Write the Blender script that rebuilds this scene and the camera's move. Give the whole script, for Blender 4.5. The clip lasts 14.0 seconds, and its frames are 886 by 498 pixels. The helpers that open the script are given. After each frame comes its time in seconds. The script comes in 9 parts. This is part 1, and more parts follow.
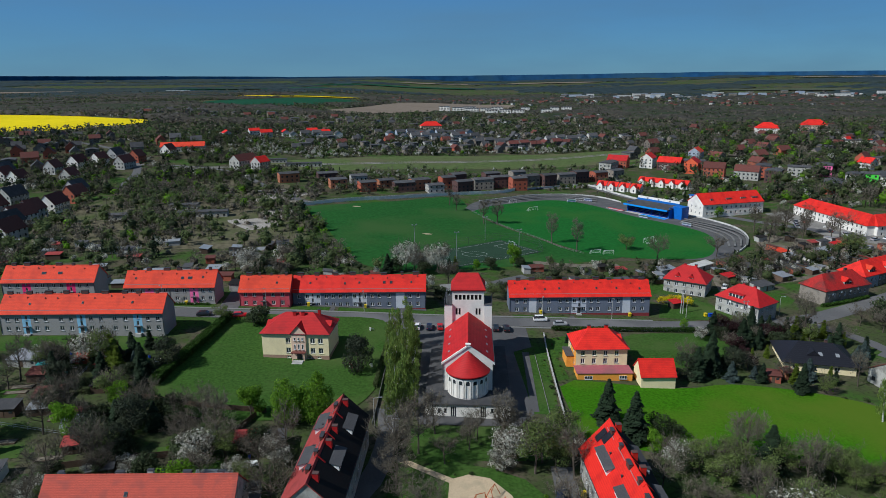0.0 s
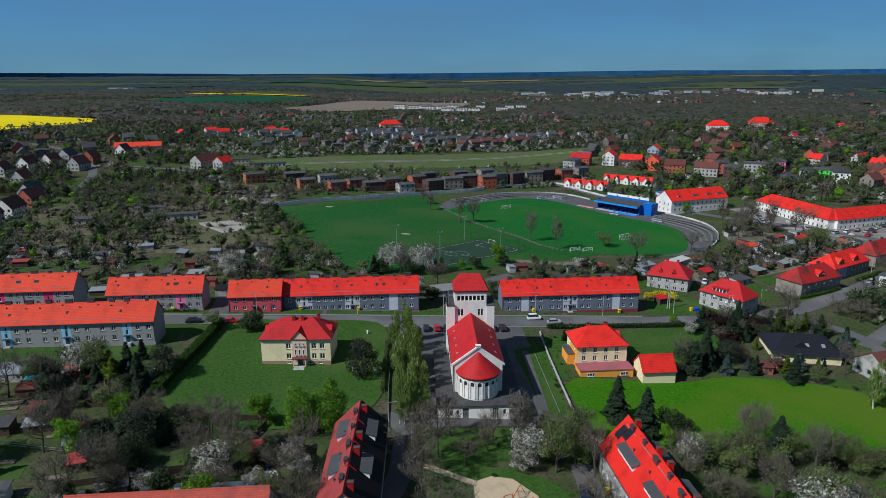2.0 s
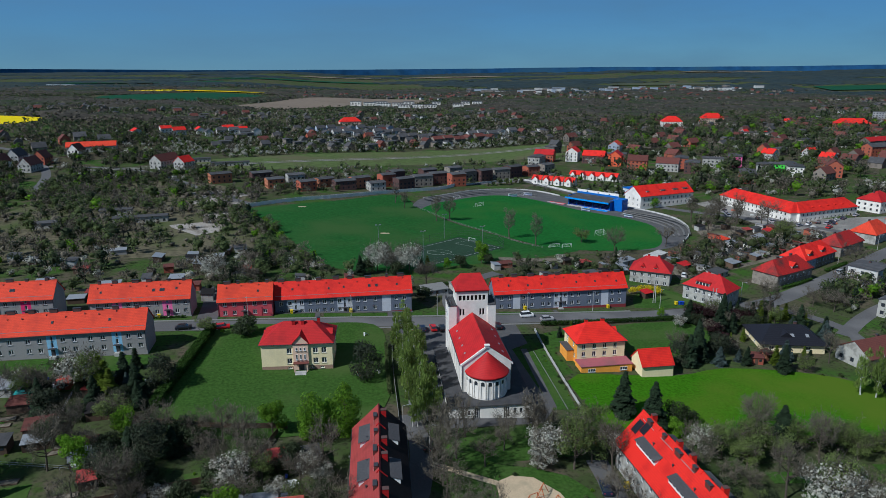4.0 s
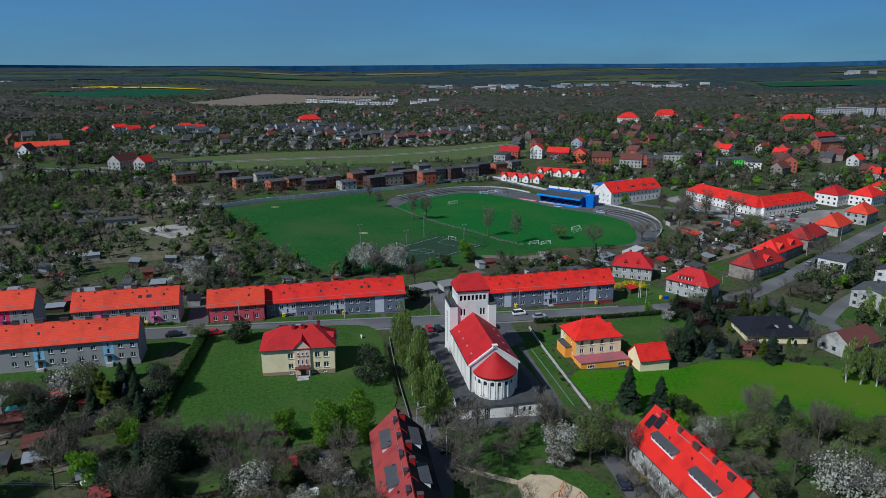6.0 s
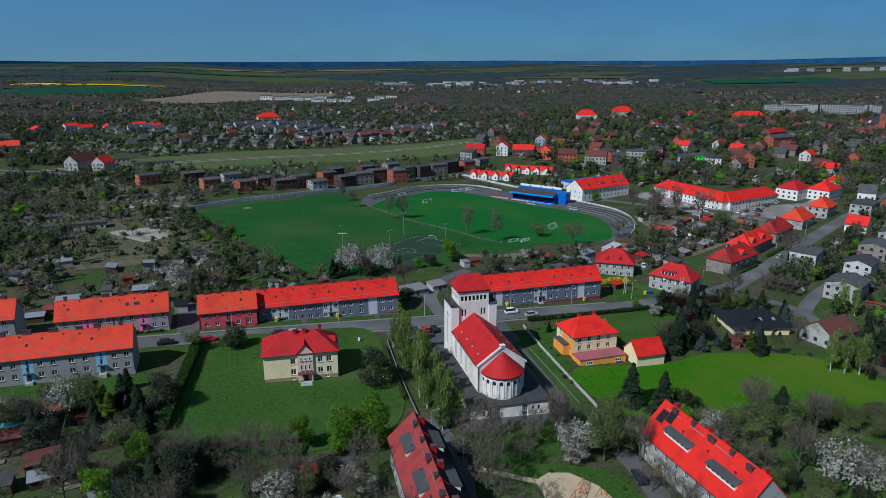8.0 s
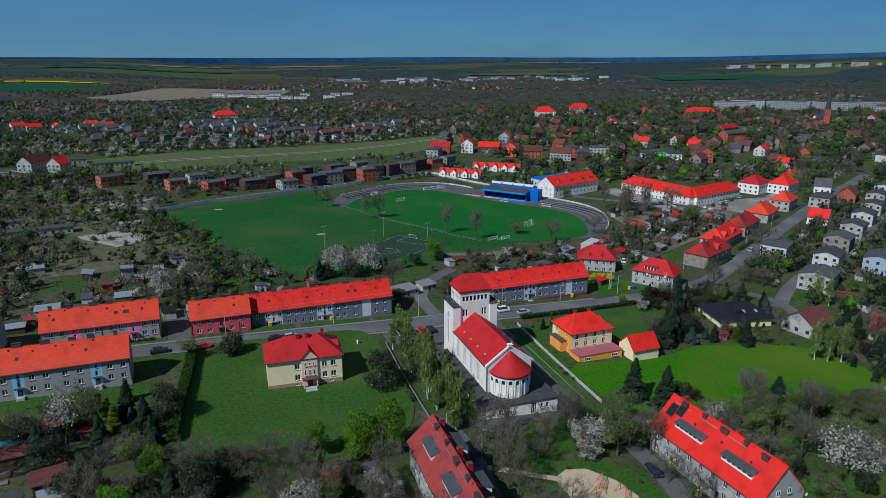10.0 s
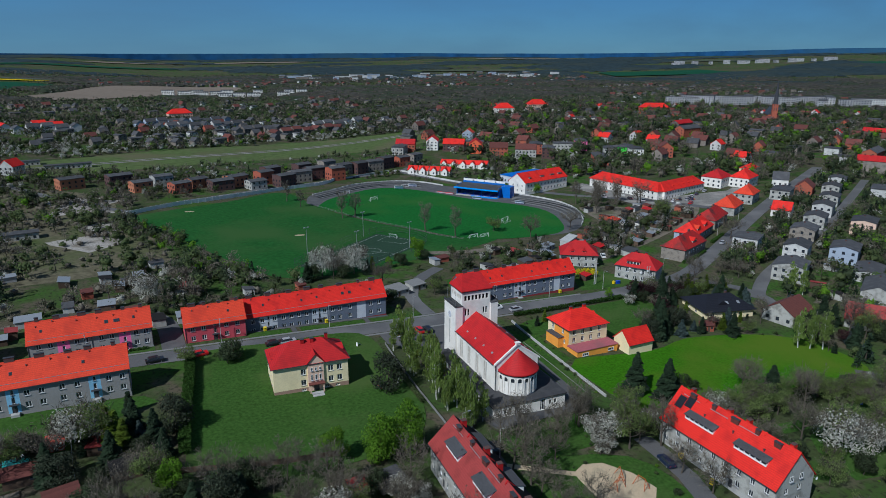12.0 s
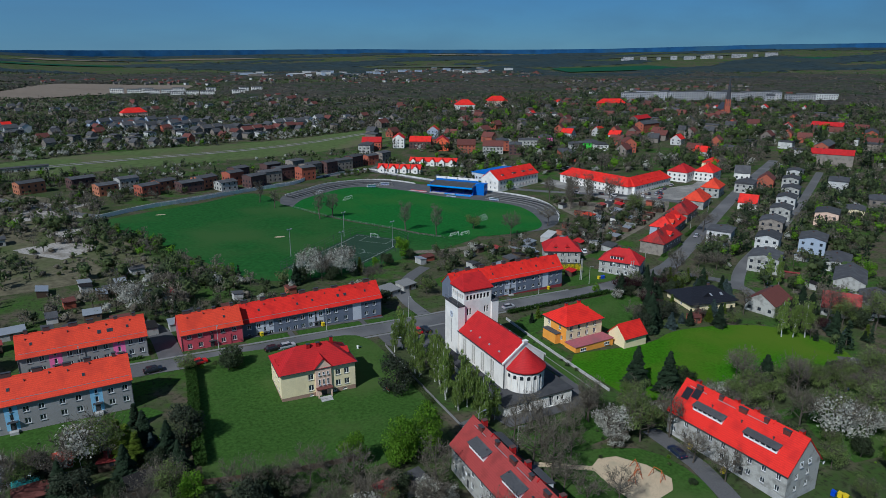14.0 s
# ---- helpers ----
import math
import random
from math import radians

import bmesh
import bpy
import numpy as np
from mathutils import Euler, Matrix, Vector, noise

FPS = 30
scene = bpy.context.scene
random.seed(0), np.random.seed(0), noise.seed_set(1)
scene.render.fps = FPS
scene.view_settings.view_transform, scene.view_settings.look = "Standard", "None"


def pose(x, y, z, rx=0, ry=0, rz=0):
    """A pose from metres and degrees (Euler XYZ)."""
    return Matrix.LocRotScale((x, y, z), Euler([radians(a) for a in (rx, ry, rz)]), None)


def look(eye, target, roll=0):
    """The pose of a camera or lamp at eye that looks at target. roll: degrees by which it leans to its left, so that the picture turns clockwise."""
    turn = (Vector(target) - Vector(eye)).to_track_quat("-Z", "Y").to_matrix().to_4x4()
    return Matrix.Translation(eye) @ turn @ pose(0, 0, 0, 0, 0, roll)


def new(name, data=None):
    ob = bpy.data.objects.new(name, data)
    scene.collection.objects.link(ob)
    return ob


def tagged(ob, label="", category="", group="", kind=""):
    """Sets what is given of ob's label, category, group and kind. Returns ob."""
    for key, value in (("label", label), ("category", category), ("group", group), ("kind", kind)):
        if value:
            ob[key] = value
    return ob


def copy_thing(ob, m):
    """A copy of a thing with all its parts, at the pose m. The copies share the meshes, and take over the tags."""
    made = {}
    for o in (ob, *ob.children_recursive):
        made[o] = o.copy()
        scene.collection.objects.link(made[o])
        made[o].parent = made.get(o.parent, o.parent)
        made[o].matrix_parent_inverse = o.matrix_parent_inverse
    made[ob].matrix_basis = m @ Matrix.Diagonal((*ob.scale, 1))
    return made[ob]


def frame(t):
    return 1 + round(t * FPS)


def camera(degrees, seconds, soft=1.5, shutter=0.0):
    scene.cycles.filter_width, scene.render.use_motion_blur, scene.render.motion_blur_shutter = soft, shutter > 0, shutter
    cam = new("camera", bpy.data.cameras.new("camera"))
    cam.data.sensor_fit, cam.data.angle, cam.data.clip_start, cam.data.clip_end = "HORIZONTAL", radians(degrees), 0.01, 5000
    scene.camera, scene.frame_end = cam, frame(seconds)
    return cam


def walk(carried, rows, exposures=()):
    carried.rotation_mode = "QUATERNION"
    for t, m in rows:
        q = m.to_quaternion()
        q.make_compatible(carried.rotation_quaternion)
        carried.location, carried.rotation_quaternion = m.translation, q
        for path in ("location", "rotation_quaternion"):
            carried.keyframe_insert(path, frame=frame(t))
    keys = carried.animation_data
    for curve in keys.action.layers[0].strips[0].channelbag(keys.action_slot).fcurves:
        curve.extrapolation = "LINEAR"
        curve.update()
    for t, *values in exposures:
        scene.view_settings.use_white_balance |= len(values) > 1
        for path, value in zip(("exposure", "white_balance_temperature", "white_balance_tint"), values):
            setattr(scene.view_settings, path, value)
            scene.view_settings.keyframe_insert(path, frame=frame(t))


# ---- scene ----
cam = camera(67.44, 14.0, soft=0.85)
PATH = [
    (0, (-0.00, 0.00, 81.00), (0.00, 96.77, 55.79), -0.48),
    (0.5, (-3.62, 0.28, 81.19), (-1.78, 97.02, 55.93), -0.41),
    (1, (-7.21, 0.63, 81.39), (-3.53, 97.29, 56.05), -0.37),
    (1.5, (-10.77, 1.03, 81.61), (-5.25, 97.58, 56.16), -0.34),
    (2, (-14.28, 1.48, 81.84), (-6.93, 97.87, 56.26), -0.32),
    (2.5, (-17.75, 1.98, 82.08), (-8.59, 98.19, 56.37), -0.30),
    (3, (-21.17, 2.54, 82.32), (-10.21, 98.52, 56.47), -0.29),
    (3.5, (-24.54, 3.14, 82.57), (-11.80, 98.86, 56.58), -0.27),
    (4, (-27.87, 3.79, 82.83), (-13.37, 99.22, 56.69), -0.25),
    (4.5, (-31.15, 4.49, 83.09), (-14.91, 99.60, 56.82), -0.23),
    (5, (-34.40, 5.24, 83.35), (-16.44, 100.00, 56.94), -0.20),
    (5.5, (-37.62, 6.04, 83.62), (-17.94, 100.43, 57.08), -0.17),
    (6, (-40.82, 6.90, 83.88), (-19.43, 100.87, 57.21), -0.13),
    (6.5, (-43.99, 7.80, 84.15), (-20.92, 101.34, 57.36), -0.09),
    (7, (-47.16, 8.76, 84.42), (-22.40, 101.84, 57.50), -0.05),
    (7.5, (-50.31, 9.78, 84.69), (-23.88, 102.35, 57.65), -0.00),
    (8, (-53.47, 10.85, 84.95), (-25.36, 102.90, 57.80), 0.04),
    (8.5, (-56.63, 11.98, 85.22), (-26.85, 103.46, 57.94), 0.08),
    (9, (-59.79, 13.16, 85.49), (-28.34, 104.05, 58.09), 0.11),
    (9.5, (-62.96, 14.40, 85.75), (-29.84, 104.66, 58.23), 0.14),
    (10, (-66.13, 15.70, 86.02), (-31.35, 105.29, 58.37), 0.16),
    (10.5, (-69.30, 17.05, 86.28), (-32.86, 105.94, 58.51), 0.18),
    (11, (-72.46, 18.45, 86.55), (-34.38, 106.60, 58.64), 0.19),
    (11.5, (-75.60, 19.89, 86.81), (-35.90, 107.28, 58.77), 0.19),
    (12, (-78.71, 21.38, 87.08), (-37.41, 107.98, 58.90), 0.18),
    (12.5, (-81.77, 22.90, 87.35), (-38.90, 108.69, 59.03), 0.17),
    (13, (-84.76, 24.45, 87.63), (-40.36, 109.42, 59.17), 0.16),
    (13.5, (-87.66, 26.02, 87.90), (-41.78, 110.15, 59.32), 0.14),
    (14, (-90.43, 27.60, 88.19), (-43.14, 110.91, 59.49), 0.13),
]
walk(cam, [(t, look(eye, target, roll)) for t, eye, target, roll in PATH], exposures=[(0.0, -0.22, 5800, 6), (7.0, -0.37, 5480, 6), (14.0, -0.42, 5480, 6)])

# ---- daylight: clear spring noon, thin high cloud ----
SUN_EL, SUN_TO = 43.5, (0.90, 0.44)          # elevation, and the way the shadows fall
world = bpy.data.worlds.new("sky_world")
scene.world = world
world.use_nodes = True
wn, wl = world.node_tree.nodes, world.node_tree.links
wn.clear()
sky = wn.new("ShaderNodeTexSky")
sky.sky_type = "NISHITA"
sky.sun_disc = False
sky.sun_elevation = radians(SUN_EL)
sky.sun_rotation = math.atan2(-SUN_TO[0], -SUN_TO[1])
sky.altitude = 300
sky.air_density, sky.dust_density, sky.ozone_density = 1.0, 0.0, 4.0
back = wn.new("ShaderNodeBackground")
back.inputs["Strength"].default_value = 0.071
wout = wn.new("ShaderNodeOutputWorld")
# faint veils of cirrus
tco = wn.new("ShaderNodeTexCoord")
wmap = wn.new("ShaderNodeMapping")
wmap.inputs["Scale"].default_value = (1.5, 4.0, 9.0)
wno = wn.new("ShaderNodeTexNoise")
wno.inputs["Scale"].default_value, wno.inputs["Detail"].default_value = 1.6, 5.0
wra = wn.new("ShaderNodeMapRange")
wra.inputs["From Min"].default_value, wra.inputs["From Max"].default_value = 0.42, 0.75
wra.inputs["To Min"].default_value, wra.inputs["To Max"].default_value = 0.45, 0.78
wmx = wn.new("ShaderNodeMix")
wmx.data_type = "RGBA"
wmx.inputs["B"].default_value = (1.7, 3.3, 4.9, 1)
wl.new(tco.outputs["Generated"], wmap.inputs["Vector"])
wl.new(wmap.outputs["Vector"], wno.inputs["Vector"])
wl.new(wno.outputs["Fac"], wra.inputs["Value"])
wl.new(wra.outputs["Result"], wmx.inputs["Factor"])
wti = wn.new("ShaderNodeMix")
wti.data_type, wti.blend_type = "RGBA", "MULTIPLY"
wti.inputs["Factor"].default_value = 1.0
wti.inputs["B"].default_value = (0.36, 0.72, 1.14, 1)
wl.new(sky.outputs["Color"], wti.inputs["A"])
wl.new(wti.outputs["Result"], wmx.inputs["A"])
# the veil thickens and whitens overhead
sep = wn.new("ShaderNodeSeparateXYZ")
vra = wn.new("ShaderNodeMapRange")
vra.inputs["From Min"].default_value, vra.inputs["From Max"].default_value = 0.2, 0.9
vra.inputs["To Max"].default_value = 0.5
vmx = wn.new("ShaderNodeMix")
vmx.data_type = "RGBA"
vmx.inputs["B"].default_value = (1.9, 2.1, 2.3, 1)
wl.new(tco.outputs["Generated"], sep.inputs["Vector"])
wl.new(sep.outputs["Z"], vra.inputs["Value"])
wl.new(vra.outputs["Result"], vmx.inputs["Factor"])
wl.new(wmx.outputs["Result"], vmx.inputs["A"])
# and the blue deepens away from the sun
dra = wn.new("ShaderNodeMapRange")
dra.inputs["From Min"].default_value, dra.inputs["From Max"].default_value = -0.1, 0.85
dra.inputs["To Min"].default_value, dra.inputs["To Max"].default_value = 1.07, 0.84
dmx = wn.new("ShaderNodeVectorMath")
dmx.operation = "SCALE"
wl.new(sep.outputs["X"], dra.inputs["Value"])
wl.new(vmx.outputs["Result"], dmx.inputs[0])
wl.new(dra.outputs["Result"], dmx.inputs["Scale"])
wl.new(dmx.outputs["Vector"], back.inputs["Color"])
wl.new(back.outputs["Background"], wout.inputs["Surface"])
sun = new("sun", bpy.data.lights.new("sun", "SUN"))
sun.data.energy, sun.data.angle, sun.data.color = 5.0, radians(0.53), (1.0, 0.95, 0.87)
sun.matrix_world = look((0, 0, 0), (SUN_TO[0], SUN_TO[1], -math.tan(radians(SUN_EL))))

# ---- materials ----
def mat(name, color, rough=0.8, vary=0.15, scale=1.0, second=None, patch=0.15, bump=0.0, metal=0.0, tint=0.0, fine=12.0, spec=0.3, courses=0.0, axis="Z", island=0.0):
    """Two scales of variation round a base colour; second: a stain colour in large patches; courses: height of tile rows;
    tint: change from object to object; island: change from leaf to leaf."""
    m = bpy.data.materials.new(name)
    m.use_nodes = True
    n, l = m.node_tree.nodes, m.node_tree.links
    b = n["Principled BSDF"]
    b.inputs["Roughness"].default_value, b.inputs["Metallic"].default_value = rough, metal
    b.inputs["Specular IOR Level"].default_value = spec
    tc = n.new("ShaderNodeTexCoord")
    big, small = n.new("ShaderNodeTexNoise"), n.new("ShaderNodeTexNoise")
    for t, s, d in ((big, scale, 4.0), (small, scale * fine, 3.0)):
        t.inputs["Scale"].default_value, t.inputs["Detail"].default_value = s, d
        l.new(tc.outputs["Object"], t.inputs["Vector"])
    dark = tuple(c * (1 - vary) for c in color)
    light = tuple(min(1.0, c * (1 + vary)) for c in color)
    ramp = n.new("ShaderNodeMapRange")
    ramp.inputs["From Min"].default_value, ramp.inputs["From Max"].default_value = 0.32, 0.68
    l.new(small.outputs["Fac"], ramp.inputs["Value"])
    mix = n.new("ShaderNodeMix")
    mix.data_type = "RGBA"
    mix.inputs["A"].default_value, mix.inputs["B"].default_value = (*dark, 1), (*light, 1)
    l.new(ramp.outputs["Result"], mix.inputs["Factor"])
    out = mix.outputs["Result"]
    ramp2 = n.new("ShaderNodeMapRange")
    ramp2.inputs["From Min"].default_value, ramp2.inputs["From Max"].default_value = 0.48, 0.66
    ramp2.inputs["To Max"].default_value = patch if second is None else 1.0
    l.new(big.outputs["Fac"], ramp2.inputs["Value"])
    mix2 = n.new("ShaderNodeMix")
    mix2.data_type = "RGBA"
    sec = second if second is not None else tuple(c * 0.45 for c in color)
    mix2.inputs["B"].default_value = (*sec, 1)
    l.new(out, mix2.inputs["A"])
    l.new(ramp2.outputs["Result"], mix2.inputs["Factor"])
    out = mix2.outputs["Result"]
    if tint or island:
        hsv = n.new("ShaderNodeHueSaturation")
        add = None
        for amount, node, socket in ((tint, "ShaderNodeObjectInfo", "Random"), (island, "ShaderNodeNewGeometry", "Random Per Island")):
            if not amount:
                continue
            src = n.new(node)
            rng = n.new("ShaderNodeMapRange")
            rng.inputs["To Min"].default_value, rng.inputs["To Max"].default_value = 1 - amount, 1 + amount
            l.new(src.outputs[socket], rng.inputs["Value"])
            if add is None:
                add = rng.outputs["Result"]
            else:
                mul = n.new("ShaderNodeMath")
                mul.operation = "MULTIPLY"
                l.new(add, mul.inputs[0])
                l.new(rng.outputs["Result"], mul.inputs[1])
                add = mul.outputs["Value"]
        l.new(add, hsv.inputs["Value"])
        l.new(out, hsv.inputs["Color"])
        out = hsv.outputs["Color"]
    l.new(out, b.inputs["Base Color"])
    height = small.outputs["Fac"]
    if courses:
        wave = n.new("ShaderNodeTexWave")
        wave.wave_type, wave.bands_direction, wave.wave_profile = "BANDS", axis, "SAW"
        wave.inputs["Scale"].default_value = 0.314 / courses
        wave.inputs["Distortion"].default_value = 0.4
        l.new(tc.outputs["Object"], wave.inputs["Vector"])
        sh = n.new("ShaderNodeMix")
        sh.data_type, sh.blend_type = "RGBA", "MULTIPLY"
        sh.inputs["Factor"].default_value = 0.22
        l.new(out, sh.inputs["A"])
        l.new(wave.outputs["Color"], sh.inputs["B"])
        l.new(sh.outputs["Result"], b.inputs["Base Color"])
        height = wave.outputs["Fac"]
    if bump:
        bp = n.new("ShaderNodeBump")
        bp.inputs["Strength"].default_value, bp.inputs["Distance"].default_value = min(1.0, bump), 0.06
        l.new(height, bp.inputs["Height"])
        l.new(bp.outputs["Normal"], b.inputs["Normal"])
    return m


GLASS = mat("window_glass", (0.03, 0.035, 0.045), 0.12, 0.3, 0.3, spec=0.6)
WHITE = mat("white_frame_paint", (0.8, 0.8, 0.78), 0.5, 0.04, 2.0)
RENDER_WHITE = mat("white_lime_render", (0.78, 0.745, 0.69), 0.9, 0.05, 0.25, (0.66, 0.63, 0.58), bump=0.1)
CHURCH_GLASS = mat("dull_leaded_glass", (0.27, 0.26, 0.23), 0.35, 0.2, 0.5, (0.20, 0.19, 0.17))
RENDER_SLATE = mat("slate_blue_render", (0.14, 0.16, 0.21), 0.9, 0.07, 0.3, bump=0.1)
RENDER_GREY = mat("grey_render", (0.29, 0.28, 0.275), 0.9, 0.07, 0.3, bump=0.1)
RENDER_PALE = mat("pale_grey_render", (0.55, 0.57, 0.63), 0.9, 0.06, 0.3, bump=0.1)
RENDER_PINK = mat("pink_render", (0.85, 0.17, 0.40), 0.9, 0.06, 0.4)
RENDER_MAGENTA = mat("magenta_render", (0.72, 0.03, 0.16), 0.9, 0.06, 0.4)
RENDER_BLUE = mat("light_blue_render", (0.27, 0.52, 0.72), 0.9, 0.06, 0.4)
RENDER_RED = mat("crimson_render", (0.52, 0.075, 0.10), 0.9, 0.08, 0.4)
RENDER_YELLOW = mat("pale_yellow_render", (0.80, 0.68, 0.42), 0.9, 0.05, 0.3, bump=0.1)
RENDER_PEACH = mat("peach_render", (0.72, 0.50, 0.38), 0.9, 0.05, 0.4)
BRICK_ORANGE = mat("orange_brick", (0.40, 0.155, 0.085), 0.95, 0.2, 1.0, bump=0.2, tint=0.2)
RENDER_GREEN = mat("bright_green_render", (0.10, 0.62, 0.06), 0.9, 0.06, 0.4)
RENDER_BLUEGREY = mat("blue_grey_render", (0.34, 0.39, 0.47), 0.9, 0.08, 0.4)
RENDER_VERMILION = mat("vermilion_render", (0.72, 0.13, 0.055), 0.9, 0.08, 0.4)
RENDER_ORANGE = mat("orange_render", (0.80, 0.33, 0.05), 0.9, 0.06, 0.4)
RENDER_TAN = mat("old_tan_render", (0.26, 0.225, 0.19), 0.95, 0.15, 0.6, (0.16, 0.14, 0.12), bump=0.2)
RENDER_OLD = mat("old_weathered_render", (0.40, 0.39, 0.36), 0.95, 0.12, 0.5, (0.24, 0.23, 0.21), bump=0.2)
PLINTH = mat("brown_stone_plinth", (0.34, 0.22, 0.16), 0.9, 0.15, 1.5, bump=0.2)
PLINTH_RED = mat("dark_red_plinth", (0.22, 0.035, 0.04), 0.9, 0.1, 1.5)
BRICK_DARK = mat("sooty_brick", (0.10, 0.055, 0.05), 0.95, 0.25, 2.0, bump=0.3)
BRICK_RED = mat("red_brick", (0.36, 0.10, 0.06), 0.95, 0.2, 1.0, bump=0.2)
ROOF_ORANGE = mat("orange_clay_tiles", (0.72, 0.056, 0.020), 0.75, 0.14, 0.35, (0.58, 0.044, 0.018), bump=0.6, courses=0.34, tint=0.05)
ROOF_RED = mat("bright_red_tiles", (0.74, 0.022, 0.012), 0.7, 0.10, 0.35, (0.58, 0.015, 0.010), bump=0.6, courses=0.34, tint=0.05)
ROOF_CRIMSON = mat("crimson_tiles", (0.50, 0.014, 0.016), 0.7, 0.10, 0.4, (0.40, 0.012, 0.014), bump=0.6, courses=0.30, tint=0.05)
ROOF_MAROON = mat("weathered_maroon_tiles", (0.34, 0.05, 0.045), 0.75, 0.12, 0.4, (0.26, 0.04, 0.035), bump=0.6, courses=0.30)
ROOF_FADED = mat("faded_orange_tiles", (0.50, 0.085, 0.055), 0.8, 0.2, 0.5, (0.38, 0.075, 0.055), bump=0.6, courses=0.30)
ROOF_BROWN = mat("old_brown_tiles", (0.140, 0.046, 0.037), 0.85, 0.2, 0.5, bump=0.6, courses=0.30, tint=0.2)
ROOF_PATCHY = mat("patched_crimson_and_brown_tiles", (0.40, 0.018, 0.016), 0.75, 0.2, 0.16, (0.085, 0.030, 0.026), bump=0.6, courses=0.30)
ROOF_FELT = mat("dark_roofing_felt", (0.060, 0.059, 0.063), 0.9, 0.15, 0.3, (0.085, 0.083, 0.086), bump=0.1, tint=0.25)
ROOF_BLACK = mat("black_glazed_tiles", (0.018, 0.018, 0.024), 0.45, 0.2, 0.5, bump=0.6, courses=0.33)
# black of felt roofs; also the shade painted over two eastern roof slopes
FELT_AND_SHADE_BLACK = mat("black_felt_and_shade", (0.022, 0.020, 0.020), 0.95, 0.2, 0.4, spec=0.1)
ROOF_PINK = mat("faded_pink_felt", (0.36, 0.10, 0.12), 0.9, 0.15, 0.3, (0.28, 0.10, 0.11))
METAL_GREY = mat("zinc_sheet", (0.36, 0.37, 0.39), 0.45, 0.1, 0.6, metal=0.4)
METAL_DARK = mat("dark_painted_metal", (0.05, 0.05, 0.055), 0.5, 0.1, 1.0)
METAL_WHITE = mat("white_painted_metal", (0.75, 0.75, 0.75), 0.45, 0.06, 1.0)
PAINT_BLUE = mat("cobalt_blue_cladding", (0.012, 0.13, 0.50), 0.5, 0.08, 0.4)
PAINT_NAVY = mat("navy_blue_seats", (0.008, 0.02, 0.22), 0.6, 0.2, 3.0)
SEAT_BLUE = mat("sky_blue_seats", (0.02, 0.26, 0.75), 0.6, 0.2, 3.0)
CONCRETE = mat("weathered_concrete", (0.42, 0.41, 0.39), 0.95, 0.12, 0.4, (0.32, 0.31, 0.30), bump=0.15)
ASPHALT = mat("worn_asphalt", (0.105, 0.102, 0.104), 0.95, 0.10, 0.06, (0.15, 0.145, 0.145), fine=40)
PAVING = mat("grey_paving", (0.085, 0.083, 0.085), 0.95, 0.12, 0.2, (0.11, 0.105, 0.105), fine=25)
GRAVEL = mat("grey_gravel", (0.20, 0.19, 0.175), 0.95, 0.25, 0.10, (0.30, 0.28, 0.255), fine=18, spec=0.04)
SAND = mat("playground_sand", (0.50, 0.39, 0.26), 0.95, 0.10, 0.3, (0.40, 0.33, 0.22), spec=0.04)
DIRT = mat("trodden_earth", (0.17, 0.145, 0.115), 0.95, 0.25, 0.12, (0.10, 0.10, 0.06), spec=0.04)
SANDY = mat("pale_sandy_earth", (0.33, 0.30, 0.27), 0.95, 0.25, 0.10, (0.16, 0.14, 0.11), spec=0.04)
WOOD = mat("weathered_boards", (0.10, 0.065, 0.045), 0.9, 0.25, 2.0, bump=0.2, tint=0.3)
BARK = mat("grey_brown_bark", (0.085, 0.07, 0.055), 0.95, 0.25, 3.0)
BARK_BIRCH = mat("white_birch_bark", (0.55, 0.54, 0.50), 0.9, 0.25, 4.0, (0.12, 0.11, 0.10))
LAWN = mat("mown_lawn", (0.042, 0.090, 0.017), 0.95, 0.26, 0.055, (0.066, 0.104, 0.028), fine=24, spec=0.04)
LAWN_VIVID = mat("fresh_bright_lawn", (0.042, 0.136, 0.004), 0.95, 0.26, 0.03, (0.082, 0.138, 0.012), fine=50, spec=0.04)
PITCH_GRASS = mat("football_turf", (0.018, 0.108, 0.020), 0.95, 0.16, 0.022, (0.034, 0.114, 0.022), fine=30, spec=0.04)
TURF_WORN = mat("worn_training_turf", (0.022, 0.088, 0.019), 0.95, 0.20, 0.020, (0.042, 0.096, 0.026), fine=30, spec=0.04)
TURF_DARK = mat("dark_artificial_turf", (0.030, 0.058, 0.036), 0.95, 0.14, 0.05, fine=30, spec=0.04)
DRY_GRASS = mat("dry_winter_grass", (0.118, 0.104, 0.066), 0.95, 0.30, 0.035, (0.070, 0.090, 0.030), fine=14, spec=0.1)
RAPE = mat("flowering_rapeseed", (0.72, 0.56, 0.004), 0.95, 0.06, 0.01, spec=0.04)
FIELD_BROWN = mat("ploughed_soil", (0.20, 0.16, 0.125), 0.95, 0.10, 0.01, spec=0.04)
FIELD_GREEN = mat("winter_wheat", (0.016, 0.070, 0.036), 0.95, 0.10, 0.008, spec=0.04)
FIELD_PALE = mat("pale_fallow_grass", (0.088, 0.118, 0.042), 0.95, 0.2, 0.02, (0.115, 0.110, 0.060), spec=0.04)
FIELD_DULL = mat("dull_far_meadow", (0.085, 0.092, 0.062), 0.95, 0.15, 0.01, (0.060, 0.075, 0.045), spec=0.04)
# blue here is the haze before the farthest ridge, painted as base colour
HILL_HAZE = mat("haze_blue_ridge", (0.022, 0.075, 0.175), 0.95, 0.25, 0.004, (0.036, 0.092, 0.160), fine=6, spec=0.0)
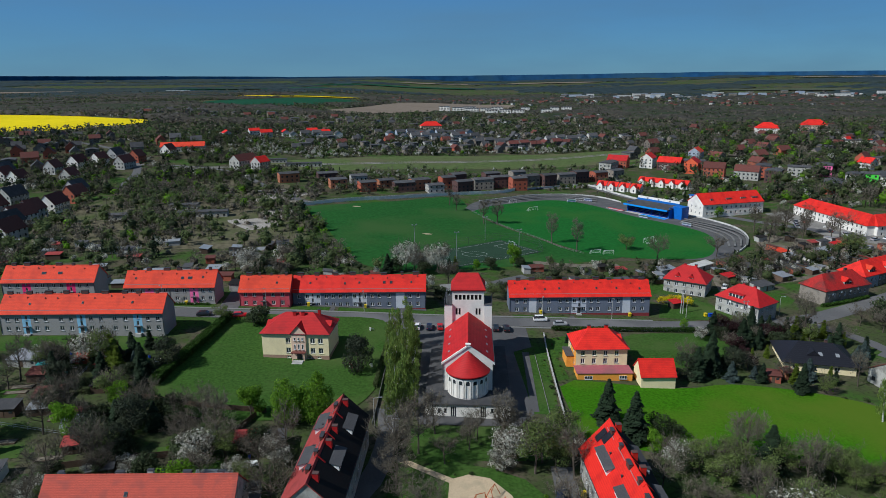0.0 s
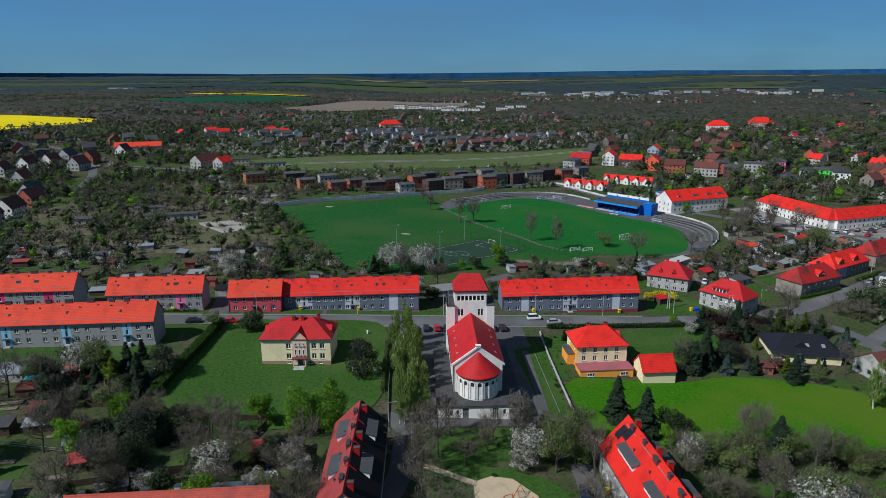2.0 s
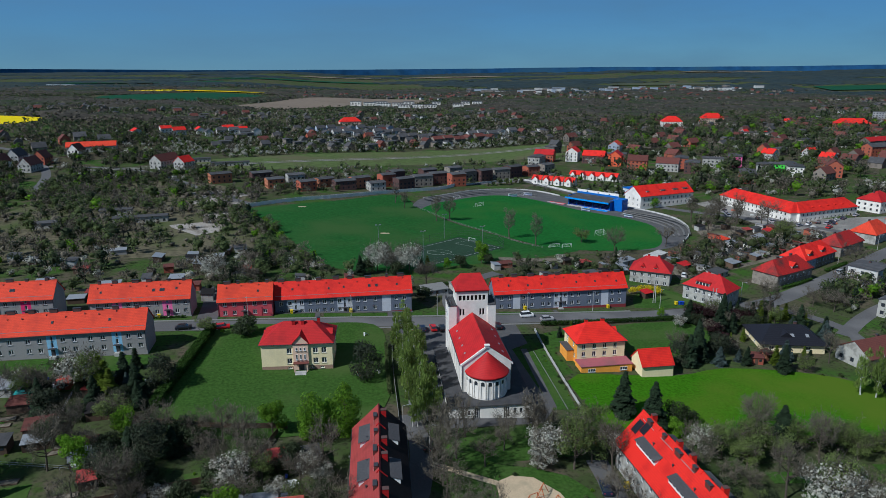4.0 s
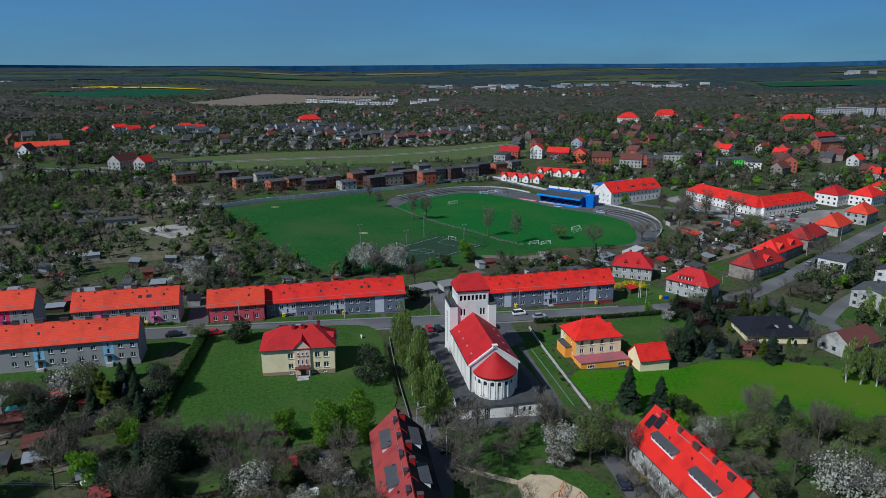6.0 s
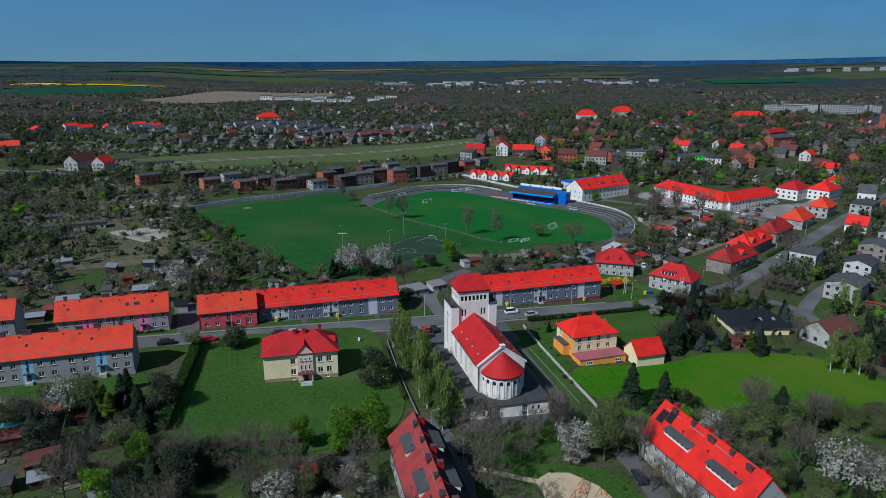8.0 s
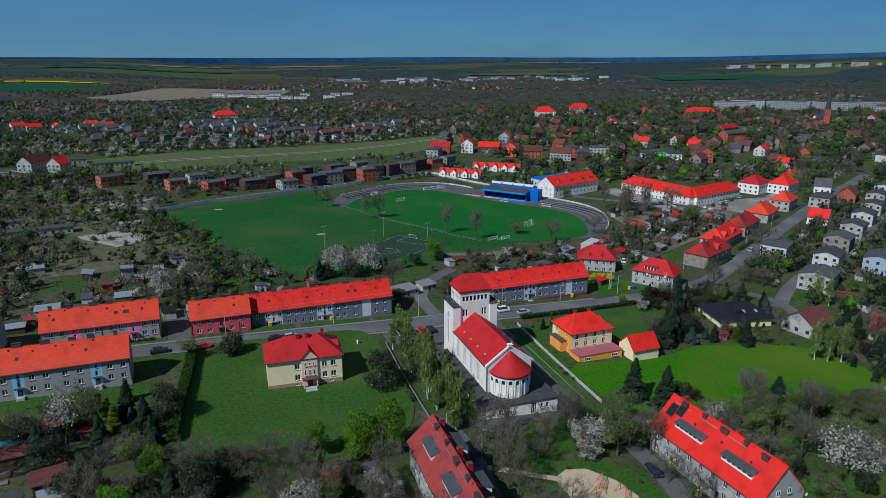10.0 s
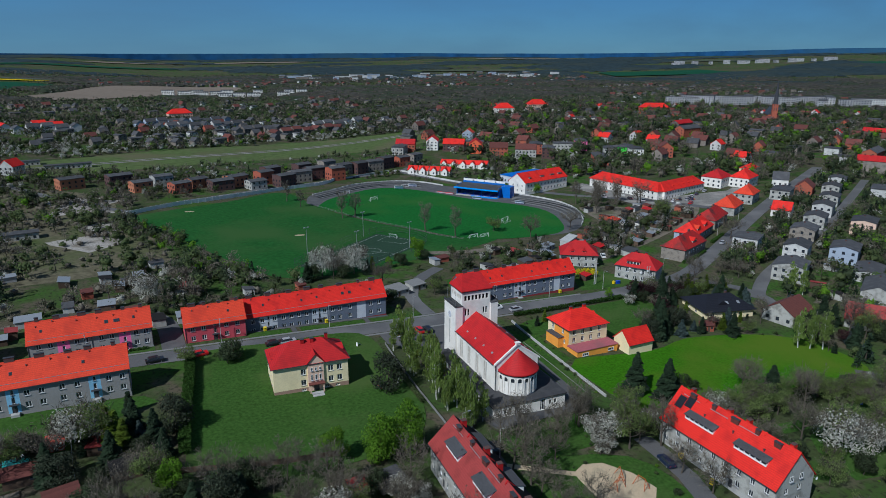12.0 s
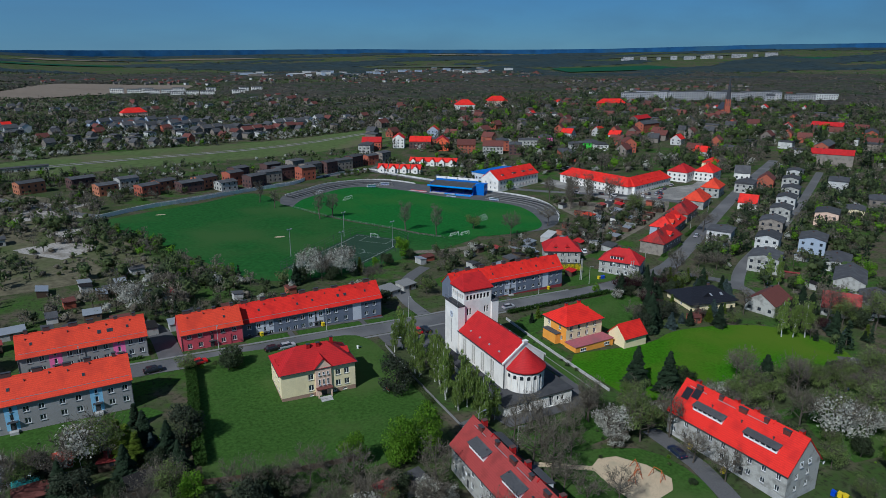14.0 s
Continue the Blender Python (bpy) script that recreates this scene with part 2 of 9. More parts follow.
LINE_WHITE = mat("worn_white_line_paint", (0.42, 0.43, 0.41), 0.8, 0.1, 1.0)
RENDER_SOFT = mat("dulled_white_render", (0.52, 0.51, 0.49), 0.9, 0.08, 0.3, (0.40, 0.39, 0.37), tint=0.15)
PREFAB = mat("grey_prefab_panels", (0.30, 0.30, 0.31), 0.9, 0.12, 0.2, (0.40, 0.38, 0.36), tint=0.2)
RENDER_SOOT = mat("sooty_grey_render", (0.20, 0.17, 0.145), 0.95, 0.12, 0.4, (0.13, 0.115, 0.10), tint=0.25)
KERB = mat("grey_kerb_concrete", (0.20, 0.195, 0.19), 0.95, 0.12, 0.4)


def ground_material():
    """Rough grass, leaf litter and bare earth; woods and meadows further off."""
    m = bpy.data.materials.new("rough_ground")
    m.use_nodes = True
    n, l = m.node_tree.nodes, m.node_tree.links
    b = n["Principled BSDF"]
    b.inputs["Roughness"].default_value = 0.97
    b.inputs["Specular IOR Level"].default_value = 0.03
    tc = n.new("ShaderNodeTexCoord")
    col = None
    layers = ((0.004, 0.46, 0.58, (0.052, 0.070, 0.027), (0.086, 0.074, 0.050)),
              (0.03, 0.50, 0.60, None, (0.046, 0.098, 0.018)),
              (0.09, 0.48, 0.62, None, (0.098, 0.082, 0.058)),
              (0.25, 0.52, 0.68, None, (0.052, 0.082, 0.022)),
              (0.9, 0.50, 0.72, None, (0.030, 0.034, 0.018)))
    for s, lo, hi, first, colour in layers:
        t = n.new("ShaderNodeTexNoise")
        t.inputs["Scale"].default_value, t.inputs["Detail"].default_value = s, 5.0
        l.new(tc.outputs["Object"], t.inputs["Vector"])
        r = n.new("ShaderNodeMapRange")
        r.inputs["From Min"].default_value, r.inputs["From Max"].default_value = lo, hi
        l.new(t.outputs["Fac"], r.inputs["Value"])
        x = n.new("ShaderNodeMix")
        x.data_type = "RGBA"
        x.inputs["B"].default_value = (*colour, 1)
        if first:
            x.inputs["A"].default_value = (*first, 1)
        else:
            l.new(col, x.inputs["A"])
        l.new(r.outputs["Result"], x.inputs["Factor"])
        col = x.outputs["Result"]
    l.new(col, b.inputs["Base Color"])
    return m


GROUND = ground_material()


def leaf(name, color, vary=0.28, tint=0.2, island=0.2, thin=0.38):
    """Leaves, needles or twigs; part of the light goes through them."""
    m = mat(name, color, 0.75, vary, 0.13, spec=0.15, tint=tint, island=island, patch=0.35, fine=7)
    n, l = m.node_tree.nodes, m.node_tree.links
    b, out = n["Principled BSDF"], n["Material Output"]
    tr, mix = n.new("ShaderNodeBsdfTranslucent"), n.new("ShaderNodeMixShader")
    l.new(b.inputs["Base Color"].links[0].from_socket, tr.inputs["Color"])
    mix.inputs[0].default_value = thin
    l.new(b.outputs["BSDF"], mix.inputs[1])
    l.new(tr.outputs["BSDF"], mix.inputs[2])
    l.new(mix.outputs["Shader"], out.inputs["Surface"])
    return m


LEAF_SPRING = leaf("spring_green_leaves", (0.150, 0.285, 0.022), thin=0.5)
LEAF_MID = leaf("young_olive_leaves", (0.105, 0.135, 0.052), thin=0.5)
LEAF_OLIVE = leaf("fresh_olive_leaves", (0.185, 0.240, 0.076), thin=0.55)
LEAF_DARK = leaf("dark_green_leaves", (0.056, 0.074, 0.036), thin=0.45)
LEAF_TWIG = leaf("bare_twigs_and_buds", (0.135, 0.118, 0.090), island=0.25, thin=0.15)
LEAF_WINE = leaf("dark_purple_leaves", (0.040, 0.018, 0.020))
LEAF_BLOSSOM = leaf("white_blossom", (0.46, 0.45, 0.39), 0.15, 0.1, 0.3)
LEAF_FORSYTHIA = leaf("yellow_blossom", (0.62, 0.50, 0.01), 0.12, 0.05, 0.3)
NEEDLE = leaf("dark_fir_needles", (0.022, 0.038, 0.019), thin=0.15)
NEEDLE_PINE = leaf("grey_green_pine_needles", (0.040, 0.050, 0.030), thin=0.2)
NEEDLE_BLUE = leaf("blue_spruce_needles", (0.060, 0.085, 0.080))
NEEDLE_THUJA = leaf("yellow_green_thuja", (0.12, 0.17, 0.02))
HEDGE_LEAF = leaf("clipped_hedge_leaves", (0.040, 0.085, 0.014))
FAR_WOOD = leaf("distant_wood_leaves", (0.040, 0.056, 0.032), 0.3, 0.0, 0.3)
CANOPY = mat("woodland_canopy", (0.052, 0.047, 0.039), 0.95, 0.4, 0.012, (0.034, 0.046, 0.024), fine=9, spec=0.1)
# the next two far forest colours have the blue of distance haze mixed in
CANOPY_FAR_HAZE = mat("haze_tinted_forest_canopy", (0.026, 0.040, 0.044), 0.95, 0.3, 0.006, (0.036, 0.046, 0.040), fine=8, spec=0.1)
FAR_FOREST_HAZE = leaf("far_pine_forest_haze", (0.018, 0.032, 0.034), 0.3, 0.0, 0.3)


# ---- building kit ----
class Geo:
    """Collects the faces of one mesh."""

    def __init__(self):
        self.v, self.f, self.m = [], [], []

    def face(self, pts, m=0):
        i = len(self.v)
        self.v.extend(pts)
        self.f.append(tuple(range(i, i + len(pts))))
        self.m.append(m)

    def box(self, x0, x1, y0, y1, z0, z1, m=0):
        i = len(self.v)
        self.v.extend([(x0, y0, z0), (x1, y0, z0), (x1, y1, z0), (x0, y1, z0), (x0, y0, z1), (x1, y0, z1), (x1, y1, z1), (x0, y1, z1)])
        for q in ((0, 3, 2, 1), (4, 5, 6, 7), (0, 1, 5, 4), (1, 2, 6, 5), (2, 3, 7, 6), (3, 0, 4, 7)):
            self.f.append(tuple(i + k for k in q))
            self.m.append(m)
        return self

    def prism(self, poly, z0, z1, m=0):
        i, n = len(self.v), len(poly)
        self.v.extend([(x, y, z0) for x, y in poly] + [(x, y, z1) for x, y in poly])
        self.f.append(tuple(range(i + n - 1, i - 1, -1)))
        self.f.append(tuple(range(i + n, i + 2 * n)))
        self.m.extend([m, m])
        for k in range(n):
            j = (k + 1) % n
            self.f.append((i + k, i + j, i + n + j, i + n + k))
            self.m.append(m)
        return self

    def sweep_x(self, prof, x0, x1, m=0):
        """A closed profile in y and z carried along x."""
        i, n = len(self.v), len(prof)
        self.v.extend([(x0, y, z) for y, z in prof] + [(x1, y, z) for y, z in prof])
        self.f.append(tuple(range(i, i + n)))
        self.f.append(tuple(range(i + 2 * n - 1, i + n - 1, -1)))
        self.m.extend([m, m])
        for k in range(n):
            j = (k + 1) % n
            self.f.append((i + k, i + n + k, i + n + j, i + j))
            self.m.append(m)
        return self

    def tube(self, p, q, r0, r1, n=6, m=0):
        p, q = Vector(p), Vector(q)
        a = (q - p).normalized()
        s = a.orthogonal().normalized()
        t = a.cross(s)
        i = len(self.v)
        for c, r in ((p, r0), (q, r1)):
            for k in range(n):
                w = 2 * math.pi * k / n
                self.v.append(tuple(c + r * (math.cos(w) * s + math.sin(w) * t)))
        for k in range(n):
            j = (k + 1) % n
            self.f.append((i + k, i + j, i + n + j, i + n + k))
            self.m.append(m)
        self.f.append(tuple(range(i + n, i + 2 * n)))
        self.m.append(m)
        return self

    def mesh(self, name, mats):
        me = bpy.data.meshes.new(name)
        me.from_pydata(self.v, [], self.f)
        for k in mats if isinstance(mats, (list, tuple)) else [mats]:
            me.materials.append(k)
        if any(self.m):
            me.polygons.foreach_set("material_index", self.m)
        me.update()
        return me


def part(name, geo, material, parent, label="", at=None):
    """One mesh under a thing or a part."""
    ob = new(name, geo.mesh(name, material) if isinstance(geo, Geo) else geo)
    ob.parent = parent
    if at is not None:
        ob.matrix_basis = at
    if label:
        tagged(ob, label)
    return ob


def thing(name, m, label, category, group="", kind=""):
    ob = new(name)
    ob.empty_display_size = 0.5
    ob.matrix_basis = m
    return tagged(ob, label, category, group, kind)


def solid(name, geo, material, label, category="", group="", kind="", at=None):
    """A thing that is one mesh."""
    ob = new(name, geo.mesh(name, material) if isinstance(geo, Geo) else geo)
    if at is not None:
        ob.matrix_basis = at
    return tagged(ob, label, category, group, kind)


def sstep(a, b, v):
    k = min(1.0, max(0.0, (v - a) / (b - a)))
    return k * k * (3 - 2 * k)


def height(x, y):
    """The lie of the land: falls gently to the right, rises towards far hills."""
    z = 1.8 - 5.2 * math.tanh(x / 95)
    z += 3.4 * sstep(90, 300, x) + 0.03 * (min(max(y, 90), 225) - 200)
    z += 16 * sstep(-60, -420, x) * sstep(350, 900, y)
    z -= 0.8 * math.exp(-((x + 54) ** 2 + (y - 172) ** 2) / 300)
    d = math.hypot(x, y)
    z += 6 * sstep(500, 1100, d)
    if d > 1900:
        az = math.degrees(math.atan2(x, y))
        z += (40 + 17 * sstep(5, 25, az) + 40 * sstep(35, 62, az) + 2.5 * noise.noise((az / 4, 0.3, 0)) + 1.5 * noise.noise((az * 1.3, 7.3, 0))) * sstep(1900, 4700, d)
    return z


def ground_pose(x, y, rz=0.0, s=1.0, dz=0.0):
    return pose(x, y, height(x, y) + dz, 0, 0, rz) @ Matrix.Diagonal((s, s, s, 1))


KEEP = {}          # footprints that plants stay out of, by 40 m squares: x, y, half length, half depth, cos, sin


def keep_out(x, y, a, b, rz=0.0):
    r = math.hypot(a, b) + 14
    for i in range(int((x - r) // 40), int((x + r) // 40) + 1):
        for j in range(int((y - r) // 40), int((y + r) // 40) + 1):
            KEEP.setdefault((i, j), []).append((x, y, a, b, math.cos(radians(rz)), math.sin(radians(rz))))


def is_free(x, y, gap=0.0):
    for kx, ky, a, b, c, s in KEEP.get((int(x // 40), int(y // 40)), ()):
        dx, dy = x - kx, y - ky
        if abs(dx * c + dy * s) < a + gap and abs(dy * c - dx * s) < b + gap:
            return False
    return True


WINDOWS = {}


def window_meshes(w, h, lights=2):
    """A white casement frame and its pane, shared by all windows of that size."""
    key = (round(w, 2), round(h, 2), lights)
    if key not in WINDOWS:
        g, t = Geo(), 0.10
        g.box(-w / 2, w / 2, 0.0, 0.07, 0, t).box(-w / 2, w / 2, 0.0, 0.07, h - t, h)
        g.box(-w / 2, -w / 2 + t, 0.0, 0.07, t, h - t).box(w / 2 - t, w / 2, 0.0, 0.07, t, h - t)
        for k in range(1, lights):
            c = -w / 2 + w * k / lights
            g.box(c - 0.05, c + 0.05, 0.0, 0.07, t, h - t)
        p = Geo().box(-w / 2 + t, w / 2 - t, 0.035, 0.055, t, h - t)
        s = Geo().box(-w / 2 - 0.08, w / 2 + 0.08, -0.24, 0.0, -0.06, -0.004)
        WINDOWS[key] = (g.mesh("window", WHITE), p.mesh("pane", GLASS), s.mesh("window_sill", METAL_GREY))
    return WINDOWS[key]


def add_window(parent, x, y, z, turn, w, h, lights=2, sill=True):
    frame_me, pane_me, sill_me = window_meshes(w, h, lights)
    o = part("window", frame_me, None, parent, at=pose(x, y, z, 0, 0, turn))
    part("pane", pane_me, None, o)
    if sill:
        part("sill", sill_me, None, o)
    return o


def facade(g, at, width, z0, z1, holes, bands, zbands, deep=0.16, back=0):
    """A wall skin with openings let into it. at(u, d, z) gives the place; bands: (u0, u1, material); zbands: (z0, z1, material)."""
    us = sorted({0.0, width, *[h[0] - h[2] / 2 for h in holes], *[h[0] + h[2] / 2 for h in holes], *[b for q in bands for b in q[:2]]})
    zs = sorted({z0, z1, *[h[1] for h in holes], *[h[1] + h[3] for h in holes], *[b for q in zbands for b in q[:2]]})
    us, zs = [u for u in us if 0 <= u <= width], [z for z in zs if z0 <= z <= z1]
    for a, b in zip(us, us[1:]):
        for c, d in zip(zs, zs[1:]):
            u, z = (a + b) / 2, (c + d) / 2
            if any(abs(u - h[0]) < h[2] / 2 and h[1] < z < h[1] + h[3] for h in holes):
                continue
            m = next((q[2] for q in zbands if q[0] < z < q[1]), None)
            if m is None:
                m = next((q[2] for q in bands if q[0] < u < q[1]), 0)
            g.face([at(a, 0, c), at(b, 0, c), at(b, 0, d), at(a, 0, d)], m)
    for h in holes:
        a, b, c, d = h[0] - h[2] / 2, h[0] + h[2] / 2, h[1], h[1] + h[3]
        for p, q in (((a, c), (b, c)), ((b, c), (b, d)), ((b, d), (a, d)), ((a, d), (a, c))):
            g.face([at(p[0], 0, p[1]), at(q[0], 0, q[1]), at(q[0], deep, q[1]), at(p[0], deep, p[1])], 0)
        g.face([at(a, deep, c), at(b, deep, c), at(b, deep, d), at(a, deep, d)], back)


def building(name, m, L, D, H, rise, label, walls, roof_mat, kind="gable", ridge=None, over=0.5, openings=None, bands=None, zbands=(), category="house",
             group="", chimneys=(), roof_label="", chimney_mat=None, base=-2.5, skylights=(), gutter=True, sills=True, thick=0.22, simple=False):
    """A house with skin, openings, windows, roof and chimneys. Local x runs along its length, its front looks to -y, z 0 is the ground.
    openings: side -> list of (u, sill height, width, height, lights); lights 0: a door."""
    ob = thing(name, m, label, category, group)
    sides = {"f": (lambda u, d, z: (u - L / 2, -D / 2 + d, z), L, 0), "b": (lambda u, d, z: (L / 2 - u, D / 2 - d, z), L, 180),
             "l": (lambda u, d, z: (-L / 2 + d, D / 2 - u, z), D, -90), "r": (lambda u, d, z: (L / 2 - d, u - D / 2, z), D, 90)}
    g, openings, bands = Geo(), openings or {}, bands or {}
    for s, (at, width, turn) in sides.items():
        holes = [o for o in openings.get(s, ()) if o[1] + o[3] < H]
        facade(g, at, width, base, H, holes, bands.get(s, ()), zbands, back=len(walls) if simple else 0)
        if kind == "gable" and s in "lr":
            slope = rise / (D / 2)
            g.face([at(0, 0, H), at(width, 0, H), at(width / 2, 0, H + rise - 0.02)])
    g.face([(-L / 2, -D / 2, H - 0.01), (L / 2, -D / 2, H - 0.01), (L / 2, D / 2, H - 0.01), (-L / 2, D / 2, H - 0.01)])
    part("wall", g, [*walls, GLASS] if simple else walls, ob)
    for s, (at, width, turn) in sides.items():
        for u, z, w, h, lights in () if simple else openings.get(s, ()):
            if lights:
                inset = 0.10 if z + h < H else -0.06
                add_window(ob, *at(u, inset, z), turn, w, h, lights, sills)
            else:
                d = part("door", Geo().box(-w / 2, w / 2, 0.0, 0.05, 0, h), METAL_DARK, ob, at=pose(*at(u, 0.09, z), 0, 0, turn))
                part("door_handle", Geo().box(w * 0.34, w * 0.4, -0.05, 0.0, 1.0, 1.15), METAL_GREY, d)
    r = Geo()
    if kind == "gable":
        k = rise / (D / 2)
        e, ze = D / 2 + over, H - over * k
        r.sweep_x([(-e, ze), (0, H + rise), (e, ze), (e, ze + thick), (0, H + rise + thick * 1.25), (-e, ze + thick)], -L / 2 - 0.25, L / 2 + 0.25)
    elif kind == "hip":
        rl = (ridge if ridge is not None else max(0.5, L - D)) / 2
        a, b, zt = L / 2 + over, D / 2 + over, H - 0.12
        ez = zt + 0.16
        c4 = [(-a, -b), (a, -b), (a, b), (-a, b)]
        top = [(-rl, 0, H + rise), (rl, 0, H + rise)]
        e = [(x, y, ez) for x, y in c4]
        r.face([e[0], e[1], top[1], top[0]])
        r.face([e[1], e[2], top[1]])
        r.face([e[2], e[3], top[0], top[1]])
        r.face([e[3], e[0], top[0]])
        for k in range(4):
            p, q = c4[k], c4[(k + 1) % 4]
            r.face([(*p, zt), (*q, zt), (*q, ez), (*p, ez)])
        r.face([(x, y, zt) for x, y in reversed(c4)])
    else:
        a, b = L / 2 + over, D / 2 + over
        r.sweep_x([(-b, H), (-b, H + 0.3), (0, H + 0.3 + rise), (b, H + 0.3), (b, H)], -a, a)
    roof = part("roof", r, roof_mat, ob, roof_label)
    if gutter and kind == "gable" and not simple:
        k = rise / (D / 2)
        e, ze = D / 2 + over, H - over * k
        for y in (-e - 0.06, e + 0.06):
            part("gutter", Geo().box(-L / 2 - 0.2, L / 2 + 0.2, y - 0.07, y + 0.07, ze + 0.02, ze + 0.14), METAL_DARK, ob)
        part("ridge_cap", Geo().sweep_x([(-0.2, H + rise + 0.12), (0, H + rise + 0.40), (0.2, H + rise + 0.12)], -L / 2 - 0.25, L / 2 + 0.25), roof_mat, ob)
    for cx, cy, cw, ch in chimneys:
        zr = H + rise * (1 - abs(cy) / (D / 2 + over))
        c = part("chimney", Geo().box(cx - cw / 2, cx + cw / 2, cy - 0.32, cy + 0.32, zr - 0.7, zr + ch), chimney_mat or BRICK_DARK, ob)
        part("chimney_cap", Geo().box(cx - cw / 2 - 0.08, cx + cw / 2 + 0.08, cy - 0.4, cy + 0.4, zr + ch, zr + ch + 0.1), METAL_DARK, c)
    for sx, frac, sw, sh in skylights:
        k = rise / (D / 2)
        y = -D / 2 * frac
        z = H + rise * (1 - frac) + thick * 1.2
        tilt = math.degrees(math.atan(k))
        s = part("skylight", Geo().box(-sw / 2, sw / 2, -sh / 2, sh / 2, 0.0, 0.10), METAL_DARK, ob, at=pose(sx, y, z, tilt, 0, 0))
        part("pane", Geo().box(-sw / 2 + 0.09, sw / 2 - 0.09, -sh / 2 + 0.09, sh / 2 - 0.09, 0.10, 0.115), GLASS, s)
    x, y, _ = m.translation
    keep_out(x, y, L / 2 + 1.0, D / 2 + 1.0, math.degrees(m.to_euler().z))
    return ob


def win_row(us, floors, w=1.25, h=1.4, lights=2):
    return [(u, z, w, h, lights) for z in floors for u in us]


# ---- the land ----
def axis_steps(lo, near_lo, near_hi, hi, step, growth):
    mid = [near_lo + k * step for k in range(int((near_hi - near_lo) / step) + 1)]
    up, s = [mid[-1]], step
    while up[-1] < hi:
        s *= growth
        up.append(up[-1] + s)
    down, s = [mid[0]], step
    while down[-1] > lo:
        s *= growth
        down.append(down[-1] - s)
    return down[:0:-1] + mid + up[1:]


def make_ground():
    xs = axis_steps(-5600, -260, 400, 5600, 10, 1.09)
    ys = axis_steps(-900, 50, 620, 5800, 10, 1.07)
    g = Geo()
    g.v = [(x, y, height(x, y)) for y in ys for x in xs]
    n = len(xs)
    g.f = [(j * n + i, j * n + i + 1, (j + 1) * n + i + 1, (j + 1) * n + i) for j in range(len(ys) - 1) for i in range(n - 1)]
    g.m = [0] * len(g.f)
    me = g.mesh("ground", GROUND)
    me.polygons.foreach_set("use_smooth", [True] * len(me.polygons))
    return solid("ground", me, None, "rough spring grass, earth and meadow reaching the hills", "ground", kind="structure")


make_ground()


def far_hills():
    """The last ridges, beyond everything else; their blue is haze put into the colour."""
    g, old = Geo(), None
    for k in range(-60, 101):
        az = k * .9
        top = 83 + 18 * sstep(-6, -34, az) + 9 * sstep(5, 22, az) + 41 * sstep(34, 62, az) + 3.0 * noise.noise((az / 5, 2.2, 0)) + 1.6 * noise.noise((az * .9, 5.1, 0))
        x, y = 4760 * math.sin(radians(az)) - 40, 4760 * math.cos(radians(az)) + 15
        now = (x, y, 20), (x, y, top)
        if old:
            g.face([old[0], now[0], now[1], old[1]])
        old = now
    solid("backdrop", g, HILL_HAZE, "wooded ridge on the horizon, painted haze blue", "hills", kind="structure")


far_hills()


def curve(pts, step=6.0):
    """A smooth line through the points."""
    out = []
    p = [Vector((*q, 0)) for q in pts]
    for i in range(len(p) - 1):
        a, b, c, d = p[max(i - 1, 0)], p[i], p[i + 1], p[min(i + 2, len(p) - 1)]
        n = max(1, int((c - b).length / step))
        for k in range(n):
            t = k / n
            out.append(0.5 * (2 * b + (c - a) * t + (2 * a - 5 * b + 4 * c - d) * t * t + (3 * b - a - 3 * c + d) * t ** 3))
    out.append(p[-1])
    return [(v.x, v.y) for v in out]


def strip(name, pts, width, dz, material, label, thick=0.0, category="", kind="structure", cross=1, step=6.0):
    """A band of even width along a line, laid on the land."""
    line = curve(pts, step)
    g, rows = Geo(), []
    for i, (x, y) in enumerate(line):
        a, b = line[max(i - 1, 0)], line[min(i + 1, len(line) - 1)]
        d = Vector((b[0] - a[0], b[1] - a[1])).normalized()
        rows.append([(x - d.y * width * (k / cross - 0.5), y + d.x * width * (k / cross - 0.5)) for k in range(cross + 1)])
    for r0, r1 in zip(rows, rows[1:]):
        for k in range(cross):
            q = [r0[k], r1[k], r1[k + 1], r0[k + 1]]
            g.face([(x, y, height(x, y) + dz) for x, y in reversed(q)])
            if thick:
                for (p0, p1) in ((r0[0], r1[0]), (r1[cross], r0[cross])):
                    g.face([(*p0, height(*p0) + dz - thick), (*p1, height(*p1) + dz - thick), (*p1, height(*p1) + dz), (*p0, height(*p0) + dz)])
    return solid(name, g, material, label, category, kind=kind)


def patch(name, pts, dz, material, label, category="", cell=9.0, smooth=True):
    """A level-edged area laid on the land."""
    line = curve(pts + [pts[0]], 5.0)[:-1] if smooth else pts
    bm = bmesh.new()
    f = bm.faces.new([bm.verts.new((x, y, 0)) for x, y in line])
    if f.normal.z < 0:
        f.normal_flip()
    xs, ys = [p[0] for p in line], [p[1] for p in line]
    for lo, hi, nor in ((min(xs), max(xs), (1, 0, 0)), (min(ys), max(ys), (0, 1, 0))):
        c = max(cell, (hi - lo) / 40)
        k = lo + c
        while k < hi:
            co = (k, 0, 0) if nor[0] else (0, k, 0)
            bmesh.ops.bisect_plane(bm, geom=bm.verts[:] + bm.edges[:] + bm.faces[:], plane_co=co, plane_no=nor)
            k += c
    for v in bm.verts:
        v.co.z = height(v.co.x, v.co.y) + dz
    me = bpy.data.meshes.new(name)
    bm.to_mesh(me)
    bm.free()
    me.materials.append(material)
    return solid(name, me, None, label, category, kind="structure")


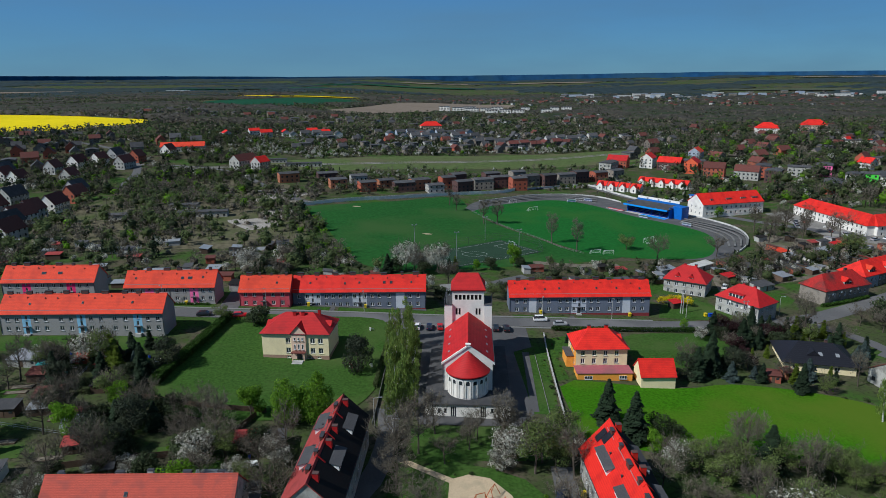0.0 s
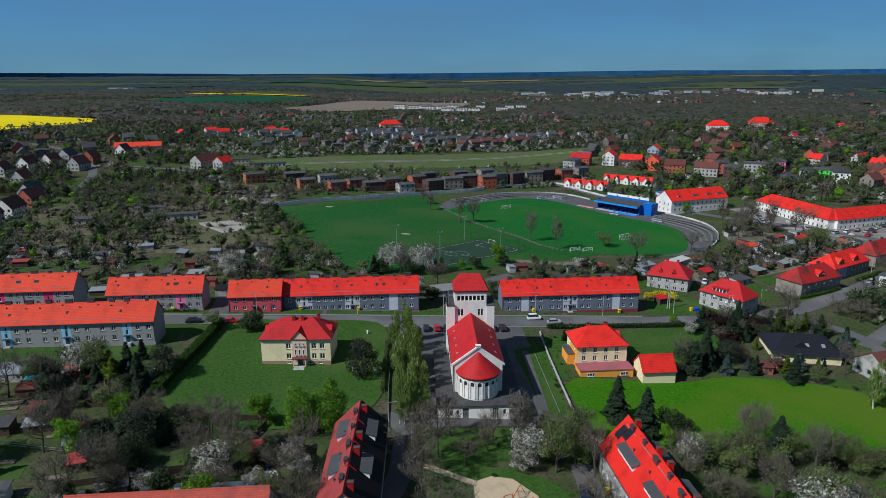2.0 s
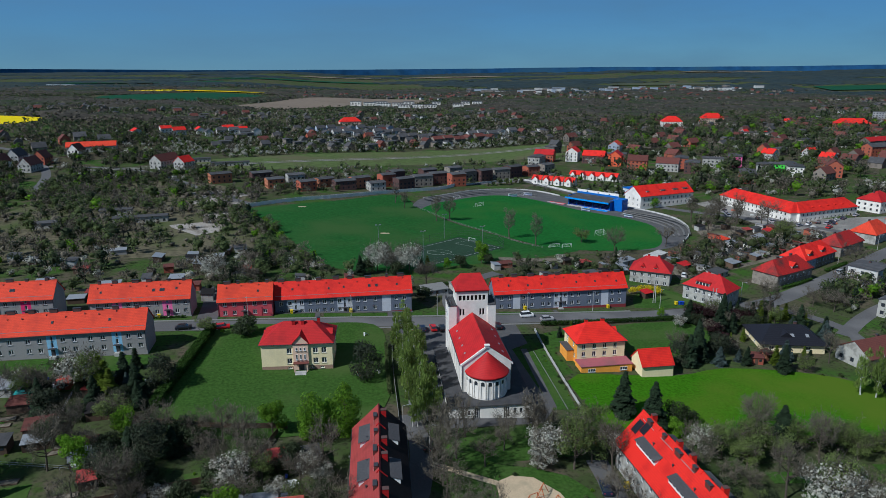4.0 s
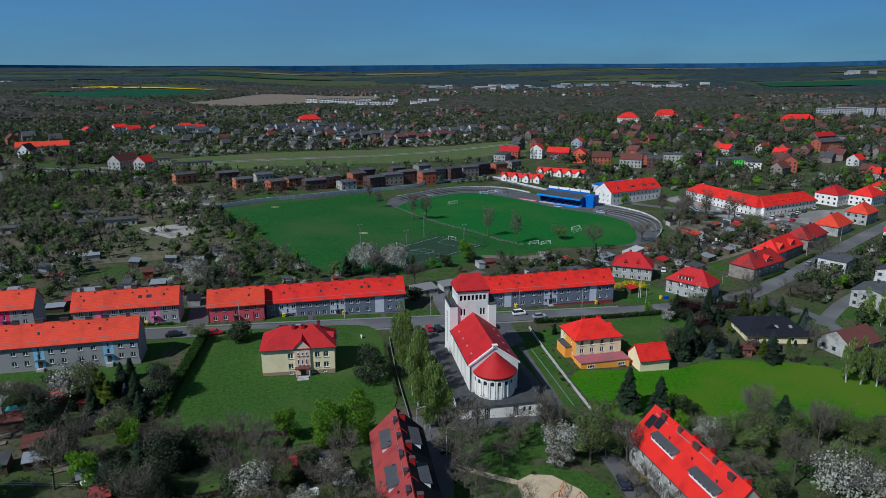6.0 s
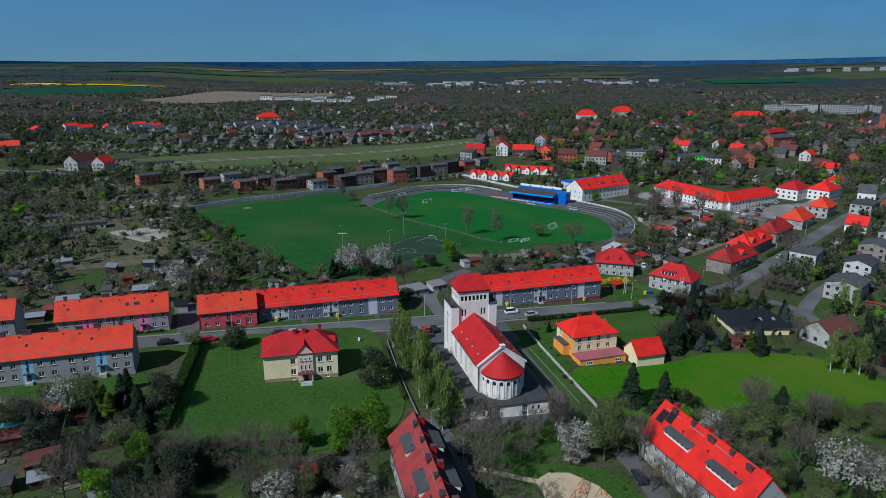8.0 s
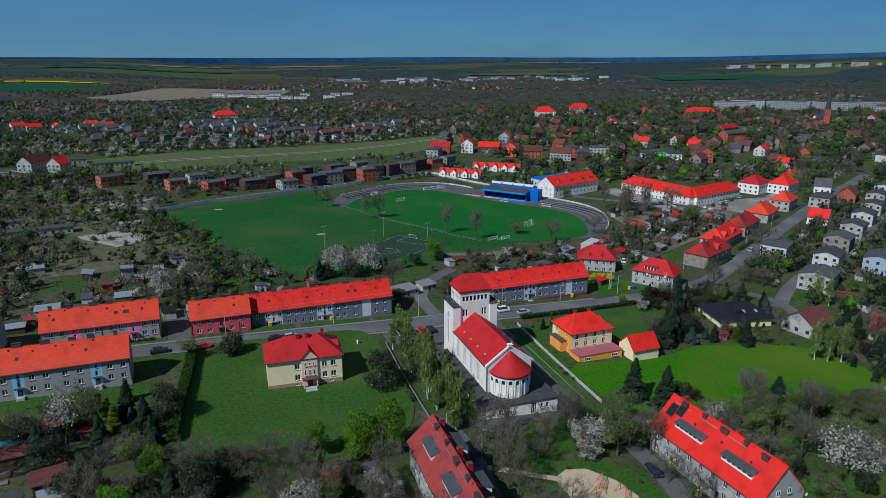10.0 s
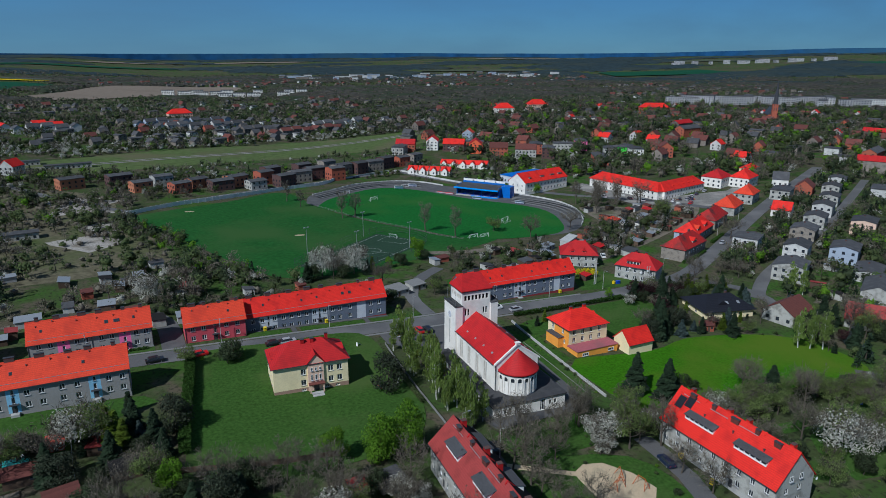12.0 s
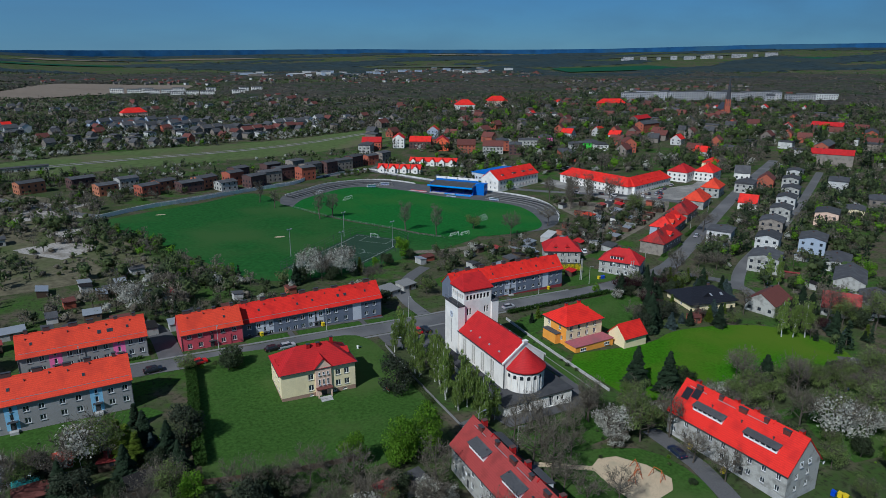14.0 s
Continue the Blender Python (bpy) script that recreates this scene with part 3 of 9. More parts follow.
# grass
patch("lawn", [(-76, 150), (-73, 171), (-69, 205), (-45, 207), (-20, 206), (-17, 185), (-18, 160), (-26, 146), (-43, 142), (-60, 143)], 0.16, LAWN, "wide green lawn round the pale yellow house", "lawn")
patch("lawn", [(33, 140), (31.5, 165), (36, 169), (64, 166), (80, 169), (100, 165), (115, 156), (120, 140), (114, 127), (98, 127), (80, 130), (57, 132), (44, 136)], 0.05, LAWN_VIVID, "vivid green mown lawn behind the parish house", "lawn")
patch("lawn", [(57, 180), (58, 200), (75, 204), (92, 201), (86, 186), (72, 179)], 0.05, LAWN, "lawn beside the parish house", "lawn")
patch("lawn", [(21.5, 150), (20.5, 184), (29.5, 186), (28.5, 150)], 0.05, LAWN, "narrow grass strip beside the church yard", "lawn")
patch("lawn", [(31.3, 168), (31.8, 196), (38, 199), (53, 200), (54, 189), (35, 187), (35, 170)], 0.05, LAWN, "garden lawn round the parish house", "lawn")
for x0, x1 in ((-52, -39), (-36, -15), (-12, -3), (24, 43), (46, 70)):
    patch("grass_verge", [(x0, 212.2), (x1, 212.6), (x1, 216.2), (x0, 216.2)], 0.06, LAWN, "mown grass verge before the flats", "verge", smooth=False)
patch("grass_verge", [(-135, 177), (-88, 179), (-82, 187.5), (-135, 187)], 0.05, LAWN, "mown grass before the grey flats", "verge")
patch("grass_verge", [(-110, 212.6), (-78, 213.2), (-78, 216), (-110, 216)], 0.06, LAWN, "mown grass verge before the flats", "verge", smooth=False)
patch("football_field", [(-84, 390), (-60, 402), (-30, 417), (8, 440), (18, 392), (32, 356), (49, 329), (62, 309), (84, 299), (60, 286), (20, 273), (-10, 264), (-32, 268), (-46, 296), (-62, 340)], 0.05, TURF_WORN, "green training field beside the stadium", "field")
patch("stadium_terrace", [(14, 404), (22, 427), (41, 442), (63, 459), (90, 464), (109, 455), (125, 426), (152, 385), (161, 358), (158, 334), (147, 313), (134, 299), (118, 293), (100, 300), (60, 330), (30, 372)], 0.07, PAVING, "grey worn terraces and track round the pitch", "terrace")
patch("football_field", [(17, 392), (30, 413), (48, 428), (66, 440), (82, 441), (98, 425), (116, 389), (134, 363), (141, 342), (135, 318), (121, 297), (95, 295), (70, 303), (49, 331), (32, 360)], 0.10, PITCH_GRASS, "green football pitch of the stadium", "field")
patch("sports_court", [(-22.5, 279), (29, 324), (47, 303), (5, 270)], 0.09, TURF_DARK, "dark fenced sports court with white lines", "court", smooth=False)
patch("waste_land", [(-190, 296), (-120, 288), (-70, 300), (-72, 340), (-92, 390), (-88, 425), (-110, 470), (-160, 490), (-200, 440), (-212, 380), (-205, 330)], 0.03, DRY_GRASS, "waste land of dry grass and brambles", "waste land", 14)
patch("waste_ground", [(-98, 326), (-84, 340), (-90, 352), (-82, 366), (-92, 382), (-104, 372), (-100, 356), (-116, 350), (-108, 338)], 0.04, SANDY, "bare sandy waste ground among scrub", "waste ground")
patch("waste_ground", [(-122, 402), (-100, 408), (-88, 402), (-92, 426), (-80, 436), (-98, 440), (-110, 452), (-128, 440), (-116, 424)], 0.04, SANDY, "bare sandy waste ground among scrub", "waste ground")
patch("playground_sand", [(1.0, 110), (0.6, 116), (1.0, 122), (5, 124), (9.5, 123), (13.6, 117.5), (15, 111.5), (12, 108.4), (7, 107.6)], 0.06, SAND, "pale sand of a small playground", "playground")
patch("rail_meadow", [(-150, 540), (-112, 536), (-11, 572), (144, 622), (230, 660), (240, 715), (163, 716), (-10, 662), (-134, 602), (-160, 566)], 0.06, FIELD_PALE, "pale grass along the railway line", "meadow")
patch("lawn", [(-11, 101), (-11.5, 117), (-8, 124), (3, 128), (17, 123), (21, 113), (18, 101), (4, 98)], 0.04, LAWN, "green lawn round the small playground", "lawn", 5)
patch("lawn", [(-6, 128), (-8, 141), (4, 143), (20, 142), (26, 138), (24, 131), (8, 129)], 0.04, LAWN, "rough grass behind the church yard", "lawn", 5)
patch("lawn", [(60, 97), (84, 94), (104, 99), (110, 112), (92, 117), (66, 113)], 0.04, LAWN, "garden lawn behind the old flats", "lawn", 6)
patch("lawn", [(75, 217.6), (90, 216.2), (106, 215.5), (102, 226), (92, 238), (80, 230)], 0.05, LAWN, "lawn between the villas", "lawn", 6)
patch("lawn", [(108, 232), (119, 227), (132, 236), (128, 246), (112, 246)], 0.05, LAWN, "lawn beside the white villa", "lawn", 6)
patch("lawn", [(134, 223.5), (150, 229.4), (166, 237.5), (164, 240.5), (148, 233), (133, 227)], 0.05, LAWN, "mown grass before the old house", "lawn", 6)
patch("lawn", [(28, 232), (70, 236), (84, 246), (92, 258), (60, 252), (30, 246)], 0.04, LAWN, "garden lawn behind the flats", "lawn", 6)
# far fields
patch("rape_field", [(-1150, 1030), (-662, 1010), (-430, 905), (-374, 862), (-394, 802), (-482, 742), (-700, 770), (-1150, 800)], 0.5, RAPE, "field of flowering yellow rapeseed", "field", 60)
patch("wheat_field", [(-489, 1361), (-514, 1600), (-274, 1780), (-193, 1620), (-378, 1254)], 1.0, FIELD_GREEN, "green winter wheat field", "field", 60)
patch("rape_field", [(-560, 1850), (-560, 1940), (-379, 1985), (-230, 1930), (-250, 1885), (-384, 1835)], 2.0, RAPE, "field of flowering yellow rapeseed", "field", 60)
patch("ploughed_field", [(-228, 1230), (-165, 1480), (-100, 1780), (74, 1830), (190, 1740), (99, 1470), (-40, 1360), (-150, 1216)], 1.2, FIELD_BROWN, "brown ploughed field", "field", 60)
for cx, cy, a, b, rz, fm, lab in ((-760, 1280, 200, 60, -20, FIELD_DULL, "pale fallow meadow far off"), (-250, 1950, 300, 60, 5, FIELD_DULL, "pale fallow meadow far off"), (1780, 2000, 330, 190, -12, FIELD_GREEN, "green wheat field far off"),
                              (1250, 2500, 300, 90, -20, FIELD_DULL, "pale fallow meadow far off"), (700, 3000, 500, 90, 0, FIELD_DULL, "pale fallow meadow far off"), (-900, 2600, 600, 100, 12, FIELD_GREEN, "green wheat field far off"),
                              (-200, 3100, 500, 90, 0, FIELD_GREEN, "green wheat field far off"), (2600, 2600, 500, 130, -35, FIELD_DULL, "pale fallow meadow far off"), (2300, 3500, 600, 120, -30, FIELD_BROWN, "brown field on the hills"),
                              (-1500, 2200, 420, 90, 20, FIELD_BROWN, "brown ploughed field far off"), (300, 3700, 700, 110, 0, FIELD_BROWN, "brown field on the hills"), (2900, 1700, 380, 120, -50, FIELD_GREEN, "green wheat field far off")):
    c, s = math.cos(radians(rz)), math.sin(radians(rz))
    patch("far_field", [(cx + c * u * a * .8 - s * v * b * .7, cy + s * u * a * .8 + c * v * b * .7) for u, v in ((-1, -1), (1, -0.8), (0.9, 1), (-0.8, 0.9))], 3.0, fm, lab, "field", 60, smooth=False)
# roads and paths
strip("road", [(-260, 190), (-140, 205), (-95, 208), (-60, 207.5), (-30, 208), (0, 208.5), (30, 210), (62, 210.5), (85, 211), (110, 214), (130, 218), (165, 236), (205, 258), (240, 277), (308, 313), (420, 370)], 7.4, 0.08, ASPHALT, "worn grey asphalt street", category="road", cross=2)
strip("road", [(124, 214), (133, 203), (138, 190), (134, 178), (124, 168)], 4.6, 0.085, ASPHALT, "grey asphalt lane between gardens", category="road")
strip("road", [(134, 186), (160, 203), (214, 226), (270, 251), (327, 280), (400, 318)], 5.2, 0.09, ASPHALT, "grey residential street between small houses", category="road")
strip("road", [(8, 214), (9, 232), (20, 250), (34, 262)], 5.0, 0.09, ASPHALT, "short access lane behind the flats", category="road")
strip("road", [(-73, 212), (-74, 232), (-80, 246)], 6.5, 0.092, PAVING, "reddish paved yard entrance between flats", category="road")
strip("road", [(-24, 104), (-15.5, 120), (-13, 138), (-14.5, 150)], 5.0, 0.085, ASPHALT, "lane leading up to the church", category="road")
strip("road", [(20, 98), (24.5, 112), (25.5, 128)], 5.0, 0.085, ASPHALT, "service lane before the flats", category="road")
strip("road", [(-330, 560), (-190, 545), (-110, 440), (-80, 404), (-58, 420), (-26, 438), (8, 459), (38, 472), (62, 485), (112, 505), (150, 540)], 5.0, 0.09, ASPHALT, "asphalt street behind the stadium", category="road")
strip("road", [(112, 505), (122, 472), (140, 432), (160, 400), (180, 370), (215, 330), (235, 290)], 6.0, 0.095, ASPHALT, "asphalt street past the stand", category="road")
strip("road", [(-520, 690), (-430, 700), (-330, 650), (-280, 600), (-240, 520), (-220, 440)], 6.0, 0.09, ASPHALT, "pale country road", category="road")
strip("railway_track", [(-230, 535), (-132, 566), (-18, 609), (158, 683), (330, 750)], 3.0, 0.20, GRAVEL, "pale gravel bed of a railway track", category="railway")
strip("railway_track", [(-230, 541), (-134, 572), (-20, 615), (156, 689), (330, 757)], 2.2, 0.20, GRAVEL, "pale gravel bed of a railway track", category="railway")
strip("pavement", [(-52, 217.0), (-6, 217.0)], 1.4, 0.10, PAVING, "narrow pavement along the flats", category="pavement", kind="structure")
strip("pavement", [(-140, 213.2), (-95, 212.8), (-60, 212.2), (0, 213.0), (30, 214.6), (72, 214.8)], 0.9, 0.11, KERB, "grey kerbed pavement along the street", thick=0.12, category="pavement")
strip("pavement", [(-60, 203.0), (-30, 203.4), (-2, 204.0), (30, 205.4), (62, 205.8), (84, 206.2)], 0.9, 0.11, KERB, "grey kerbed pavement along the street", thick=0.12, category="pavement")
strip("footpath", [(40, 284), (60, 281), (78, 283)], 5.0, 0.08, DIRT, "trodden earth path before the field", category="path")
strip("footpath", [(-11.5, 129.4), (-6, 126), (-2, 123.5), (1.6, 121.4)], 1.7, 0.09, SAND, "sandy footpath to the playground", category="path")
strip("footpath", [(112, 132), (122, 124), (140, 116)], 2.2, 0.08, PAVING, "paved garden path", category="path")
for x in (-38, -14, 44.5):
    strip("footpath", [(x, 212.4), (x, 217.0)], 1.5, 0.10, PAVING, "short paved path to a house door", category="path")
strip("footpath", [(24.6, 186), (24.2, 177.3), (23.6, 165), (22.9, 151)], 2.0, 0.10, PAVING, "grey paved path beside the church yard", category="path")
patch("allotment_earth", [(108, 247), (150, 262), (205, 288), (232, 316), (196, 322), (165, 340), (150, 300), (120, 284)], 0.04, DIRT, "trodden earth between allotment huts", "earth")
for x, y, a, b, rz in ((-111, 152, 8, 5, 8), (-99, 170.5, 7, 4, 4), (-121, 139, 7, 6, 5), (-94, 127, 6, 5, 10), (-84, 118, 6, 4, 12), (-66, 112, 5, 3.5, 10), (-108, 124, 7, 4, 6), (-60, 129, 5, 3, 12), (-120, 165, 6, 4, 4), (150, 268, 6, 4, 25), (172, 292, 7, 4, 25), (128, 262, 6, 4, 25), (66, 118, 9, 4, -5), (92, 118, 8, 4, -8)):
    c, s = math.cos(radians(rz)), math.sin(radians(rz))
    patch("garden_lawn", [(x + c * u * a - s * v * b, y + s * u * a + c * v * b) for u, v in ((-.5, -.5), (.5, -.5), (.5, .5), (-.5, .5))], 0.06, LAWN, "small green lawn of a garden plot", "lawn", smooth=False)
patch("church_yard", [(-7, 146), (-6.5, 190), (-14, 196), (-14, 204), (0, 205), (27, 205.5), (27, 190), (21, 186), (22.5, 150), (18, 144), (-6, 143)], 0.055, PAVING, "dark grey paved yard round the church", "yard", smooth=False)
patch("car_park", [(198, 330), (194, 392), (210, 398), (214, 372), (240, 334), (278, 332), (290, 338), (300, 330), (250, 302), (222, 306)], 0.06, GRAVEL, "grey gravelled yard before the long white house", "yard", smooth=False)


# ---- flats along the street ----
def flats(name, x0, x1, y_front, z, wall, bandmat, strips, us, doors, roof, label, D=9.0, H=6.4, rise=4.2, extra=(), plinth=PLINTH_RED, rz=0.0, chim=(), sky=(), arch=()):
    L = x1 - x0
    op = {"f": win_row(us, (0.95, 3.85)) + [(u, 2.4, 0.7, 1.5, 1) for u in doors] + [(u, 4.6, 0.7, 1.1, 1) for u in doors],
          "r": [], "l": []}
    op["f"] += [(u, 0.0, 1.1, 2.1, 0) for u in doors]
    m = pose((x0 + x1) / 2, y_front + D / 2, z, 0, 0, rz)
    ob = building(name, m, L, D, H, rise, label, [wall, bandmat, plinth], roof, openings=op, bands={"f": [(a, b, 1) for a, b in strips]}, zbands=[(-2.5, 0.05, 2)],
                  category="apartment building", group="flats along the street", chimneys=chim, skylights=sky)
    for u in (0.12, L / 2, L - 0.12):
        part("downpipe", Geo().tube((u - L / 2, -D / 2 - 0.09, 0.1), (u - L / 2, -D / 2 - 0.09, H - 0.3), 0.07, 0.07), METAL_DARK, ob)
    k = rise / (D / 2)
    rv = random.Random(int(x0 * 7))
    for q in range(int(L / 5)):
        u, y = -L / 2 + 2 + q * 5 + rv.uniform(-1, 1), -D / 2 * rv.uniform(.12, .3)
        zr = H + rise + y * k
        part("roof_vent", Geo().tube((u, y, zr), (u, y, zr + .75), .1, .1, 6).tube((u, y, zr + .7), (u, y, zr + .82), .2, .05, 6), METAL_DARK, ob)
    part("snow_guard", Geo().box(-L / 2 + .3, L / 2 - .3, -D / 2 * .9 - .02, -D / 2 * .9 + .02, H + rise * .1 + .2, H + rise * .1 + .34), METAL_GREY, ob)
    for u in doors:
        part("door_canopy", Geo().box(u - L / 2 - 1.0, u - L / 2 + 1.0, -D / 2 - 0.9, -D / 2 - 0.004, 2.15, 2.28), METAL_DARK, ob)
        part("door_step", Geo().box(u - L / 2 - 0.9, u - L / 2 + 0.9, -D / 2 - 1.1, -D / 2 - 0.004, -1.0, 0.0), CONCRETE, ob)
    return ob


def chim_row(L, n, w=1.6, h=1.25):
    rnd = random.Random(int(L * 10))
    return [(-L / 2 + (k + 0.5) * L / n + rnd.uniform(-0.8, 0.8), 0.15, w * rnd.choice((0.55, 1.0, 1.3)), h * rnd.choice((.8, 1, 1.1))) for k in range(n)]


US = [2.6, 5.5, 10.7, 13.7, 17.7, 20.1, 28.5, 30.9, 34.9, 37.9, 43.5, 46.3]
flats("apartment_block", 23.0, 72.0, 219.0, 0.3, RENDER_SLATE, RENDER_PALE, [(6.8, 9.4), (21.7, 26.8), (39.4, 42.1)], US + [22.6, 25.9], [24.3], ROOF_RED,
      "long slate-blue block of flats with pale stair bays and red roof", chim=chim_row(49, 9), sky=[(-19, 0.55, 0.6, 0.8), (-12, 0.6, 0.6, 0.8), (-7, 0.55, 0.6, 0.8), (6, 0.55, 0.6, 0.8), (13, 0.55, 0.6, 0.8), (21, 0.6, 0.6, 0.8)])
flats("apartment_block", -52.0, -6.2, 217.6, 3.2, RENDER_SLATE, RENDER_PALE, [(4.2, 9.6), (20.6, 25.6), (35.6, 38.6)], [2.2, 5.0, 8.8, 11.6, 14.0, 16.4, 18.8, 21.4, 24.8, 27.4, 29.8, 33.2, 40.4, 43.2], [6.9, 23.1], ROOF_RED,
      "long slate-blue block of flats with pale stair bays and red roof", chim=chim_row(45.8, 8), sky=[(-17, 0.5, 0.6, 0.8), (-5, 0.55, 0.6, 0.8), (0, 0.5, 0.6, 0.8), (8.6, 0.5, 0.9, 1.0), (11, 0.5, 0.9, 1.0), (18, 0.5, 0.6, 0.8)])
flats("apartment_block", -69.6, -52.3, 214.9, 5.0, RENDER_RED, RENDER_RED, [], [2.2, 5.2, 11.6, 14.8], [8.4], ROOF_ORANGE, "short crimson block of flats with an orange roof", H=5.7, rise=4.1, chim=chim_row(17, 4), sky=[(4, 0.5, 0.6, 0.8)], plinth=RENDER_RED)
flats("apartment_block", -109.0, -78.2, 216.2, 6.3, RENDER_GREY, RENDER_PINK, [(7.0, 10.0), (22.2, 25.2)], [2.6, 5.4, 11.8, 14.0, 17.8, 20.4, 26.6, 29.2], [8.5, 23.7], ROOF_ORANGE,
      "grey block of flats with pink stair bays and orange roof", H=5.9, rise=4.3, chim=chim_row(31, 6), sky=[(-12, .5, .6, .8), (4, 0.5, 0.9, 1.0), (6.6, 0.5, 1.5, 1.0), (11, .45, .6, .8)], plinth=RENDER_GREY)
flats("apartment_block", -151.0, -119.2, 216.6, 8.3, RENDER_GREY, RENDER_MAGENTA, [(7.0, 10.0), (22.2, 25.2)], [2.6, 5.4, 11.8, 14.0, 17.8, 20.4, 26.6, 29.2], [8.5, 23.7], ROOF_ORANGE,
      "grey block of flats with magenta stair bays and orange roof", H=5.9, rise=4.3, chim=chim_row(31.5, 6), sky=[(-2, 0.5, 1.5, 1.0), (3.6, 0.5, 1.5, 1.0)], plinth=RENDER_GREY)
flats("apartment_block", -134.0, -84.6, 188.6, 6.4, RENDER_GREY, RENDER_BLUE, [(6.8, 9.4), (23.4, 26.0), (40.4, 43.0)], [2.4, 5.2, 11.0, 14.0, 18.6, 21.6, 27.6, 30.6, 34.8, 38.0, 44.8, 47.8], [8.1, 24.7, 41.7], ROOF_ORANGE,
      "long grey block of flats with light blue stair bays", H=6.6, rise=4.3, chim=chim_row(50.5, 9), sky=[(-16, .55, .6, .8), (0, .5, .6, .8), (15, .5, .6, .8)], plinth=RENDER_GREY)


# ---- houses with gardens ----
def eave_boards(ob, L, D, H, over):
    a, b = L / 2 + over, D / 2 + over
    for x0, x1, y0, y1 in ((-a, a, -b - 0.1, -b), (-a, a, b, b + 0.1), (-a - 0.1, -a, -b, b), (a, a + 0.1, -b, b)):
        part("gutter", Geo().box(x0, x1, y0, y1, H - 0.1, H + 0.06), METAL_DARK, ob)


def dormer(ob, x, y, z, w, h, d, wall, roof_m, turn=0.0, gable=0.0):
    """A dormer that looks to local -y of its own turn."""
    dm = part("dormer", Geo().box(-w / 2, w / 2, 0, d, 0, h), wall, ob, at=pose(x, y, z, 0, 0, turn))
    r = Geo()
    if gable:
        r.face([(-w / 2 - .25, -.25, h - 0.1), (0, -.25, h + gable), (0, d, h + gable), (-w / 2 - .25, d, h - 0.1)])
        r.face([(w / 2 + .25, -.25, h - 0.1), (w / 2 + .25, d, h - 0.1), (0, d, h + gable), (0, -.25, h + gable)])
        r.face([(-w / 2 - .25, -.25, h - 0.1), (w / 2 + .25, -.25, h - 0.1), (0, -.25, h + gable)])
    else:
        r.box(-w / 2 - .2, w / 2 + .2, -.3, d, h, h + 0.12)
    part("dormer_roof", r, roof_m, dm)
    n = max(1, int(w / 1.1))
    for k in range(n):
        u = -w / 2 + w * (k + 0.5) / n
        part("pane", Geo().box(u - w / n * 0.38, u + w / n * 0.38, -0.03, -0.004, 0.15, h - 0.15), GLASS, dm)
    return dm


# pale yellow house on the lawn
zy = 2.75
yh = building("villa", pose(-41.9, 182.4, zy, 0, 0, -4.2), 19.3, 12.0, 7.8, 4.4, "pale yellow villa with a crimson hipped roof", [RENDER_YELLOW, RENDER_PEACH, PLINTH], ROOF_CRIMSON, "hip", 8.0, 0.55,
              {"f": [(7.6, 1.9, 1.35, 1.6, 2), (7.6, 4.9, 1.35, 1.6, 2), (14.7, 1.9, 1.35, 1.6, 2), (17.0, 1.9, 1.35, 1.6, 2), (14.7, 4.9, 1.35, 1.6, 2), (17.0, 4.9, 1.35, 1.6, 2), (7.6, 0.35, 1.1, 0.55, 2), (13.6, 0.35, 1.1, 0.55, 2), (16.4, 0.35, 1.1, 0.55, 2)],
               "l": [(3, 2.0, 1.0, 1.3, 2), (6, 2.0, 1.0, 1.3, 2), (9, 2.0, 1.0, 1.3, 2), (3, 4.8, 1.0, 1.3, 2), (6, 4.8, 1.0, 1.3, 2), (9, 4.8, 1.0, 1.3, 2)]},
              zbands=[(-2.5, 1.25, 2)], chimneys=[(-1.2, -0.9, 0.9, 1.0), (1.3, -0.9, 0.9, 1.0), (5.5, 1.2, 0.8, 1.2)], chimney_mat=ROOF_CRIMSON)
eave_boards(yh, 19.3, 12.0, 7.8, 0.55)
g = Geo()
zb = 8.3
g.prism([(-0.75 - 0.2, -6.45), (3.15, -6.45), (3.15, -5.9), (-0.95, -5.9)], -1.0, zb)
g.face([(-0.95, -6.45, zb), (3.15, -6.45, zb), (1.1, -6.45, zb + 2.2)])
part("gable_bay", g, RENDER_PEACH, yh, "peach gabled stair bay")
g = Geo()
for sx in (-1, 1):
    a = 1.1 + sx * 2.35
    g.face([(a, -6.75, zb - 0.25), (1.1, -6.75, zb + 2.3), (1.1, -0.5, zb + 2.3), (a, -2.4, zb - 0.25)][::sx])
    g.face([(a, -6.75, zb - 0.45), (1.1, -6.75, zb + 2.1), (1.1, -6.75, zb + 2.3), (a, -6.75, zb - 0.25)][::sx])
part("gable_roof", g, ROOF_CRIMSON, yh)
for u in (0.0, 1.1, 2.2):
    add_window(yh, u, -6.5, 3.2, 0, 0.55, 1.6, 1)
    add_window(yh, u, -6.5, 5.9, 0, 0.55, 0.9, 1)
part("porch_roof", Geo().box(-1.0, 3.2, -7.9, -6.46, 2.45, 2.65), ROOF_BROWN, yh)
for u in (-0.6, 2.8):
    part("porch_post", Geo().box(u - 0.14, u + 0.14, -7.7, -7.4, -0.5, 2.45), RENDER_PEACH, yh)
part("door", Geo().box(0.4, 1.8, -6.52, -6.46, 0.2, 2.3), METAL_DARK, yh)
part("porch_steps", Geo().box(-0.4, 2.6, -9.6, -7.4, -0.8, 0.15).box(-0.4, 2.6, -8.6, -7.4, 0.15, 0.35), CONCRETE, yh)
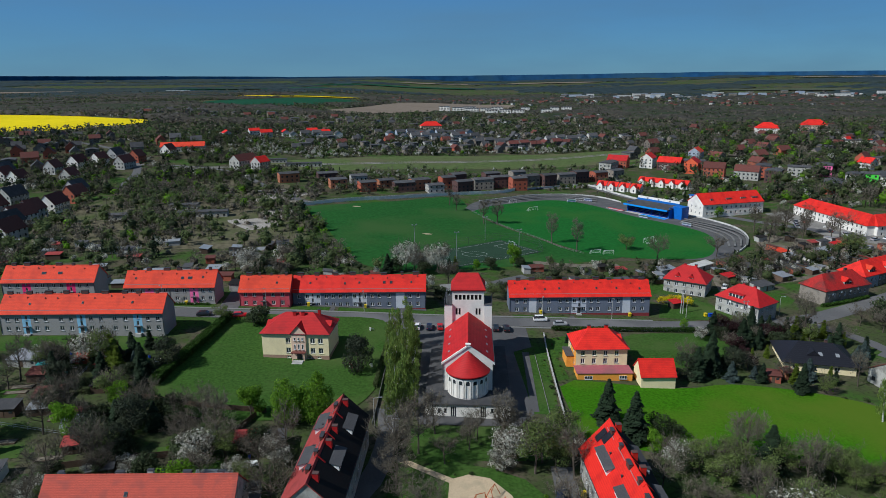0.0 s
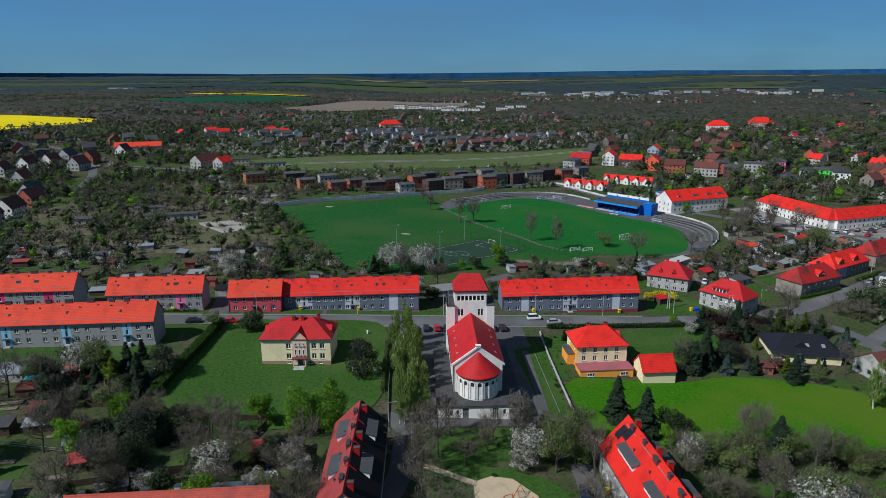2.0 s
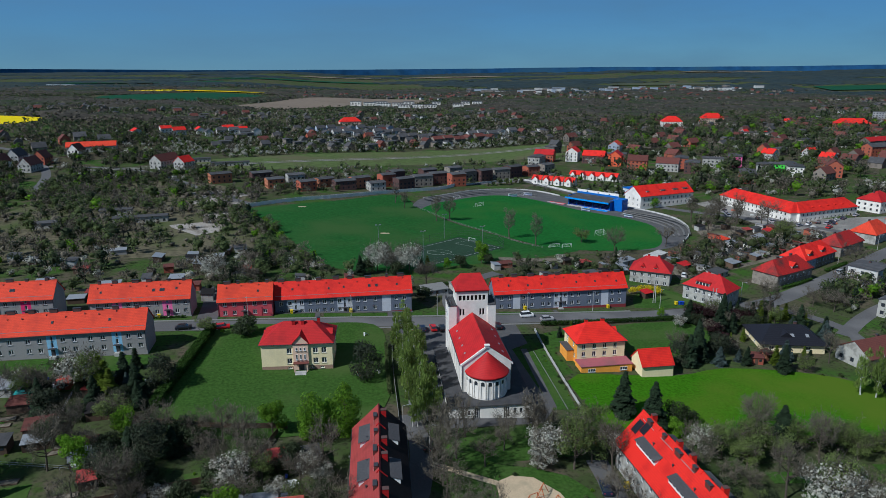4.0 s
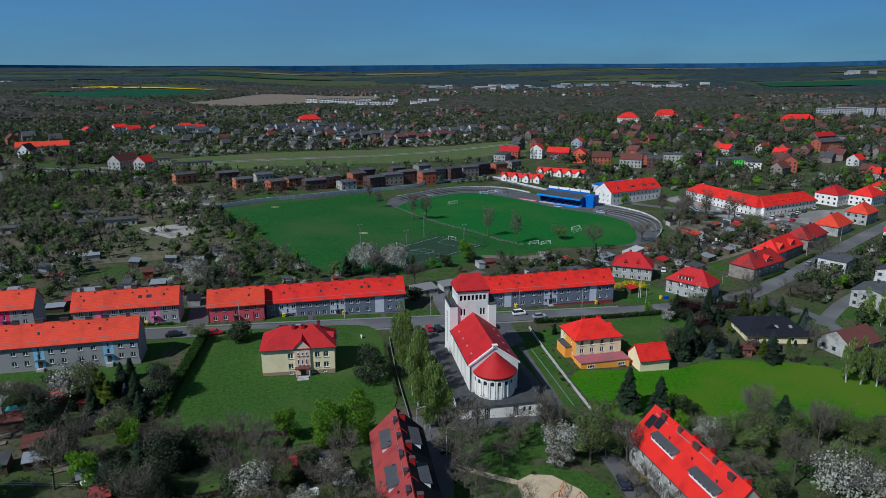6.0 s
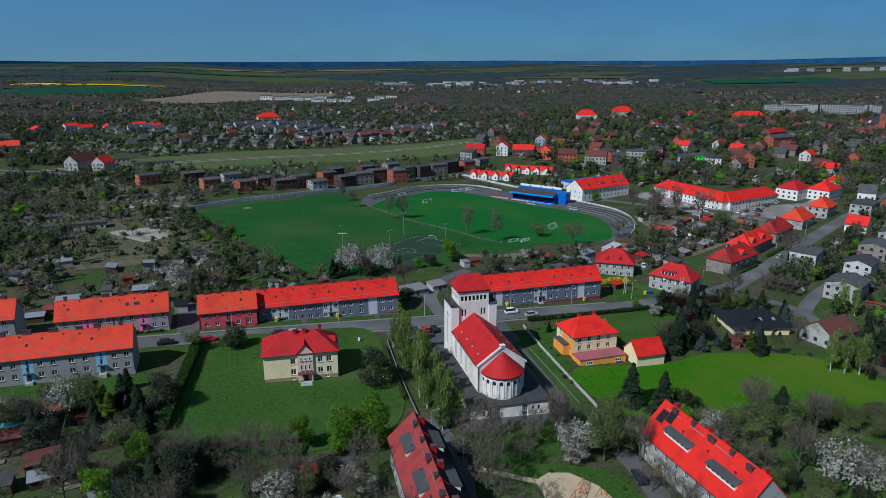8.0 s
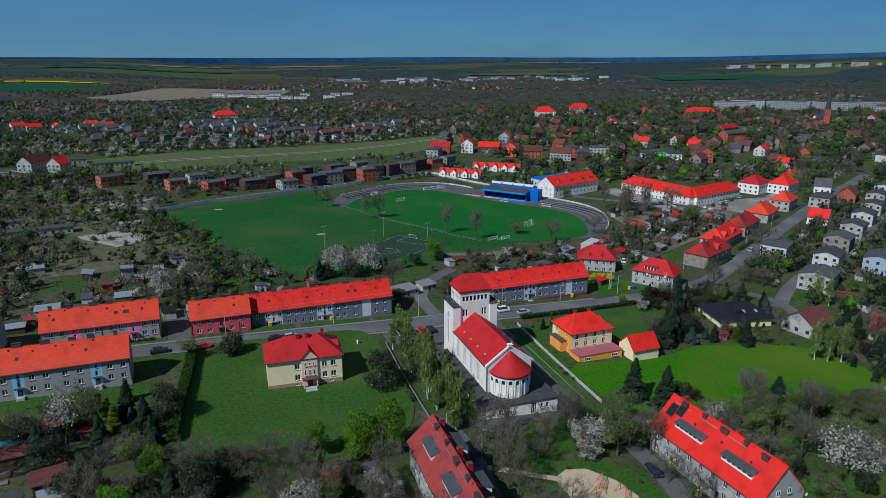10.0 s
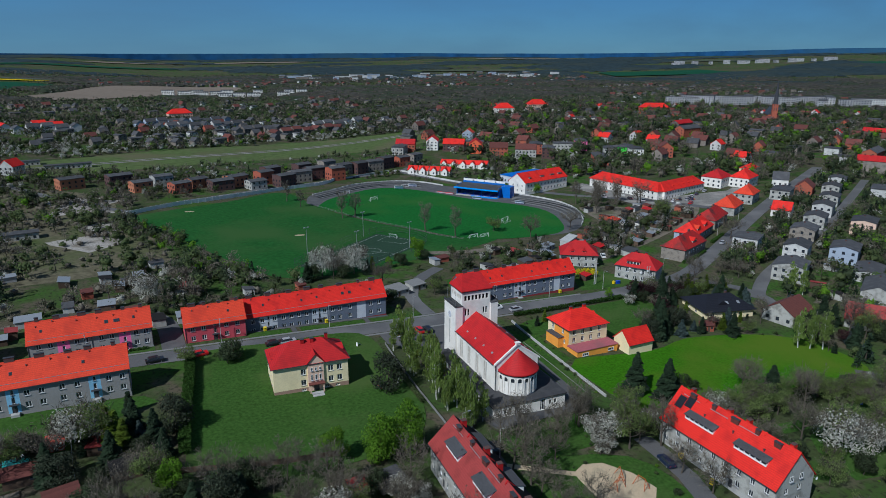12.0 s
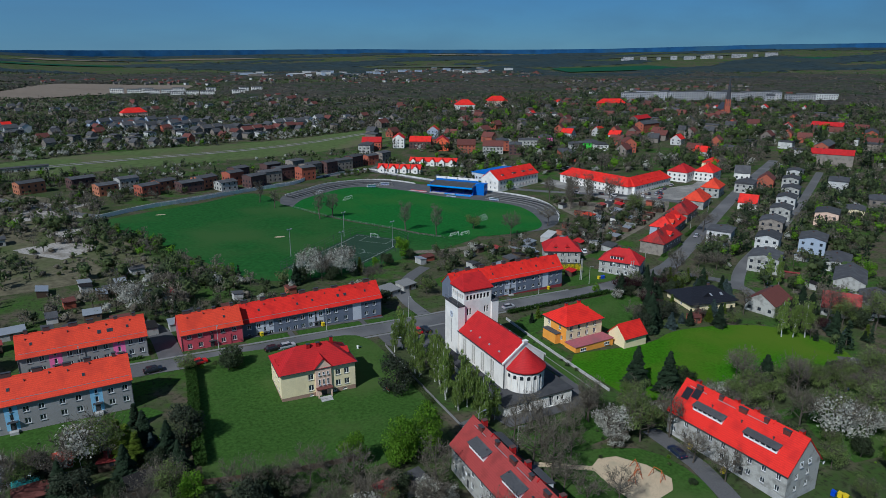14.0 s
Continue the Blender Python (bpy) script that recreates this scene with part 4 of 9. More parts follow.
dormer(yh, -9.3, 0.0, 7.5, 3.2, 1.3, 3.0, RENDER_PEACH, ROOF_CRIMSON, -90, 1.0)
dormer(yh, 9.3, 0.0, 7.5, 3.2, 1.3, 3.0, RENDER_PEACH, ROOF_CRIMSON, 90, 1.0)

# parish house and its outbuilding
zp = -1.7
ph = building("parish_house", pose(44.8, 180.4, zp, 0, 0, 0.0), 14.6, 11.2, 7.5, 4.2, "cream parish house with a bright red hipped roof", [RENDER_YELLOW, RENDER_ORANGE, PLINTH], ROOF_RED, "hip", 5.5, 0.6,
              {"f": win_row([2.0, 5.2, 8.4, 11.6], (3.1, 5.5), 1.15, 1.55), "l": [(2.5, 5.4, 1.0, 1.3, 2), (8, 5.4, 1.0, 1.3, 2), (5.5, 2.3, 1.6, 1.3, 2), (9, 2.3, 1.0, 1.3, 2)]},
              bands={"l": [(3.5, 11.2, 1)]}, chimneys=[(-2.6, 0.6, 0.9, 1.0), (2.4, 0.4, 1.1, 1.0)], chimney_mat=ROOF_RED, zbands=[])
eave_boards(ph, 14.6, 11.2, 7.5, 0.6)
dormer(ph, 6.7, 1.0, 7.2, 2.6, 1.2, 3.0, RENDER_YELLOW, ROOF_RED, 90, 1.0)
part("eyebrow_window", Geo().sweep_x([(-0.2, 0), (0.5, 0.55), (1.2, 0.0)], -0.9, 0.9), ROOF_RED, ph, at=pose(0.6, -3.9, 8.9, 0, 0, 0))
part("terrace_wing", Geo().box(-7.7, 7.6, -10.8, -5.62, -2.0, 2.35), RENDER_ORANGE, ph, "low orange wing")
part("terrace_roof", Geo().box(-7.9, 7.8, -11.0, -5.61, 2.36, 2.56), ROOF_PINK, ph, "flat faded pink roof")
for u in (-4.6, 5.0):
    add_window(ph, u, -10.86, 0.7, 0, 2.2, 1.0, 3)
part("stair_block", Geo().box(-9.4, -7.31, -3.0, 3.4, -2.0, 4.3), RENDER_ORANGE, ph)
part("stair_roof", Geo().box(-9.6, -7.31, -3.2, 3.6, 4.31, 4.45), ROOF_FELT, ph)
ga = building("outbuilding", pose(58.4, 169.4, -2.2, 0, 0, 0), 9.4, 7.2, 3.7, 3.4, "cream outbuilding with a bright red gabled roof", [RENDER_YELLOW], ROOF_RED, "gable", over=0.4, category="outbuilding")

# two rows of old flats towards the camera
def old_flats(x, y, z, L, D, H, rise, rz, roof_m, label, dormers_f, dormers_b):
    us = [2.0 + k * (L - 4.0) / 8 for k in range(9)]
    op = {"f": win_row(us, (1.1, 3.9), 1.1, 1.4) + [(us[1] + 1.7, 0.0, 1.0, 2.1, 0), (us[5] + 1.7, 0.0, 1.0, 2.1, 0)], "b": win_row(us, (1.1, 3.9), 1.1, 1.4), "r": win_row([D * .28, D * .62], (1.1, 3.9, 6.0), 1.1, 1.35), "l": win_row([D * .3, D * .65], (1.1, 3.9), 1.1, 1.35)}
    op["r"] = [o for o in op["r"] if o[1] < 5]
    ob = building("apartment_block", pose(x, y, z, 0, 0, rz), L, D, H, rise, label, [RENDER_OLD, RENDER_OLD, CONCRETE], roof_m, openings=op, zbands=[(-2.5, 0.6, 2)], category="apartment building",
                  group="old flats by the church", chimneys=[(-L * .36, -0.7, 1.5, 1.0), (-L * .17, -0.6, 1.0, 1.0), (L * .02, -0.8, 2.0, 1.0), (L * .2, -0.6, 1.0, 1.0), (L * .36, -0.8, 1.6, 1.0)], chimney_mat=ROOF_BROWN)
    add_window(ob, L / 2 + 0.06, 1.6, 6.5, 90, 1.1, 1.3)
    add_window(ob, L / 2 + 0.06, -1.4, 6.5, 90, 1.1, 1.3)
    k = rise / (D / 2)
    for side, ds in ((-1, dormers_f), (1, dormers_b)):
        for u, w in ds:
            y0 = side * D * 0.36
            z0 = H + rise * (1 - 0.72) + 0.5
            dm = part("shed_dormer", Geo().sweep_x([(0, -.4), (0, .85), (2.2, 1.5), (1.7, 0.4)], -w / 2, w / 2), WHITE, ob, at=pose(u, y0, z0, 0, 0, 0 if side < 0 else 180))
            part("dormer_roof", Geo().sweep_x([(-0.35, .82), (-0.35, .96), (2.5, 1.78), (2.5, 1.64)], -w / 2 - 0.2, w / 2 + 0.2), ROOF_FELT, dm)
            n = int(w / 1.2)
            for j in range(n):
                c = -w / 2 + w * (j + 0.5) / n
                part("pane", Geo().box(c - 0.50, c + 0.50, -0.03, -0.004, 0.22, .70), GLASS, dm)
    return ob


lb = old_flats(-23.2, 117.6, 1.4, 33.0, 10.6, 6.4, 5.0, -93.0, ROOF_MAROON, "old grey block of flats with a maroon roof", [(-8.5, 6.0), (4.5, 6.0)], [(-8.5, 6.0), (4.5, 6.0)])
rb = old_flats(35.3, 110.6, -2.0, 31.0, 11.6, 6.3, 6.4, -88.2, ROOF_RED, "old grey block of flats with a bright red roof", [(-6.0, 8.0), (7.5, 8.0)], [(-6.0, 8.0), (7.5, 8.0)])
# dark sheets over the eastern slopes, mostly their shade put into colour
for ob, L, D, H, rise in ((lb, 33.0, 10.6, 6.4, 5.0), (rb, 31.0, 11.6, 6.3, 6.4)):
    e, k = D / 2 + .5, rise / (D / 2)
    part("felt_covering", Geo().sweep_x([(.35, H + rise + .25 - .35 * k), (.35, H + rise + .33 - .35 * k), (e, H - .5 * k + .30), (e, H - .5 * k + .22)], -L / 2 - .2, L / 2 + .2), FELT_AND_SHADE_BLACK, ob, "dark sheet for the shade of one slope")
    for q in range(4):
        u = -L / 2 + L * (q + .5) / 4 + (1.6 if q % 2 else -1.2)
        st = part("chimney", Geo().box(u - .45, u + .45, .5, 1.6, H + rise - 1.6, H + rise + .55), ROOF_CRIMSON if ob == lb else ROOF_RED, ob, "red chimney stack on the ridge")
        part("chimney_cap", Geo().box(u - .5, u + .5, .45, 1.65, H + rise + .55, H + rise + .63), BRICK_DARK, st)
    for q in range(3):
        u = -L / 2 + L * (q + 1) / 4
        part("party_wall", Geo().sweep_x([(-.5, H + rise - .5 * k), (-.5, H + rise - .5 * k + .5), (0, H + rise + .6), (1.5, H + rise - 1.5 * k + .5), (1.5, H + rise - 1.5 * k)], u - .14, u + .14), ROOF_CRIMSON if ob == lb else ROOF_RED, ob, "stepped red party wall above the roof")
        vent = part("roof_vent", Geo().tube((u + 1.6, -2.4, H + rise - 2.6 * k), (u + 1.6, -2.4, H + rise - 2.4 * k + .7), .13, .13, 7), METAL_DARK, ob)
        part("vent_cap", Geo().box(u + 1.4, u + 1.8, -2.6, -2.2, H + rise - 2.4 * k + .72, H + rise - 2.4 * k + .78), METAL_DARK, vent)
        part("snow_guard", Geo().box(u - 6.0, u - 1.2, -1.0, -.95, H + rise - .98 * k + .2, H + rise - .98 * k + .42), METAL_GREY, ob)
slope = math.degrees(math.atan(6.4 / 5.8))
for u, fr in ((-13.3, 0.40), (-11.1, 0.27)):
    part("solar_panel", Geo().box(-1.0, 1.0, -1.5, 1.5, 0.0, 0.08), ROOF_BLACK, rb, "black solar panel", at=pose(u, -5.8 * fr, 6.3 + 6.4 * (1 - fr) + 0.36, slope, 0, 0))
fb = building("apartment_block", pose(-54.0, 104.4, 1.6, 0, 0, 0.0), 34.0, 10.0, 6.2, 4.8, "old block of flats with a faded red tiled roof", [RENDER_OLD], ROOF_FADED, openings={"f": win_row([2.6 + 3.1 * k for k in range(10)], (1, 3.8))},
              category="apartment building", group="old flats by the church", chimneys=[(-14.5, 0.4, 1.0, 0.9), (-4, 0.4, 1.4, 0.9), (1.5, 0.4, 1.0, 1.2), (8, 0.4, 1.4, 0.9), (14, 0.4, 1.0, 0.9)], chimney_mat=CONCRETE, skylights=[(-2, .5, .6, .9)])

# villas across the street
def villa(x, y, z, rz, label, L=16.4, D=10.8, H=5.9, rise=4.8, ridge=6.5, walls=RENDER_OLD, roof_m=ROOF_CRIMSON):
    us = [1.8 + k * (L - 3.6) / 4 for k in range(5)]
    ob = building("villa", pose(x, y, z, 0, 0, rz), L, D, H, rise, label, [walls, walls, CONCRETE], roof_m, "hip", ridge, 0.55,
                  {"f": win_row(us, (0.9, 3.7), 1.3, 1.5), "r": win_row([2.5, 5.4, 8.3], (0.9, 3.7), 1.1, 1.4), "l": win_row([2.5, 8.3], (0.9, 3.7), 1.1, 1.4)}, zbands=[(-2.5, 0.5, 2)],
                  group="villas across the street", chimneys=[(-1.5, 0.6, 0.9, 0.9), (2.5, 0.6, 0.9, 0.9)], chimney_mat=ROOF_CRIMSON)
    eave_boards(ob, L, D, H, 0.55)
    return ob


v2 = villa(107.2, 222.8, -2.0, -56.6, "weathered white two-storey villa with a red hipped roof")
dormer(v2, -1.2, -4.7, 6.7, 5.2, 1.45, 3.2, RENDER_WHITE, ROOF_CRIMSON)
v1 = villa(96.2, 249.2, -2.2, -32.5, "white two-storey villa with a red hipped roof", 15.5, 12.0, 5.9, 5.0, 5.0, RENDER_OLD)
for u in (-3.0, 2.0):
    dormer(v1, u, -5.0, 6.8, 1.5, 0.8, 2.6, RENDER_WHITE, ROOF_CRIMSON, 0, 1.0)
v3 = building("terraced_house", pose(148.0, 239.0, -2.6, 0, 0, 22.0), 23.0, 11.0, 6.6, 4.8, "long old house with a patchy brown and red roof", [RENDER_TAN, RENDER_TAN, CONCRETE], ROOF_PATCHY, "hip", 16.0, 0.5,
              {"f": win_row([2 + 2.7 * k for k in range(8)], (0.9, 3.8), 1.0, 1.4)}, group="old houses along the side street", chimneys=[(-4, .5, 1.2, .9), (5, .5, 1.2, .9)])
dormer(v3, 0.5, -4.6, 7.4, 3.6, 1.4, 4.0, RENDER_OLD, ROOF_RED, 0, 1.3)
v4 = building("terraced_house", pose(174.0, 258.5, -2.4, 0, 0, 27.0), 26.0, 11.0, 6.2, 4.8, "long house with orange and red tiled roofs", [RENDER_BLUEGREY, RENDER_TAN, CONCRETE], ROOF_RED, "hip", 18.0, 0.5,
              {"f": win_row([2 + 2.7 * k for k in range(9)], (0.9, 3.6), 1.0, 1.4)}, bands={"f": [(9, 26, 1)]}, group="old houses along the side street", chimneys=[(-8, .5, 1.2, .9), (2, .5, 1.2, .9), (9, .5, 1, .9)])
dormer(v4, -7.5, -4.6, 7.0, 3.6, 1.4, 4.0, RENDER_OLD, ROOF_ORANGE, 0, 1.3)
dormer(v4, 3.5, -4.6, 7.0, 3.6, 1.4, 4.0, RENDER_OLD, ROOF_RED, 0, 1.3)
v5 = building("terraced_house", pose(202.0, 274.0, -2.0, 0, 0, 27.0), 22.0, 11.0, 6.0, 4.8, "long house with a weathered red and brown roof", [RENDER_TAN, RENDER_TAN, CONCRETE], ROOF_PATCHY, "hip", 14.0, 0.5,
              {"f": win_row([2 + 2.7 * k for k in range(7)], (0.9, 3.6), 1.0, 1.4)}, group="old houses along the side street", chimneys=[(-6, .5, 1.2, .9), (4, .5, 1.2, .9)])
v6 = building("terraced_house", pose(231.0, 289.0, -1.6, 0, 0, 27.0), 18.0, 12.0, 6.2, 5.4, "house with a broad orange tiled roof", [RENDER_OLD, RENDER_OLD, CONCRETE], ROOF_ORANGE, "hip", 9.0, 0.5,
              {"f": win_row([2 + 2.7 * k for k in range(6)], (0.9, 3.6), 1.0, 1.4)}, group="old houses along the side street", chimneys=[(-3, .5, 1.2, .9)])


# ---- the church ----
def make_church():
    """Local y runs along the nave, from the apse (y 0 at the gable wall) back to the tower; x 0 is the axis."""
    ob = thing("church", pose(6.05, 154.4, 0.0, 0, 0, -2.3), "white church with red roofs, round apse and square tower", "church")
    W, H, R, LN = 6.2, 11.0, 15.5, 24.4
    base = -3.0
    # nave walls with tall window slots on both sides
    g = Geo()
    slots = [(3.0 + k * 5.0 + j * 1.0, 3.9, 0.75, 5.6) for k in range(4) for j in (0, 1)]
    facade(g, lambda u, d, z: (-W + d, LN - u, z), LN, base, H, slots, [], [], 0.35)
    facade(g, lambda u, d, z: (W - d, u, z), LN, base, H, slots, [], [], 0.35)
    g.face([(-W, 0, base), (W, 0, base), (W, 0, H), (0, 0, R), (-W, 0, H)])
    part("nave_wall", g, RENDER_WHITE, ob)
    for sx in (-1, 1):
        for u, z, w, h in slots:
            y = LN - u if sx < 0 else u
            s = part("window", Geo().box(-w / 2, w / 2, 0, 0.05, 0, h), CHURCH_GLASS, ob, at=pose(sx * (W - 0.28), y, z, 0, 0, -90 if sx < 0 else 90))
            part("glazing_bar", Geo().box(-0.03, 0.03, -0.03, -0.002, 0, h).box(-w / 2, w / 2, -0.03, -0.002, h * .33, h * .33 + .05).box(-w / 2, w / 2, -0.03, -0.002, h * .66, h * .66 + .05), CONCRETE, s)
    k = (R - H) / W
    o = 0.45
    prof = [(-W - o, H - o * k), (0, R), (W + o, H - o * k), (W + o, H - o * k + .28), (0, R + .34), (-W - o, H - o * k + .28)]
    r = Geo()
    n = len(prof)
    r.v = [(x, 0.35, z) for x, z in prof] + [(x, LN, z) for x, z in prof]
    for a in range(n):
        b = (a + 1) % n
        r.f.append((a, b, n + b, n + a))
    r.f += [tuple(range(n)), tuple(range(2 * n - 1, n - 1, -1))]
    r.m = [0] * len(r.f)
    roof = part("nave_roof", r, ROOF_CRIMSON, ob)
    for y in (4.5, 9.5, 14.5, 19.5):
        for sx in (-1, 1):
            x = sx * 4.9
            part("roof_hatch", Geo().box(-.26, .26, -.32, .32, 0, .16), METAL_GREY, roof, at=pose(x, y, H + (W - abs(x)) * k + .25, 0, sx * math.degrees(math.atan(k)), 0))
    for sx in (-1, 1):
        part("gutter", Geo().box(-0.1, 0.1, 0.3, LN, -0.1, 0.12), METAL_DARK, ob, at=pose(sx * (W + o + .08), 0, H - o * k + .1))
    # slim white coping on the apse gable, with a block on its peak
    g, e, t0 = Geo(), .24, .42
    for sx in (-1, 1):
        x1, z1 = sx * (W + .5), H - .5 * k
        lo, hi = ((x1, z1), (0, R)), ((x1, z1 + t0 + .1), (0, R + t0 + .1))
        for y in (-e, e):
            g.face([(lo[0][0], y, lo[0][1]), (0, y, R), (0, y, hi[1][1]), (x1, y, hi[0][1])])
        g.face([(x1, -e, hi[0][1]), (0, -e, hi[1][1]), (0, e, hi[1][1]), (x1, e, hi[0][1])])
        g.face([(x1, -e, z1), (0, -e, R), (0, e, R), (x1, e, z1)])
        g.face([(x1, -e, z1), (x1, e, z1), (x1, e, hi[0][1]), (x1, -e, hi[0][1])])
    part("gable_coping", g, RENDER_WHITE, ob)
    part("gable_block", Geo().box(-.55, .55, -.42, .42, R + .1, R + .62).box(-.68, .68, -.55, .55, R + .62, R + .78), RENDER_WHITE, ob)
    for sx in (-1, 1):
        part("downpipe", Geo().tube((sx * (W + .1), -.12, base), (sx * (W + .1), -.12, H - .3), .09, .09), METAL_DARK, ob)
        part("shoulder_rail", Geo().box(sx * 6.7 - .04, sx * 6.7 + .04, LN - .5, LN + 7.4, 19.35, 19.43), METAL_DARK, ob)
        for q in range(5):
            part("rail_post", Geo().tube((sx * 6.7, LN - .4 + q * 1.9, 18.6), (sx * 6.7, LN - .4 + q * 1.9, 19.4), .04, .04, 5), METAL_DARK, ob)
    part("antenna", Geo().tube((-6.2, LN + 1.0, 18.2), (-6.2, LN + 1.0, 22.6), .05, .04, 5), METAL_GREY, ob)
    part("antenna", Geo().tube((-6.2, LN + 6.4, 18.2), (-6.2, LN + 6.4, 22.0), .05, .04, 5), METAL_GREY, ob)
    # apse
    ra, ha, nseg = 5.1, 9.6, 40
    arcs = [math.pi + math.pi * q / nseg for q in range(nseg + 1)]
    g = Geo()
    for a, b in zip(arcs, arcs[1:]):
        g.face([(ra * math.cos(a), ra * math.sin(a), base), (ra * math.cos(b), ra * math.sin(b), base), (ra * math.cos(b), ra * math.sin(b), ha), (ra * math.cos(a), ra * math.sin(a), ha)])
    part("apse_wall", g, RENDER_WHITE, ob)
    for q in range(9):
        a = math.pi + math.pi * (q + 0.5) / 9
        at = pose(ra * math.cos(a), ra * math.sin(a), 4.0, 0, 0, math.degrees(a) + 90)
        g = Geo()
        for sx in (-1, 1):
            g.box(sx * .62 - .14, sx * .62 + .14, -.16, .1, 0, 4.0)
        for j in range(8):
            t0, t1 = math.pi * j / 8, math.pi * (j + 1) / 8
            p = [(.48 * math.cos(t0), .48 * math.sin(t0)), (.76 * math.cos(t0), .76 * math.sin(t0)), (.76 * math.cos(t1), .76 * math.sin(t1)), (.48 * math.cos(t1), .48 * math.sin(t1))]
            i = len(g.v)
            g.v.extend([(x, -.16, 4.0 + z) for x, z in p] + [(x, .1, 4.0 + z) for x, z in p])
            for f in ((0, 1, 2, 3), (7, 6, 5, 4), (0, 4, 5, 1), (1, 5, 6, 2), (2, 6, 7, 3), (3, 7, 4, 0)):
                g.f.append(tuple(i + e for e in f))
                g.m.append(0)
        niche = part("niche_surround", g, RENDER_WHITE, ob, at=at)
        part("pane", Geo().box(-.46, .46, -.02, .1, 3.3, 4.3), GLASS, niche)
    g = Geo()
    top, re = (0, -.3, R - .9), ra + .5
    for a, b in zip(arcs, arcs[1:]):
        g.face([(re * math.cos(a), re * math.sin(a) - .1, ha), (re * math.cos(b), re * math.sin(b) - .1, ha), top])
        g.face([(re * math.cos(a), re * math.sin(a) - .1, ha - .25), (re * math.cos(b), re * math.sin(b) - .1, ha - .25), (re * math.cos(b), re * math.sin(b) - .1, ha), (re * math.cos(a), re * math.sin(a) - .1, ha)])
    part("apse_roof", g, ROOF_CRIMSON, ob)
    g = Geo()
    for a, b in zip(arcs, arcs[1:]):
        p0, p1, q0, q1 = [(s * math.cos(t), s * math.sin(t)) for s, t in ((ra - .02, a), (ra - .02, b), (ra + .35, a), (ra + .35, b))]
        g.face([(*q0, ha - .6), (*q1, ha - .6), (*q1, ha - .25), (*q0, ha - .25)])
        g.face([(*p0, ha - .6), (*p1, ha - .6), (*q1, ha - .6), (*q0, ha - .6)])
    part("apse_cornice", g, METAL_DARK, ob)
    # low annexe with aisles
    g = Geo()
    xa, ya, zt = 10.4, -7.3, 3.3
    fo = [(3.4, 0.9, .8, 1.4), (4.9, 0.9, .8, 1.4), (6.9, -0.2, 1.5, 3.0), (14.2, -0.2, 1.5, 3.0), (16.4, 0.9, .8, 1.4), (17.9, 0.9, .8, 1.4)]
    facade(g, lambda u, d, z: (u - xa, ya + d, z), 2 * xa, base, zt, fo, [], [], .3)
    lo = [(2.5 + 3.4 * q, 0.9, .9, 1.4) for q in range(9)]
    facade(g, lambda u, d, z: (-xa + d, LN + 4 - u, z), LN + 4 - ya, base, zt, lo, [], [], .3)
    facade(g, lambda u, d, z: (xa - d, ya + u, z), LN + 4 - ya, base, zt, lo, [], [], .3)
    g.face([(-xa, LN + 4, base), (xa, LN + 4, base), (xa, LN + 4, zt), (-xa, LN + 4, zt)])
    part("annexe_wall", g, RENDER_WHITE, ob)
    for u, z, w, h in fo:
        add_window(ob, u - xa, ya + .2, z, 0, w, h, 3 if w > 1 else 1, w < 1)
    for u, z, w, h in lo:
        add_window(ob, -xa + .2, LN + 4 - u, z, -90, w, h, 1)
        add_window(ob, xa - .2, ya + u, z, 90, w, h, 1)
    part("annexe_roof", Geo().box(-xa - .35, xa + .35, ya - .35, LN + 4.2, zt, zt + .3), ROOF_FELT, ob, "flat dark felt roof")
    # swept stair at the foot of the apse
    for q in range(5):
        part("step", Geo().box(-3.2 + q * .35, 3.2 - q * .35, ya - 2.2 + q * .4, ya - .01, -2.6 + q * .32, -2.28 + q * .32), CONCRETE, ob)
    # tower
    tw, y0, y1, ht, hs = 4.5, LN, LN + 7.6, 22.4, 18.0
    g = Geo()
    row = [(1.1 + q * 1.13, ht - 3.0, .80, 1.5) for q in range(7)]
    pair = [(1.2, ht - 7.5, .55, 2.0), (2.05, ht - 7.5, .55, 2.0), (6.9, ht - 7.5, .55, 2.0), (7.75, ht - 7.5, .55, 2.0)]
    facade(g, lambda u, d, z: (u - tw, y0 + d, z), 2 * tw, base, ht, row + pair, [], [], .4)
    facade(g, lambda u, d, z: (-tw + d, y1 - u, z), y1 - y0, hs, ht, [(1.0 + q * 1.1, ht - 3.0, .7, 1.5) for q in range(6)], [], [], .4)
    facade(g, lambda u, d, z: (tw - d, y0 + u, z), y1 - y0, hs, ht, [(1.0 + q * 1.1, ht - 3.0, .7, 1.5) for q in range(6)], [], [], .4)
    g.face([(-tw, y1, base), (tw, y1, base), (tw, y1, ht), (-tw, y1, ht)])
    part("tower_wall", g, RENDER_WHITE, ob)
    for u, z, w, h in row + pair:
        part("louvre", Geo().box(u - tw - w / 2, u - tw + w / 2, y0 + .3, y0 + .35, z, z + h), FELT_AND_SHADE_BLACK, ob)
    for q in range(6):
        for sx in (-1, 1):
            part("louvre", Geo().box(sx * (tw - .35) - .03, sx * (tw - .35) + .03, y0 + 1.0 + q * 1.1 - .35, y0 + 1.0 + q * 1.1 + .35, ht - 3.0, ht - 1.5), FELT_AND_SHADE_BLACK, ob)
